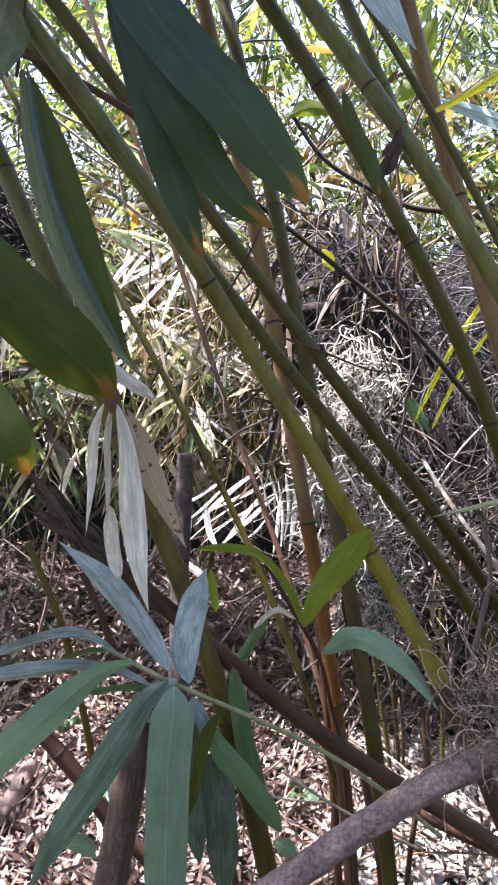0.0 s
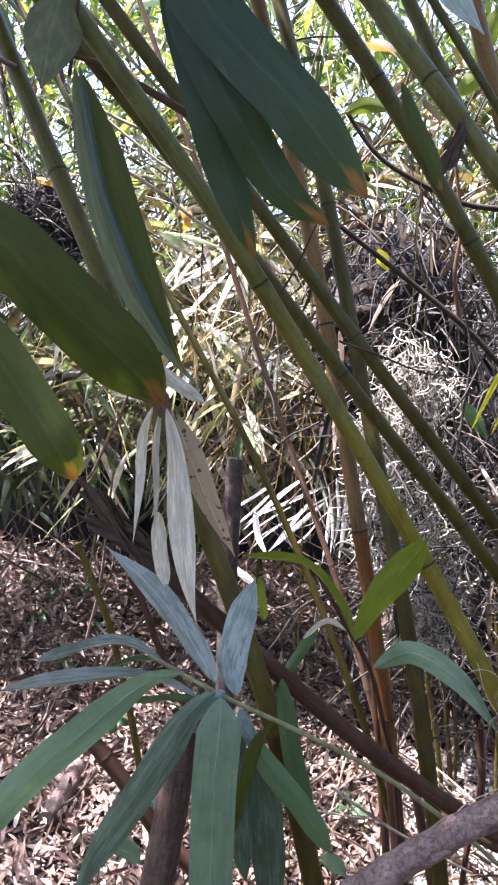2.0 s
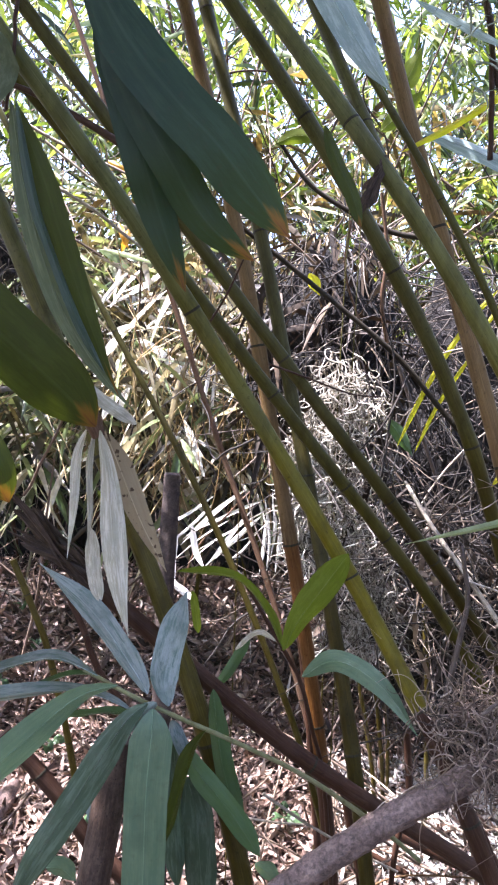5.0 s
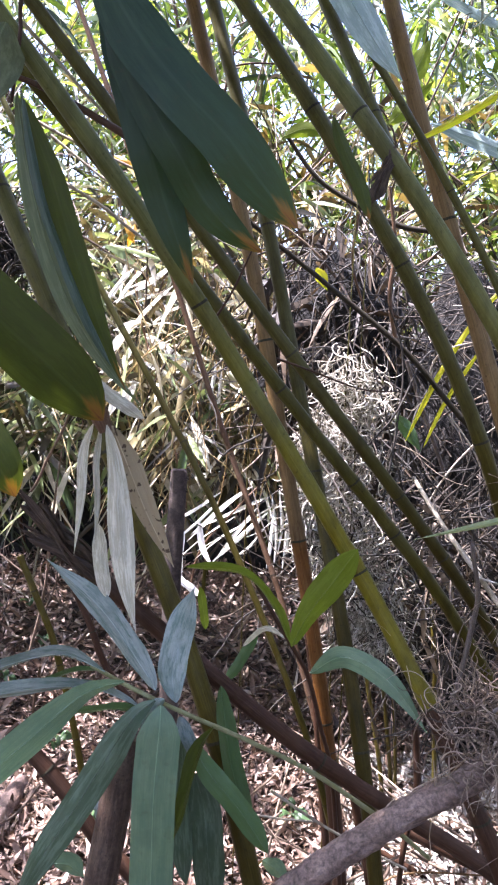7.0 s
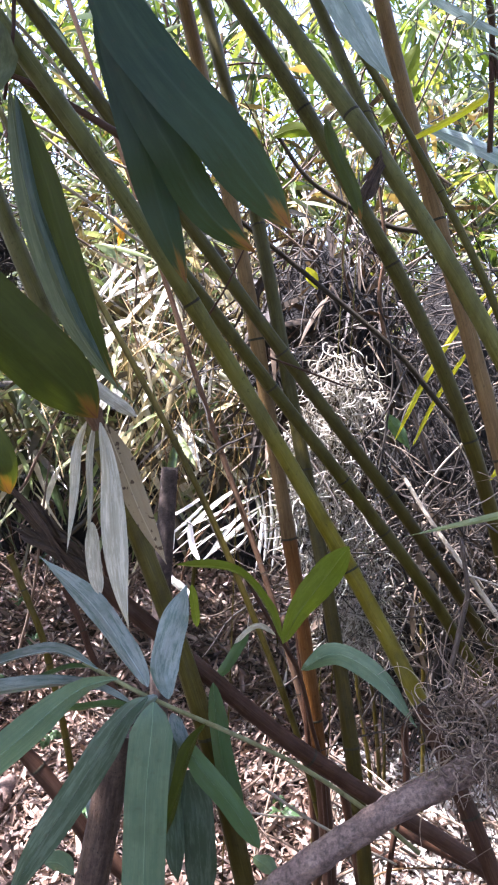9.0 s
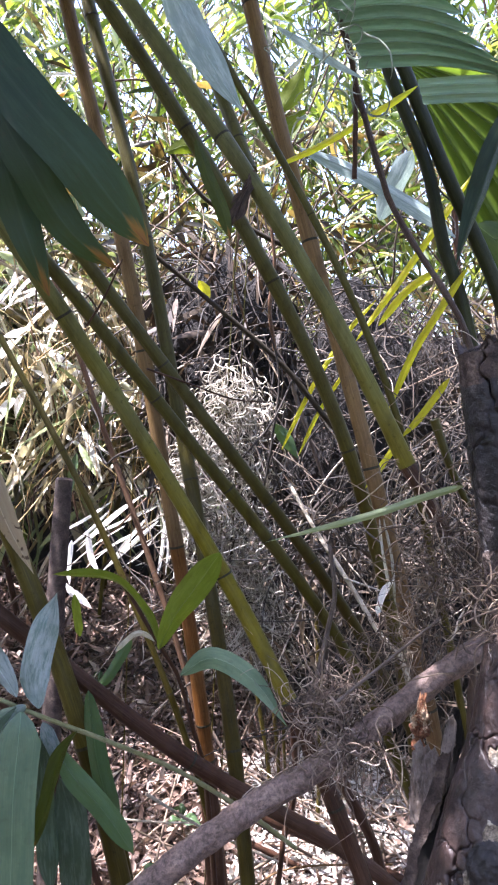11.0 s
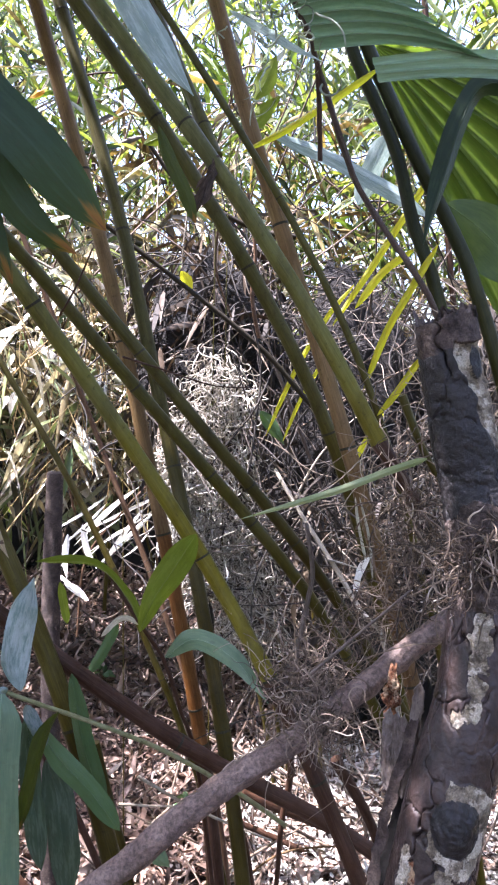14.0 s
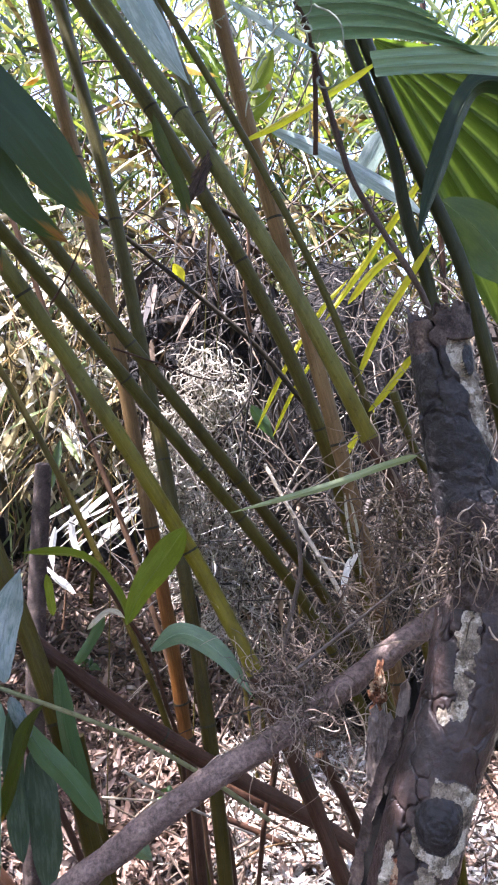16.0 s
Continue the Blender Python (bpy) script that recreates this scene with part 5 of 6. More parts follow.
leaf(tw, DARK_LEAF, [(-0.045, 0.890, 0.983), (-0.072, 0.880, 0.959), (-0.127, 0.870, 0.864), (-0.176, 0.860, 0.783), (-0.203, 0.860, 0.723)], 0.037, "long dark green drooping leaf", roll=-10, fold=0.3, blunt=0.6)
leaf(tw, BLUE_LEAF, [(-0.036, 0.900, 0.980), (-0.055, 0.900, 0.963), (-0.073, 0.900, 0.938)], 0.02, "", roll=20)
leaf(tw, LONG_LEAF, [(-0.037, 0.880, 0.982), (-0.036, 0.870, 0.960), (-0.039, 0.860, 0.891), (-0.040, 0.860, 0.808), (-0.041, 0.860, 0.694)], 0.05, "broad grey-green leaf hanging straight down", roll=4, fold=0.06, blunt=0.75, base=0.12, wave=0.05)
leaf(tw, OLIVE_LEAF, [(0.021, 0.920, 0.938), (0.004, 0.910, 0.912), (-0.010, 0.900, 0.853), (-0.026, 0.900, 0.793)], 0.024, "dark olive leaf seen edge-on", roll=45, fold=0.35)
leaf(tw, MID_LEAF, [(-0.014, 0.940, 0.916), (0.015, 0.940, 0.866), (0.052, 0.940, 0.823), (0.093, 0.940, 0.764)], 0.03, "pointed green leaf", roll=10, fold=0.25, base=0.35)
leaf(tw, DARK_LEAF, [(-0.004, 0.960, 0.852), (0.008, 0.960, 0.806), (0.016, 0.960, 0.736), (0.022, 0.960, 0.640)], 0.044, "dark blue-green leaf in shade", roll=0, fold=0.2, blunt=0.6)
leaf(tw, MID_LEAF, [(0.022, 1.000, 0.951), (0.029, 1.000, 0.901), (0.040, 1.000, 0.838), (0.066, 1.000, 0.751)], 0.03, "", roll=-15, fold=0.3)
leaf(tw, DARK_LEAF, [(-0.026, 0.950, 0.917), (-0.021, 0.950, 0.834), (-0.010, 0.950, 0.704)], 0.03, "", roll=30, fold=0.4)
leaf(tw, BLUE_LEAF, [(-0.022, 0.930, 0.943), (-0.013, 0.930, 0.921), (0.003, 0.930, 0.889)], 0.018, "", roll=20)
leaf(tw, BLUE_LEAF, [(-0.156, 1.020, 0.811), (-0.141, 1.020, 0.771), (-0.131, 1.020, 0.721)], 0.026, "", roll=20)

shoot = thing("bamboo_shoot", (0.185, 1.220, 0.728), "young bamboo shoot with lime-green and grey-green leaves", "bamboo shoot")
rod("stem", shoot, DARK_BROWN, [(0.058, 1.100, 1.062), (0.104, 1.100, 0.985), (0.140, 1.120, 0.918), (0.166, 1.150, 0.819), (0.195, 1.200, 0.687), (0.235, 1.25, 0.3), (0.24, 1.25, -0.03)], 0.003, 0.0055)
leaf(shoot, LIME_LEAF, [(0.112, 1.020, 1.002), (0.131, 1.010, 1.050), (0.161, 1.000, 1.100), (0.188, 0.990, 1.147)], 0.041, "lime-green upright leaf", roll=-8, fold=0.2, blunt=0.72, base=0.5)
leaf(shoot, LIME_LEAF, [(0.112, 1.080, 0.981), (0.090, 1.080, 1.030), (0.041, 1.080, 1.080), (-0.043, 1.080, 1.084)], 0.019, "arching lime-green leaf", roll=35, fold=0.4)
leaf(shoot, LONG_LEAF, [(0.143, 1.100, 0.930), (0.187, 1.060, 0.974), (0.244, 1.020, 0.960), (0.289, 0.980, 0.914)], 0.031, "arching grey-green leaf", roll=20, fold=0.25, blunt=0.5)
leaf(shoot, PALE_LEAF, [(0.105, 1.140, 0.964), (0.075, 1.140, 0.976), (0.042, 1.140, 0.947)], 0.012, "", roll=30)
leaf(shoot, MID_LEAF, [(0.010, 1.200, 0.858), (0.031, 1.200, 0.888), (0.061, 1.200, 0.946)], 0.018, "", roll=10)
leaf(shoot, LIME_LEAF, [(-0.032, 1.200, 1.016), (-0.026, 1.200, 0.979), (-0.021, 1.200, 0.946)], 0.014, "", roll=10)

# ---------------------------------------------------------------- fallen branch, root tangle, rotten trunk
log = thing("fallen_branch", (0.206, 0.800, 0.899), "bare grey-brown dead branch propped on the trunk", "branch")
near, far = Vector((0.078, 0.835, 0.767)), Vector((0.207, 0.845, 0.870))
low_end = near + (near - far) * (near.z / (far.z - near.z))
path, _ = spline([low_end, near.lerp(low_end, 0.4), near, far, (0.319, 0.855, 0.941), (0.421, 0.870, 1.015), (0.511, 0.880, 1.081)], 200)
LOG_PATH = path
v, f, uv = tube(path, np.linspace(0.0205, 0.0135, 200), 40, True, 0.2, 55)
linked("wood", v, f, LOG_BARK, log, "", True, uv)

tangle("root_tangle", 210, (0.330, 0.888, 0.992), (0.02, 0.01, 0.014), KNOT_ROOTS, "dry curling rootlets matted round the fallen branch", (0.03, 0.1), (0.0004, 0.0012), 0.24, 0.0, 18, 51, 0.1, category="roots")
tangle("root_tangle", 120, (0.335, 0.838, 0.965), (0.02, 0.008, 0.014), KNOT_ROOTS, "dry curling rootlets wrapped over the branch", (0.03, 0.11), (0.0004, 0.0011), 0.24, 0.02, 18, 56, 0.0, category="roots")
tangle("root_tangle", 310, (0.462, 0.930, 1.160), (0.028, 0.02, 0.05), DARK_ROOTS, "brown curling rootlets hanging in a mat beside the trunk", (0.03, 0.1), (0.0004, 0.0013), 0.16, 0.04, 18, 52, -0.3, category="roots")
tangle("root_tangle", 170, (0.425, 0.935, 1.050), (0.03, 0.012, 0.03), DARK_ROOTS, "brown rootlets hanging over the end of the branch", (0.04, 0.12), (0.0003, 0.0009), 0.16, 0.04, 18, 57, -0.2, category="roots")
tangle("root_tangle", 420, (0.474, 0.716, 1.185), (0.022, 0.008, 0.024), DARK_ROOTS, "fibrous grey-brown rootlets covering the trunk", (0.02, 0.07), (0.0004, 0.0012), 0.15, 0.08, 14, 53, -0.5, category="roots")
tangle("root_tangle", 45, (0.350, 0.900, 0.955), (0.045, 0.012, 0.022), ROOTS, "long loose rootlets trailing from the branch", (0.08, 0.22), (0.0004, 0.001), 0.12, 0.05, 20, 54, category="roots")
tangle("dead_vines", 60, (0.473, 1.000, 1.243), (0.03, 0.03, 0.05), ROOTS, "dry vines behind the broken trunk", (0.06, 0.2), (0.0004, 0.001), 0.15, 0.0, 16, 55, 0.2)


def trunk(name, points, radii, mat, label, rough, freq, sides=48, n=110, jag=0.0):
    path, _ = spline(points, n)
    rad = np.interp(np.linspace(0, 1, n), np.linspace(0, 1, len(radii)), radii)
    t, a, b = frames_along(path)
    verts, uvs = [], []
    for k in range(n):
        for j in range(sides):
            g = 2 * math.pi * j / sides
            d = a[k] * math.cos(g) + b[k] * math.sin(g)
            q = Vector(path[k] * freq + d * freq * rad[k])
            plate = abs(noise.noise(q * 1.7))
            w = rad[k] * (1 + rough * noise.noise(q * 0.5) + 0.5 * rough * noise.noise(q) - rough * 0.6 * max(0, 0.12 - plate) / 0.12)
            lift = jag * (0.5 + noise.noise(Vector((math.cos(g) * 3, math.sin(g) * 3, 1.3)))) * max(0, 1 - k / 10)
            verts.append(path[k] + d * w - t[k] * lift)
            uvs.append((j / sides, k / n))
    faces = [(k * sides + j, k * sides + (j + 1) % sides, (k + 1) * sides + (j + 1) % sides, (k + 1) * sides + j) for k in range(n - 1) for j in range(sides)]
    faces += [tuple(range(sides))[::-1]]
    return verts, faces, uvs


tk = thing("dead_tree", (0.455, 0.680, 0.0), "broken rotten trunk with dark cracked bark and pale lichen", "tree trunk")
TRUNK_AXIS = [(0.443, 0.802, 1.436), (0.450, 0.796, 1.390), (0.465, 0.787, 1.314), (0.480, 0.778, 1.245), (0.483, 0.751, 1.180), (0.477, 0.726, 1.130), (0.459, 0.703, 1.049), (0.433, 0.687, 0.978), (0.412, 0.674, 0.890), (0.400, 0.668, 0.790), (0.402, 0.670, 0.550), (0.422, 0.674, 0.250), (0.427, 0.674, -0.050)]
TRUNK_RADIUS = ([-0.050, 0.250, 0.550, 0.790, 0.890, 0.978, 1.049, 1.130, 1.180, 1.245, 1.314, 1.390, 1.436], [0.062, 0.055, 0.048, 0.042, 0.039, 0.038, 0.039, 0.039, 0.037, 0.036, 0.034, 0.031, 0.030])
SCAR_AT, SCAR_TURN, SCAR_R = 0.955, -0.12, 0.022


def fray(x, y, z, k):
    """Uneven edge: noise at two sizes, about -1 to 1."""
    return noise.noise(Vector((x * k, y * k, z))) + 0.5 * noise.noise(Vector((x * k * 2.7, y * k * 2.7, z + 4)))


def blob(h, g, at, turn, tall, wide, seed, wild=1.1):
    """Whether a place on the trunk (height, turn in degrees) lies in a ragged patch."""
    return ((h - at) / tall) ** 2 + ((g - turn) / wide) ** 2 + wild * fray(g * 0.02, h * 26, seed, 2.6) < 0.8


def trunk_skin(h, g, r):
    """Kind of surface and its lift over the mean radius, at a height and a turn (radians, 0 towards the trail)."""
    x, deg = g * r, math.degrees(g)
    n1, n2 = fray(x, h, 1.0, 30), fray(x, h, 7.0, 110)
    q = Vector((x * 30 + 0.3 * noise.noise(Vector((x * 70, h * 70, 2))), h * 22 + 0.3 * noise.noise(Vector((x * 70, h * 70, 9))), 0.3))
    if h > 1.2:
        q = Vector((q.x * 0.62, q.y * 0.66, 0.7))
    far = noise.voronoi(q)[0]
    gap = far[1] - far[0]
    lift = 0.0011 * n1 + 0.0006 * n2 + 0.0012 * noise.noise(Vector((q.x, q.y, 5)) * 0.9)
    su, sv = (g - SCAR_TURN) * r, h - SCAR_AT
    rr = math.hypot(su, sv * 0.92)
    if rr < SCAR_R * (1 + 0.12 * n1):
        k = rr / SCAR_R
        return "scar", 0.01 * (1 - k * k) + 0.0003 * math.sin(rr * 1300 + 6 * n1) + 0.0022 * n1 + 0.002 * n2 + 0.001
    if rr < 0.035 + 0.009 * n1 and su > -0.014 + 0.012 * n1:
        return "lichen", 0.0016 + 0.0014 * n2
    if h < 1.13:
        spots = ((1.112, -30, 0.022, 20, 1), (1.088, -30, 0.014, 14, 2), (1.060, -26, 0.026, 14, 3), (1.038, -44, 0.012, 10, 4), (1.030, 62, 0.05, 14, 5), (0.900, -64, 0.03, 10, 6), (0.905, -6, 0.018, 20, 8))
        if any(blob(h, deg, *s) for s in spots):
            return "lichen", -0.001 + 0.0028 * n2
        if blob(h, deg, 0.885, -52, 0.045, 8, 11):
            return "rot", -0.003 + 0.002 * n2
        deep = min(1.0, max(0.0, 0.35 + 2.8 * noise.noise(Vector((x * 18, h * 18, 3)))))
        return "bark", 0.5 * lift + 0.0004 * n2 + 0.0006 * min(1, gap * 8) - 0.006 * deep * math.exp(-((gap / 0.024) ** 2))
    if h < 1.222 + 0.012 * n1:
        return "crumb", 0.004 * n1 + 0.003 * n2
    edge = float(np.interp(h, [1.235, 1.27, 1.31, 1.36, 1.395], [62, 44, 16, -6, -16])) + 13 * n1
    if h < 1.393 + 0.006 * n1 and deg > edge and not blob(h, deg, 1.372, 22, 0.017, 15, 21, 0.4):
        return "lichen", -0.0035 + 0.0028 * n2
    kind = "cap" if h > 1.388 + 0.008 * n1 else "char"
    deep = min(1.0, max(0.0, 0.55 + 2.6 * noise.noise(Vector((x * 22, h * 22, 6)))))
    return kind, lift + 0.0004 * n2 + 0.0014 * min(1, gap * 5) - 0.006 * deep * math.exp(-((gap / 0.03) ** 2))


def trunk_shell():
    dense, _ = spline(TRUNK_AXIS, 2400)
    rows, last = [0], 0
    for i in range(1, len(dense)):
        if np.linalg.norm(dense[i] - dense[last]) > (0.0012 if dense[i][2] > 0.84 else 0.02):
            rows.append(i)
            last = i
    path = dense[rows]
    t = np.gradient(path, axis=0)
    t /= np.linalg.norm(t, axis=1)[:, None]
    turns = np.r_[np.linspace(-1.8, 1.8, 230), np.linspace(1.8, 2 * math.pi - 1.8, 34)[1:-1]]
    m, verts, kinds = len(turns), [], []
    for k, p in enumerate(path):
        right = np.array((1.0, 0, 0)) - t[k] * t[k][0]
        right /= np.linalg.norm(right)
        front = np.cross(right, t[k])
        front *= -np.sign(front[1])
        r = float(np.interp(p[2], *TRUNK_RADIUS))
        for g in turns:
            gs = g if g < math.pi else g - 2 * math.pi
            kind, lift = trunk_skin(p[2], gs, r)
            jag = 0.03 * (0.5 + fray(math.cos(g), math.sin(g), 1.3, 1.6)) * max(0.0, 1 - k / 16)
            g += 0.007 * noise.noise(Vector((g * 190, k * 0.9, 3)))
            verts.append(p + (right * math.sin(g) + front * math.cos(g)) * (r + lift) + t[k] * (jag + 0.0006 * noise.noise(Vector((g * 190, k * 0.9, 8)))))
            kinds.append(kind)
    groups = {}
    for k in range(len(path) - 1):
        for j in range(m):
            j2 = (j + 1) % m
            groups.setdefault(kinds[k * m + j], []).append((k * m + j, k * m + j2, (k + 1) * m + j2, (k + 1) * m + j))
    groups["cap"].append(tuple(range(m)))
    for kind, name, mat, label in (("bark", "bark", TRUNK_BARK, "dark brown cracked bark"), ("char", "broken_top", CHARRED, "blackened upper bark"), ("cap", "jagged_end", BROWN_BARK, "jagged brown broken end"), ("lichen", "lichen_crust", LICHEN, "flaking pale lichen and bare wood"), ("scar", "branch_scar", CHARRED, "dark domed branch scar"), ("rot", "orange_rot", RUST_WOOD, "orange rotten wood"), ("crumb", "crumbling_band", BROWN_BARK, "crumbling brown band under rootlets")):
        faces = groups.get(kind, [])
        used = sorted({i for fc in faces for i in fc})
        back = {i: n for n, i in enumerate(used)}
        linked(name, [verts[i] for i in used], [tuple(back[i] for i in fc) for fc in faces], mat, tk, label)


trunk_shell()


def slab(name, points, width, thick, mat, label, parent, across=(1.0, -0.5, 0.0), n=70, ragged=0.35):
    """A strip of bark or wood: a curved plate with thickness and ragged edges."""
    path, _ = spline(points, n)
    t = np.gradient(path, axis=0)
    t /= np.linalg.norm(t, axis=1)[:, None]
    m, verts, uvs = 14, [], []
    for k in range(n):
        a = np.array(across) - t[k] * (np.array(across) @ t[k])
        a /= np.linalg.norm(a)
        b = np.cross(t[k], a)
        end = min(1, (k + 0.4) / 5, (n - k - 0.6) / 5)
        for j in range(m):
            g = 2 * math.pi * j / m
            w = 0.5 * width * end * (1 + ragged * noise.noise(Vector((k * 0.21, math.copysign(3, math.cos(g)), 1 + width * 90))) + 0.5 * ragged * noise.noise(Vector((k * 0.6, math.copysign(5, math.cos(g)), 2))))
            lump = 0.4 * thick * noise.noise(Vector(path[k] * 90 + a * j))
            verts.append(path[k] + a * math.cos(g) * w + b * (math.sin(g) * 0.5 * thick + 0.25 * width * math.cos(g) ** 2 + lump))
            uvs.append((j / m * 3.0, k / n * 6.0))
    faces = [(k * m + j, k * m + (j + 1) % m, (k + 1) * m + (j + 1) % m, (k + 1) * m + j) for k in range(n - 1) for j in range(m)]
    faces += [tuple(range(m))[::-1], tuple((n - 1) * m + j for j in range(m))]
    linked(name, verts, faces, mat, parent, label, True, uvs)


slab("bark_flake", [(0.426, 0.771, 1.032), (0.415, 0.754, 0.998), (0.403, 0.741, 0.969), (0.392, 0.732, 0.948), (0.380, 0.723, 0.914), (0.371, 0.714, 0.878), (0.361, 0.704, 0.832), (0.354, 0.687, 0.774)], 0.012, 0.005, BROWN_BARK, "curled strip of peeling bark", tk, ragged=0.7)
# black slab added to fill the gap where only shade would show
slab("gap_shade_slab", [(0.446, 0.800, 1.032), (0.434, 0.786, 0.979), (0.419, 0.772, 0.922), (0.406, 0.762, 0.875), (0.394, 0.752, 0.829), (0.384, 0.734, 0.766)], 0.02, 0.004, GAP_SHADE, "black slab behind the peeling bark, coloured for the shade in the gap", tk)
slab("bark_flake", [(0.424, 0.762, 1.045), (0.420, 0.758, 1.010), (0.414, 0.754, 0.975), (0.404, 0.750, 0.935)], 0.012, 0.005, RAW_WOOD, "upright strip of grey split wood", tk)
slab("splinter", [(0.459, 0.693, 1.070), (0.469, 0.694, 1.086), (0.482, 0.695, 1.102)], 0.004, 0.002, BLEACHED_WOOD, "bleached white splinter", tk, n=24, ragged=0.5)
slab("split_wood", [(0.396, 0.774, 1.011), (0.394, 0.771, 0.984), (0.393, 0.768, 0.954), (0.396, 0.765, 0.924)], 0.011, 0.007, RAW_WOOD, "split grey rotten wood", tk, ragged=0.6)
slab("split_wood", [(0.403, 0.769, 1.009), (0.401, 0.767, 0.983), (0.400, 0.764, 0.953), (0.402, 0.760, 0.923)], 0.009, 0.007, RAW_WOOD, "split grey rotten wood", tk, ragged=0.6)
slab("split_wood", [(0.409, 0.765, 1.008), (0.407, 0.762, 0.981), (0.406, 0.759, 0.952), (0.408, 0.756, 0.922)], 0.01, 0.007, RAW_WOOD, "split brown rotten wood", tk, ragged=0.6)
v, f, uv = trunk("crumb", [(0.410, 0.812, 1.032), (0.408, 0.810, 1.015), (0.407, 0.810, 0.991), (0.411, 0.814, 0.969)], [0.004, 0.009, 0.008, 0.002], RUST_WOOD, "", 0.9, 170, 48, 60, 0.012)
linked("rotten_crumb", v, f, RUST_WOOD, tk, "crumbling orange rotten wood", True, uv)

# ---------------------------------------------------------------- palm and bright blades
def pleats(parent, inner, outer, folds, depth, mat, label="", split=0.9):
    """Folded leaflets side by side, each from a place on the inner edge to one on the outer edge."""
    ra, _ = spline(inner, folds + 1)
    rb, _ = spline(outer, folds + 1)
    for k in range(folds):
        nrm = np.cross(rb[k] - ra[k], ra[k + 1] - ra[k])
        nrm /= np.linalg.norm(nrm)
        tip = 0.5 * (rb[k] + rb[k + 1]) + 0.03 * (rb[k] - ra[k])
        verts, uvs = [], []
        for i in range(16):
            u = i / 15
            end = max(0.0, (u - split) / (1 - split)) ** 1.6
            pa, pb = ra[k] + (rb[k] - ra[k]) * u, ra[k + 1] + (rb[k + 1] - ra[k + 1]) * u
            mid = 0.5 * (pa + pb) + nrm * depth + (tip - 0.5 * (rb[k] + rb[k + 1])) * u
            pa, pb = pa + (mid - pa) * 0.9 * end, pb + (mid - pb) * 0.9 * end
            sag = np.array((0, 0, 0.012 * math.sin(math.pi * u) - 0.006 * u))
            for j, p in enumerate((pa, 0.5 * (pa + mid), mid, 0.5 * (mid + pb), pb)):
                verts.append(p + sag)
                uvs.append((u, j / 4))
        faces = [(i * 5 + j, i * 5 + j + 1, i * 5 + j + 6, i * 5 + j + 5) for i in range(15) for j in range(4)]
        linked("leaflet", verts, faces, mat, parent, label, True, uvs)


palm = thing("palm_frond", (0.29, 0.96, 1.80), "pleated grey-green palm leaf seen from beneath", "palm")
pleats(palm, [(0.264, 0.969, 1.866), (0.284, 0.964, 1.818), (0.317, 0.957, 1.775), (0.323, 0.954, 1.745)], [(0.370, 0.932, 1.877), (0.420, 0.921, 1.821), (0.445, 0.915, 1.784), (0.473, 0.909, 1.759), (0.499, 0.905, 1.741), (0.528, 0.901, 1.729)], 9, 0.012, PALM_GREY)
pleats(palm, [(0.388, 0.930, 1.731), (0.392, 0.927, 1.716), (0.396, 0.924, 1.701)], [(0.64, 0.893, 1.728), (0.64, 0.891, 1.71), (0.64, 0.889, 1.690)], 3, 0.004, PALM_GREY, "folded silvery leaflet")
rod("petiole", palm, DARK_WOOD, [(0.300, 0.970, 1.81), (0.335, 1.060, 1.80), (0.358, 1.117, 1.782), (0.399, 1.101, 1.659), (0.429, 1.092, 1.599), (0.465, 1.084, 1.547), (0.500, 1.076, 1.497), (0.527, 1.069, 1.445), (0.547, 1.066, 1.36), (0.568, 1.07, 1.15), (0.59, 1.08, 0.7), (0.62, 1.10, 0.0)], 0.0042, 0.0062, "dead knotted brown stalk", 10, 90, 0.45, 40)
rod("dead_stub", palm, DARK_BROWN, [(0.352, 1.118, 1.80), (0.357, 1.116, 1.73), (0.360, 1.115, 1.665)], 0.004, 0.0035, "broken dead stub", 8, 20, 0.3, 40)
palm = thing("palm_plant", (0.68, 1.2, 0.0), "dark palm stems with a bright green pleated fan", "palm")
rod("petiole", palm, PALM_STEM, [(0.350, 1.25, 2.1), (0.392, 1.236, 1.969), (0.427, 1.221, 1.855), (0.490, 1.202, 1.717), (0.521, 1.186, 1.595), (0.550, 1.176, 1.519), (0.584, 1.159, 1.383), (0.615, 1.155, 1.2), (0.65, 1.165, 0.8), (0.68, 1.2, 0.0)], 0.009, 0.014, "dark stem", 12, 60)
rod("petiole", palm, PALM_STEM, [(0.36, 1.24, 2.08), (0.400, 1.236, 1.978), (0.475, 1.213, 1.807), (0.529, 1.196, 1.690), (0.587, 1.180, 1.577), (0.616, 1.170, 1.507), (0.664, 1.150, 1.349), (0.71, 1.145, 1.16), (0.78, 1.17, 0.7), (0.85, 1.22, 0.0)], 0.0105, 0.0135, "dark green stem", 12, 60)
leaf(palm, DARK_BLADE, [(0.650, 1.098, 1.760), (0.618, 1.098, 1.776), (0.584, 1.100, 1.770), (0.558, 1.097, 1.722), (0.537, 1.091, 1.654), (0.516, 1.085, 1.585), (0.506, 1.082, 1.545)], 0.036, "dark arching folded palm blade", "leaflet", fold=0.5, roll=20, blunt=0.6, base=0.1)
pleated(palm, (0.500, 1.450, 1.98), [(0.980, 1.450, 1.96), (0.985, 1.450, 1.76), (0.92, 1.450, 1.568), (0.785, 1.450, 1.477)], 7, 0.05, PALM_LEAF, split=0.85)
leaf(palm, PALM_LEAF, [(0.590, 1.235, 1.640), (0.645, 1.228, 1.600), (0.690, 1.222, 1.555), (0.730, 1.215, 1.500)], 0.1, "", "leaflet", fold=0.15, base=0.35, blunt=0.6)

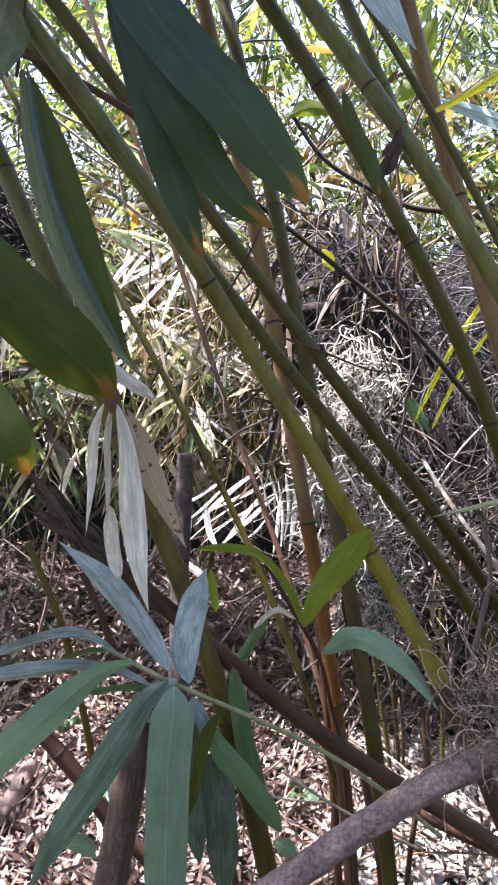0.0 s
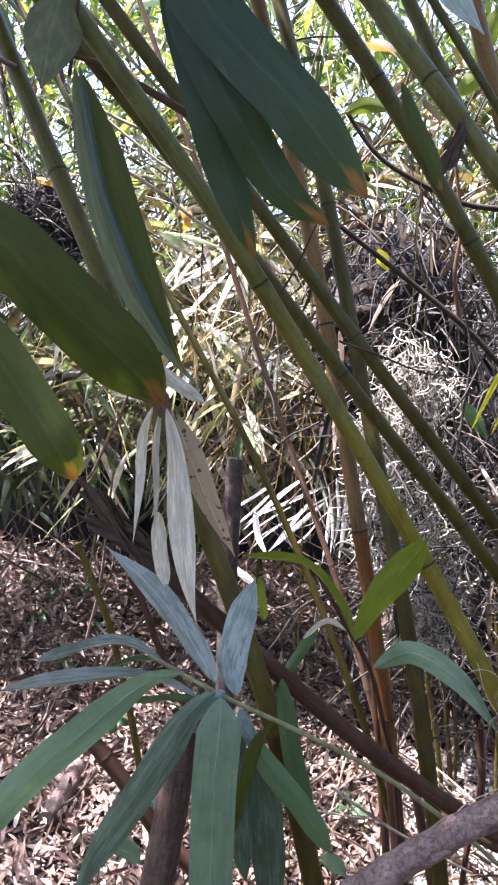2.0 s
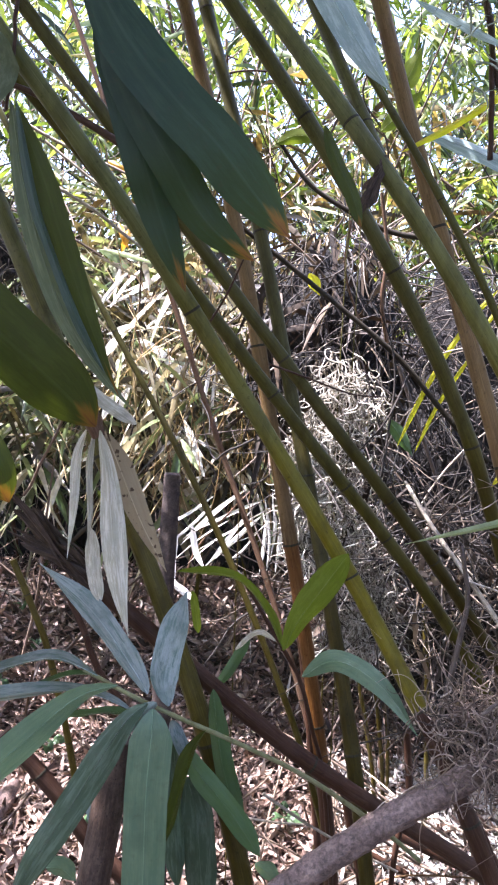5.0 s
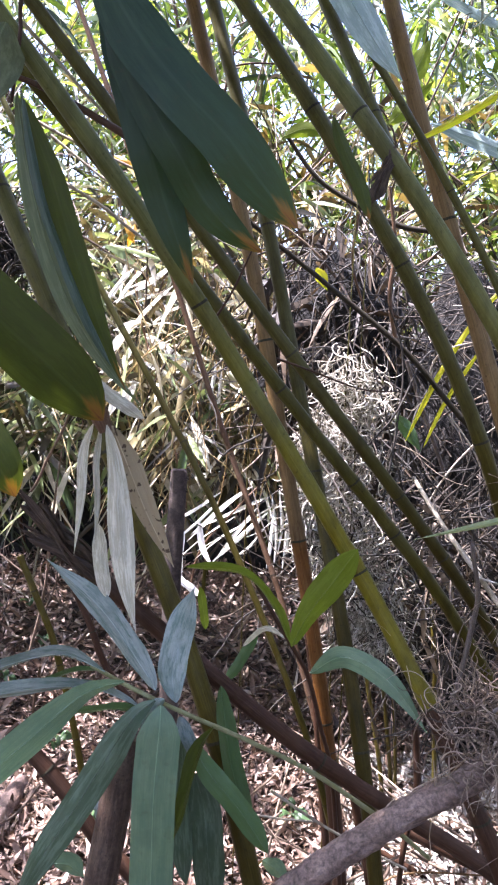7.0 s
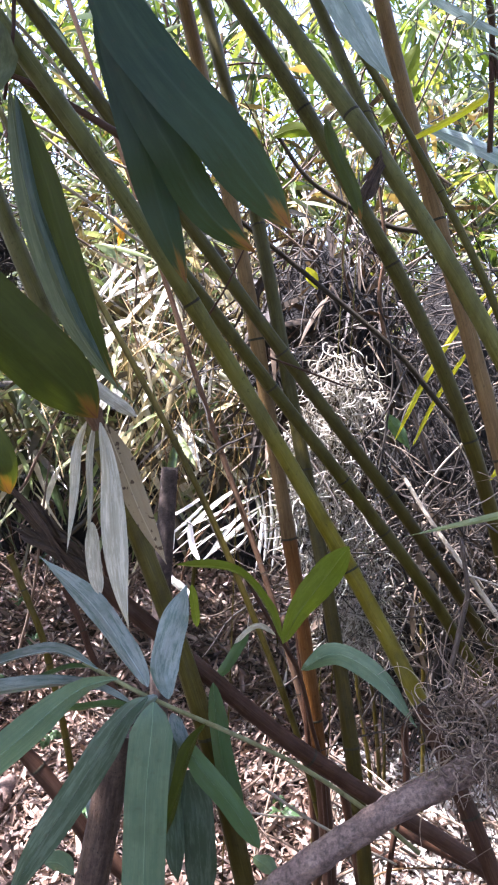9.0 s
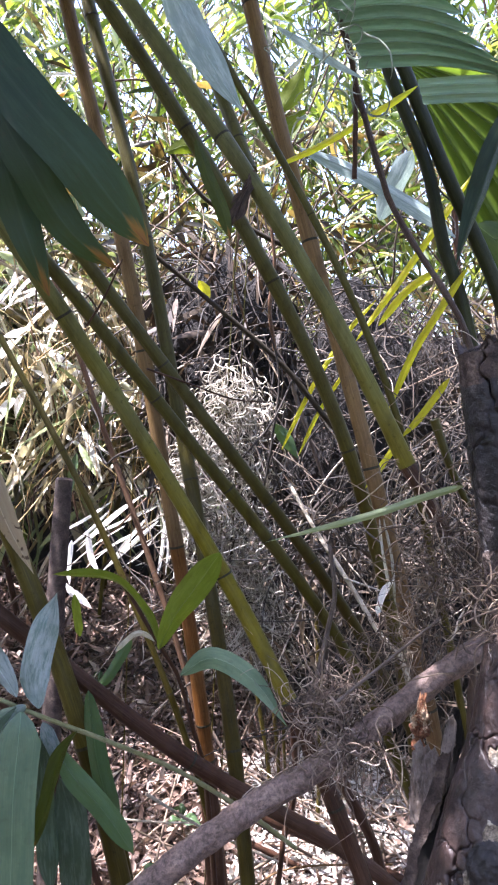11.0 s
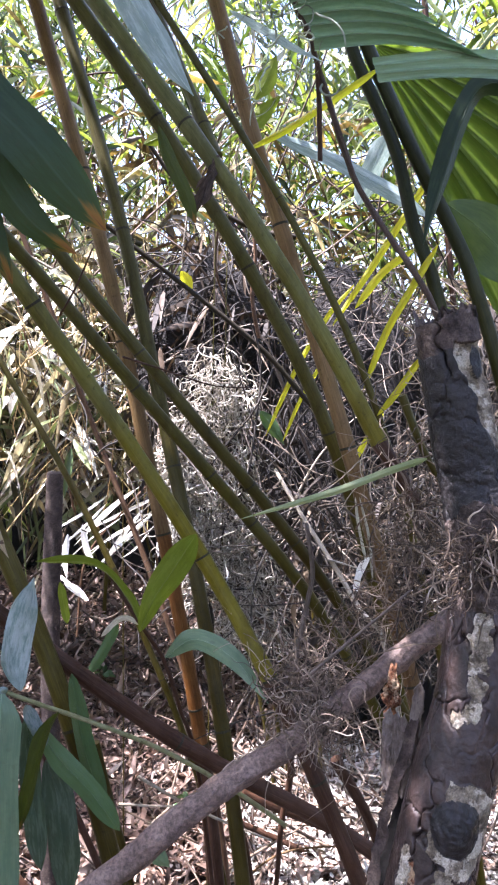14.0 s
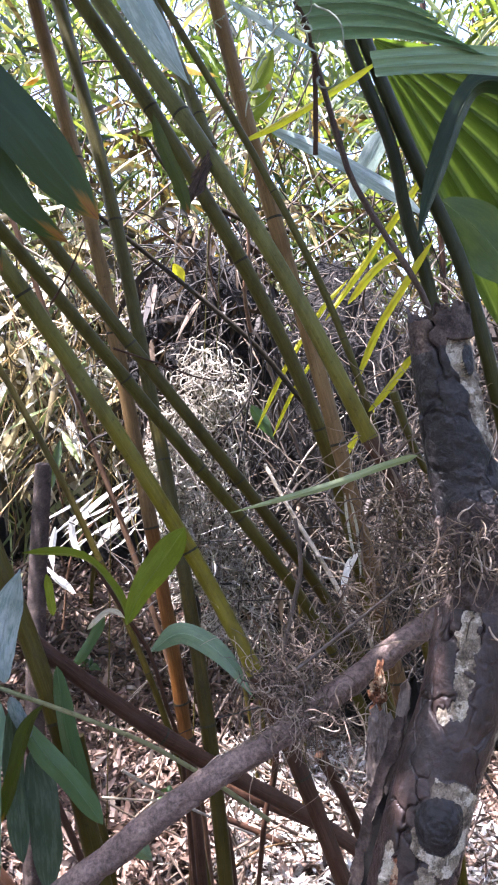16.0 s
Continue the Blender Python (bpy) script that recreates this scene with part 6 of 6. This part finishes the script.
bl = thing("strap_palm", (0.518, 1.350, 1.543), "sunlit yellow-green strap-shaped blades", "palm")
for pts, w in (
    ([(0.248, 1.160, 1.685), (0.315, 1.160, 1.722), (0.381, 1.160, 1.765), (0.455, 1.160, 1.817)], 0.015),
    ([(0.429, 1.350, 1.446), (0.492, 1.350, 1.543), (0.545, 1.350, 1.628), (0.621, 1.350, 1.753)], 0.017),
    ([(0.443, 1.150, 1.336), (0.475, 1.150, 1.423), (0.507, 1.150, 1.483), (0.551, 1.150, 1.560)], 0.016),
    ([(0.459, 1.120, 1.299), (0.484, 1.120, 1.329), (0.524, 1.120, 1.389)], 0.015),
    ([(0.326, 1.500, 1.229), (0.380, 1.500, 1.356), (0.445, 1.500, 1.471), (0.500, 1.500, 1.540)], 0.014),
    ([(0.454, 1.300, 1.190), (0.478, 1.300, 1.226), (0.516, 1.300, 1.292)], 0.016),
    ([(0.361, 1.500, 1.218), (0.399, 1.500, 1.311), (0.459, 1.500, 1.415)], 0.011),
    ([(0.469, 1.350, 1.477), (0.518, 1.350, 1.543), (0.573, 1.350, 1.585)], 0.02),
):
    leaf(bl, YELLOW_LEAF, pts, w * 0.78, "", "blade", fold=0.7, blunt=0.8, roll=10)
leaf(bl, SHEEN_LEAF, [(0.312, 1.372, 1.781), (0.407, 1.362, 1.746), (0.488, 1.352, 1.704), (0.549, 1.344, 1.671), (0.594, 1.337, 1.639)], 0.032, "pale blade with its gloss put into the colour", "blade", fold=0.2, roll=15)
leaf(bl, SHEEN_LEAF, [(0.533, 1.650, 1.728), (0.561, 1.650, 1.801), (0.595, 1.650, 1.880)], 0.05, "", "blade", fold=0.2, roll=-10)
gb = thing("grass_blade", (0.243, 0.900, 1.187), "single pale green grass blade", "grass")
leaf(gb, GRASS_LEAF, [(0.446, 0.840, 1.270), (0.404, 0.850, 1.253), (0.343, 0.860, 1.227), (0.235, 0.880, 1.190)], 0.009, "", "blade", fold=0.4, blunt=0.5, base=0.05)
pl2 = thing("hanging_leaf", (0.119, 0.620, 1.628), "pale bluish leaf hanging very near", "leaf")
rod("stalk", pl2, REDDISH, [(0.122, 1.200, 1.890), (0.087, 0.950, 1.851), (0.094, 0.840, 1.793), (0.101, 0.800, 1.751)], 0.002, 0.0015)
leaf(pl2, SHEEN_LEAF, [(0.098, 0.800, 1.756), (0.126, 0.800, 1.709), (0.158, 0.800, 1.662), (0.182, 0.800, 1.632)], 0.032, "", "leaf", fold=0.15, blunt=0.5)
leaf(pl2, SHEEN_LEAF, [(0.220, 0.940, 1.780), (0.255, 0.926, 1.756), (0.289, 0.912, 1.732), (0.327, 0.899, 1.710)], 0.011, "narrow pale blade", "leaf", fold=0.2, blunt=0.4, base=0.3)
wl = thing("small_leaf", (0.157, 1.700, 1.567), "small bright yellow-green leaf caught on a branch", "leaf")
leaf(wl, YELLOW_LEAF, [(0.144, 1.700, 1.580), (0.156, 1.700, 1.562), (0.170, 1.700, 1.532)], 0.03, "", "blade", blunt=0.3, base=0.4, fold=0.4)
for pts, w, mt, lab in (
    ([(0.060, 1.700, 1.853), (0.108, 1.700, 1.870), (0.169, 1.700, 1.856)], 0.034, LIME_LEAF, "lime-green leaf lit from behind"),
    ([(0.270, 1.600, 1.851), (0.310, 1.600, 1.890), (0.354, 1.600, 1.934)], 0.04, LIME_LEAF, "lime-green leaf lit from behind"),
    ([(0.297, 1.600, 1.922), (0.322, 1.600, 1.965), (0.341, 1.600, 2.013)], 0.045, LIME_LEAF, "lime-green leaf lit from behind"),
    ([(-0.316, 1.350, 0.400), (-0.287, 1.350, 0.400), (-0.256, 1.350, 0.376)], 0.05, LONG_LEAF, "rounded grey-green leaf in the litter"),
    ([(0.085, 1.450, 0.363), (0.111, 1.450, 0.346), (0.140, 1.450, 0.321)], 0.04, LONG_LEAF, "rounded grey-green leaf in the litter"),
):
    sm = thing("small_leaf", pts[0], lab, "leaf")
    leaf(sm, mt, pts, w, "", "blade", blunt=0.4, base=0.35)
    rod("stalk", sm, GREEN, [pts[0], (pts[0][0] - 0.03, pts[0][1] + 0.02, pts[0][2] - 0.06), (pts[0][0] - 0.05, pts[0][1] + 0.05, pts[0][2] - 0.2), (pts[0][0] - 0.05, pts[0][1] + 0.05, -0.01)], 0.001, 0.0018)
sl = thing("small_leaf", (0.337, 1.600, 1.268), "small pale green pointed leaf", "leaf")
leaf(sl, MID_LEAF, [(0.321, 1.600, 1.273), (0.347, 1.600, 1.242), (0.377, 1.600, 1.199)], 0.03, "", "blade", blunt=0.4, base=0.3)

# ---------------------------------------------------------------- bleached leaves, sheaths, fine stalks
BLEACHED = leaf_mat("leaf_bleached_white", (0.74, 0.73, 0.68), (0.8, 0.79, 0.76), 1.4, 0.45, 0.2, 0.35, 0.6, tint=(1.1, 1.08, 1.0))
tr = random.Random(77)


def twin_leaf(parent, pts, width, roll):
    for k in range(2):
        off = Vector((tr.uniform(-0.05, 0.05), tr.uniform(-0.05, 0.05), tr.uniform(-0.04, 0.04))) * (k > 0)
        end = Vector((tr.uniform(-0.05, 0.05), 0, tr.uniform(-0.06, 0.03))) * (k > 0)
        leaf(parent, BLEACHED, [Vector(q) + off + end * (i / 2) for i, q in enumerate(pts)], width * tr.uniform(0.45, 0.65), roll=roll + tr.uniform(-25, 25), blunt=0.45, fold=0.35)


spray = thing("bleached_leaf_spray", (-0.081, 2.300, 0.851), "spray of bleached white dead leaves in the sun", "dead leaves")
rod("twig", spray, REDDISH, [(0.037, 2.350, 0.993), (-0.048, 2.300, 0.907), (-0.166, 2.280, 0.750), (-0.191, 2.250, 0.509)], 0.003, 0.004)
twin_leaf(spray, [(-0.006, 2.300, 0.978), (-0.091, 2.280, 0.909), (-0.200, 2.260, 0.800)], 0.034, roll=30)
twin_leaf(spray, [(0.049, 2.320, 0.944), (-0.047, 2.300, 0.898), (-0.167, 2.270, 0.844)], 0.03, roll=50)
twin_leaf(spray, [(0.017, 2.250, 0.921), (-0.048, 2.220, 0.836), (-0.112, 2.200, 0.750)], 0.026, roll=20)
twin_leaf(spray, [(0.069, 2.300, 0.904), (0.064, 2.280, 0.808), (0.051, 2.260, 0.713)], 0.03, roll=-20)
twin_leaf(spray, [(-0.188, 2.100, 0.876), (-0.194, 2.080, 0.806), (-0.182, 2.050, 0.758)], 0.042, roll=10)
twin_leaf(spray, [(-0.226, 2.100, 0.765), (-0.190, 2.080, 0.748), (-0.144, 2.050, 0.718)], 0.04, roll=60)
twin_leaf(spray, [(-0.006, 2.200, 0.887), (-0.081, 2.200, 0.839), (-0.173, 2.200, 0.755)], 0.02, roll=35)
twin_leaf(spray, [(0.083, 2.350, 0.968), (0.097, 2.330, 0.853), (0.084, 2.300, 0.749)], 0.02, roll=15)
twin_leaf(spray, [(-0.107, 2.350, 0.921), (-0.175, 2.330, 0.848), (-0.260, 2.300, 0.777)], 0.022, roll=-30)
twin_leaf(spray, [(0.045, 2.250, 0.860), (-0.003, 2.220, 0.803), (-0.053, 2.200, 0.771)], 0.02, roll=60)
mid = thing("bleached_leaf_spray", (-0.330, 2.500, 1.470), "spray of pale sunlit dead bamboo leaves", "dead leaves")
rod("twig", mid, REDDISH, [(-0.452, 2.600, 1.665), (-0.418, 2.550, 1.488), (-0.325, 2.500, 1.242), (-0.230, 2.450, 0.866)], 0.003, 0.004)
twin_leaf(mid, [(-0.407, 2.550, 1.450), (-0.309, 2.500, 1.396), (-0.187, 2.500, 1.302)], 0.05, roll=30)
twin_leaf(mid, [(-0.314, 2.600, 1.688), (-0.388, 2.580, 1.636), (-0.488, 2.550, 1.591)], 0.035, roll=40)
twin_leaf(mid, [(-0.291, 2.600, 1.593), (-0.367, 2.580, 1.579), (-0.439, 2.550, 1.555)], 0.04, roll=60)
twin_leaf(mid, [(-0.407, 2.500, 1.486), (-0.455, 2.500, 1.466), (-0.503, 2.500, 1.454)], 0.05, roll=20)
twin_leaf(mid, [(-0.405, 2.500, 1.354), (-0.336, 2.500, 1.328), (-0.248, 2.500, 1.265)], 0.025, roll=50)
twin_leaf(mid, [(-0.150, 2.550, 1.364), (-0.161, 2.500, 1.268), (-0.168, 2.500, 1.172)], 0.022, roll=10)
twin_leaf(mid, [(-0.422, 2.500, 1.277), (-0.441, 2.500, 1.238), (-0.450, 2.500, 1.179)], 0.05, roll=10)
twin_leaf(mid, [(-0.412, 2.600, 1.685), (-0.466, 2.580, 1.623), (-0.507, 2.550, 1.543)], 0.03, roll=-20)
twin_leaf(mid, [(-0.267, 2.600, 1.438), (-0.364, 2.580, 1.453), (-0.466, 2.550, 1.429)], 0.03, roll=70)
twin_leaf(mid, [(-0.311, 2.550, 1.142), (-0.244, 2.500, 1.110), (-0.184, 2.500, 1.074)], 0.03, roll=40)

sheath = thing("culm_sheath", (0.200, 1.050, 1.621), "dark brown papery sheath at a bamboo node", "sheath")
for q, (end, wide, roll) in enumerate((((0.178, 1.030, 1.560), 0.013, 30), ((0.190, 1.030, 1.578), 0.015, -25), ((0.200, 1.035, 1.592), 0.012, 10), ((0.183, 1.036, 1.600), 0.01, 60))):
    leaf(sheath, HUSK, [(0.214, 1.050, 1.640 + 0.003 * q), (0.203, 1.040, 1.622), end], wide, "", "sheath_strip", roll=roll, fold=0.6, blunt=0.7, wave=0.4, base=0.15)
leaf(sheath, OLIVE_LEAF, [(0.133, 1.040, 1.680), (0.150, 1.030, 1.634), (0.170, 1.020, 1.592), (0.183, 1.020, 1.553)], 0.019, "dark green leaf hanging by the sheath", "leaf", roll=10, fold=0.3)

def stalk(pts, r0, mat, label):
    t = thing("dry_stalk", pts[-1], label, "stalk", "dry stalks")
    rod("shaft", t, mat, pts, r0, r0 * 0.7, "", 6, 20, 0.1, 50)


stalk([(-0.471, 1.600, 1.857), (-0.389, 1.600, 1.815), (-0.313, 1.600, 1.784), (-0.237, 1.600, 1.752)], 0.004, STRAW_STALK, "pale dry stalk caught among the culms")
stalk([(-0.447, 1.700, 1.844), (-0.371, 1.700, 1.787), (-0.321, 1.700, 1.752), (-0.233, 1.700, 1.707)], 0.0035, STRAW_STALK, "pale dry stalk caught among the culms")
stalk([(-0.434, 1.700, 1.755), (-0.333, 1.700, 1.698), (-0.244, 1.700, 1.634), (-0.142, 1.700, 1.577)], 0.0045, STRAW_STALK, "pale dry stalk caught among the culms")
stalk([(-0.357, 1.300, 1.898), (-0.302, 1.300, 1.843), (-0.246, 1.300, 1.784), (-0.176, 1.300, 1.720)], 0.0035, STRAW_STALK, "thin grey stalk leaning beside a culm")
stalk([(0.074, 1.150, 1.380), (0.134, 1.200, 1.361), (0.214, 1.300, 1.335), (0.295, 1.400, 1.329)], 0.0018, DARK_BROWN, "thin dark twig crossing the culms")
stalk([(-0.009, 1.100, 1.435), (0.013, 1.100, 1.473), (0.038, 1.100, 1.530)], 0.0018, DARK_BROWN, "thin dark twig beside a culm")
stalk([(-0.057, 1.550, 1.880), (-0.043, 1.550, 1.932), (-0.039, 1.550, 1.968)], 0.003, DARK_BROWN, "stub of a dark twig on a culm")
stalk([(-0.055, 1.560, 1.936), (-0.000, 1.560, 1.945), (0.076, 1.600, 1.959)], 0.0022, DARK_BROWN, "thin dark twig on a culm")
stalk([(0.311, 0.980, 0.923), (0.329, 1.000, 0.983), (0.346, 1.020, 1.053), (0.352, 1.030, 1.086), (0.344, 1.050, 1.149)], 0.0042, GREY_TWIG, "grey knotted twig rising from the root tangle")
stalk([(0.319, 0.830, 1.024), (0.380, 0.850, 1.065), (0.444, 0.870, 1.109)], 0.0022, GREY_TWIG, "thin twig leaning from the root tangle to the trunk")
stalk([(0.094, 1.200, 0.679), (0.171, 1.200, 0.630), (0.246, 1.200, 0.591), (0.322, 1.200, 0.557)], 0.0028, STRAW_STALK, "pale thin stalk low in the clump")
stalk([(0.044, 1.350, 0.532), (0.119, 1.350, 0.526), (0.182, 1.350, 0.525)], 0.0025, STRAW_STALK, "pale thin stalk low in the clump")
stalk([(0.324, 1.700, 1.434), (0.306, 1.700, 1.530), (0.312, 1.700, 1.627), (0.292, 1.700, 1.756)], 0.005, REDDISH, "thin brown dead stem in the brush")
stalk([(0.369, 1.800, 1.386), (0.432, 1.800, 1.229), (0.496, 1.800, 1.069), (0.549, 1.800, 0.891)], 0.0055, GREY_TWIG, "grey dead stem in the brush")
stalk([(0.229, 1.700, 1.696), (0.223, 1.700, 1.588), (0.260, 1.700, 1.480)], 0.0035, REDDISH, "thin brown dead stem in the brush")

stalk([(0.426, 1.000, 1.279), (0.450, 0.980, 1.238), (0.479, 0.960, 1.186)], 0.0118, DARK_BROWN, "blackened dead end of a culm")
stalk([(0.446, 0.950, 1.336), (0.471, 0.950, 1.279), (0.499, 0.950, 1.228)], 0.006, DARK_GREEN, "short green stub beside the trunk")

for k, (x, y) in enumerate(((-1.53, 3.68), (-1.32, 3.44), (-1.25, 3.13), (-1.18, 3.55), (-0.97, 2.71), (-0.40, 1.92), (0.16, 2.0), (-0.95, 3.1), (-0.2, 2.9), (-0.62, 2.3))):
    sd = thing("seedling", (x, y, 0.0), "small green seedling growing through the litter", "seedling", "seedlings")
    rod("stem", sd, GREEN, [(x, y, 0.09), (x + 0.005, y, 0.05), (x, y, -0.01)], 0.0012, 0.0015)
    for q in range(3):
        g = q * 2.1 + k
        leaf(sd, MID_LEAF, [(x, y, 0.09), (x + 0.03 * math.cos(g), y + 0.03 * math.sin(g), 0.1), (x + 0.06 * math.cos(g), y + 0.06 * math.sin(g), 0.085)], 0.04, roll=70, blunt=0.4)

husk2 = thing("pale_husk", (0.422, 1.020, 1.088), "small curled pale husk at the foot of a dead culm", "husk")
leaf(husk2, BLEACHED, [(0.432, 1.020, 1.108), (0.422, 1.020, 1.088), (0.413, 1.020, 1.056)], 0.016, "", "strip", roll=30, fold=0.6)
leaf(husk2, PALE_LEAF, [(0.416, 1.060, 1.185), (0.423, 1.050, 1.137), (0.430, 1.030, 1.093)], 0.006, "", "strip", roll=30, fold=0.6)
leaf(husk2, PALE_LEAF, [(0.422, 1.060, 1.185), (0.436, 1.050, 1.129), (0.439, 1.030, 1.069)], 0.005, "", "strip", roll=10, fold=0.6)
for q, (px, pr) in enumerate(((0.7, 0.007), (0.84, 0.009), (0.9, 0.006))):
    k = int(px * 200)
    at = LOG_PATH[k]
    p2 = np.array([at + np.array((0, -0.0125, 0.004)) + np.array((0, -0.004, 0.002)) * i for i in np.linspace(-1, 1, 7)])
    v, f, uv = tube(p2, pr * np.array([1.5, 1.4, 1.25, 1.1, 0.9, 0.6, 0.2]), 14, True, 0.35, 120)
    linked("knot", v, f, LOG_BARK, log, "small worn knot", True, uv)

stalk([(0.307, 1.750, 0.291), (0.497, 1.750, 0.207), (0.736, 1.750, 0.095), (0.951, 1.750, -0.013)], 0.014, DARK_BROWN, "dark rotten stick lying over sunlit litter")
stalk([(0.287, 1.850, 0.152), (0.521, 1.850, 0.038), (0.777, 1.850, -0.097)], 0.009, DARK_BROWN, "dark rotten stick lying over sunlit litter")
stalk([(0.315, 1.600, 0.184), (0.418, 1.600, 0.242), (0.656, 1.600, 0.250)], 0.003, TAN, "thin pale vine over the litter")
stalk([(0.491, 1.500, 0.526), (0.558, 1.500, 0.410), (0.600, 1.500, 0.304), (0.635, 1.500, 0.141)], 0.014, DARK_BROWN, "dark dead stem behind the fallen branch")
stalk([(0.384, 1.500, 0.641), (0.396, 1.500, 0.506), (0.378, 1.500, 0.378), (0.370, 1.500, 0.222)], 0.008, DARK_BROWN, "dark crooked stem behind the fallen branch")

# ---------------------------------------------------------------- golden leaves caught in the thicket, things on the litter
GOLD_LEAF = leaf_mat("leaf_withered_golden", (0.42, 0.26, 0.04), (0.3, 0.15, 0.03), 2.4, 0.5, 0.3, 0.5, 0.6, tint=(1.3, 1.1, 0.5))
for pts in (
    [(-0.371, 2.085, 1.747), (-0.351, 2.062, 1.706), (-0.340, 2.079, 1.673)],
    [(-0.354, 2.137, 1.740), (-0.358, 2.111, 1.702), (-0.372, 2.126, 1.671)],
    [(-0.763, 2.044, 1.804), (-0.724, 2.027, 1.789), (-0.702, 2.049, 1.784)],
    [(-0.808, 2.107, 1.931), (-0.764, 2.088, 1.900), (-0.737, 2.109, 1.880)],
    [(-0.280, 2.102, 2.083), (-0.250, 2.080, 2.090), (-0.229, 2.101, 2.112)],
    [(-0.435, 2.206, 1.942), (-0.397, 2.188, 1.923), (-0.369, 2.210, 1.915)],
):
    gl = thing("golden_leaf", pts[0], "golden-yellow withered leaf caught in the thicket", "leaf", "golden leaves")
    leaf(gl, GOLD_LEAF, pts, 0.02, "", "blade", fold=0.4, blunt=0.5, wave=0.3, roll=15)
    rod("stalk", gl, GREY_TWIG, [pts[0], (pts[0][0] + 0.03, pts[0][1] + 0.05, pts[0][2] + 0.05), (pts[0][0] + 0.05, pts[0][1] + 0.15, pts[0][2] + 0.2)], 0.001, 0.0015)
vine = thing("fallen_vine", (-1.044, 3.421, 0.09), "pale thin vine arching over the litter", "vine")
rod("stem", vine, STRAW_STALK, [(-1.997, 3.953, 0.09), (-1.709, 3.94, 0.09), (-1.409, 3.795, 0.09), (-1.161, 3.565, 0.09), (-1.044, 3.421, 0.09)], 0.006, 0.004, "", 8, 40, 0.2, 30)
chunk = thing("rotten_log_piece", (-0.666, 1.943, 0.06), "short pale rotten log piece lying in the litter", "log")
rod("wood", chunk, LOG_BARK, [(-0.67, 2.101, 0.06), (-0.666, 1.943, 0.06), (-0.671, 1.856, 0.06)], 0.028, 0.022, "", 20, 40, 0.3, 22)
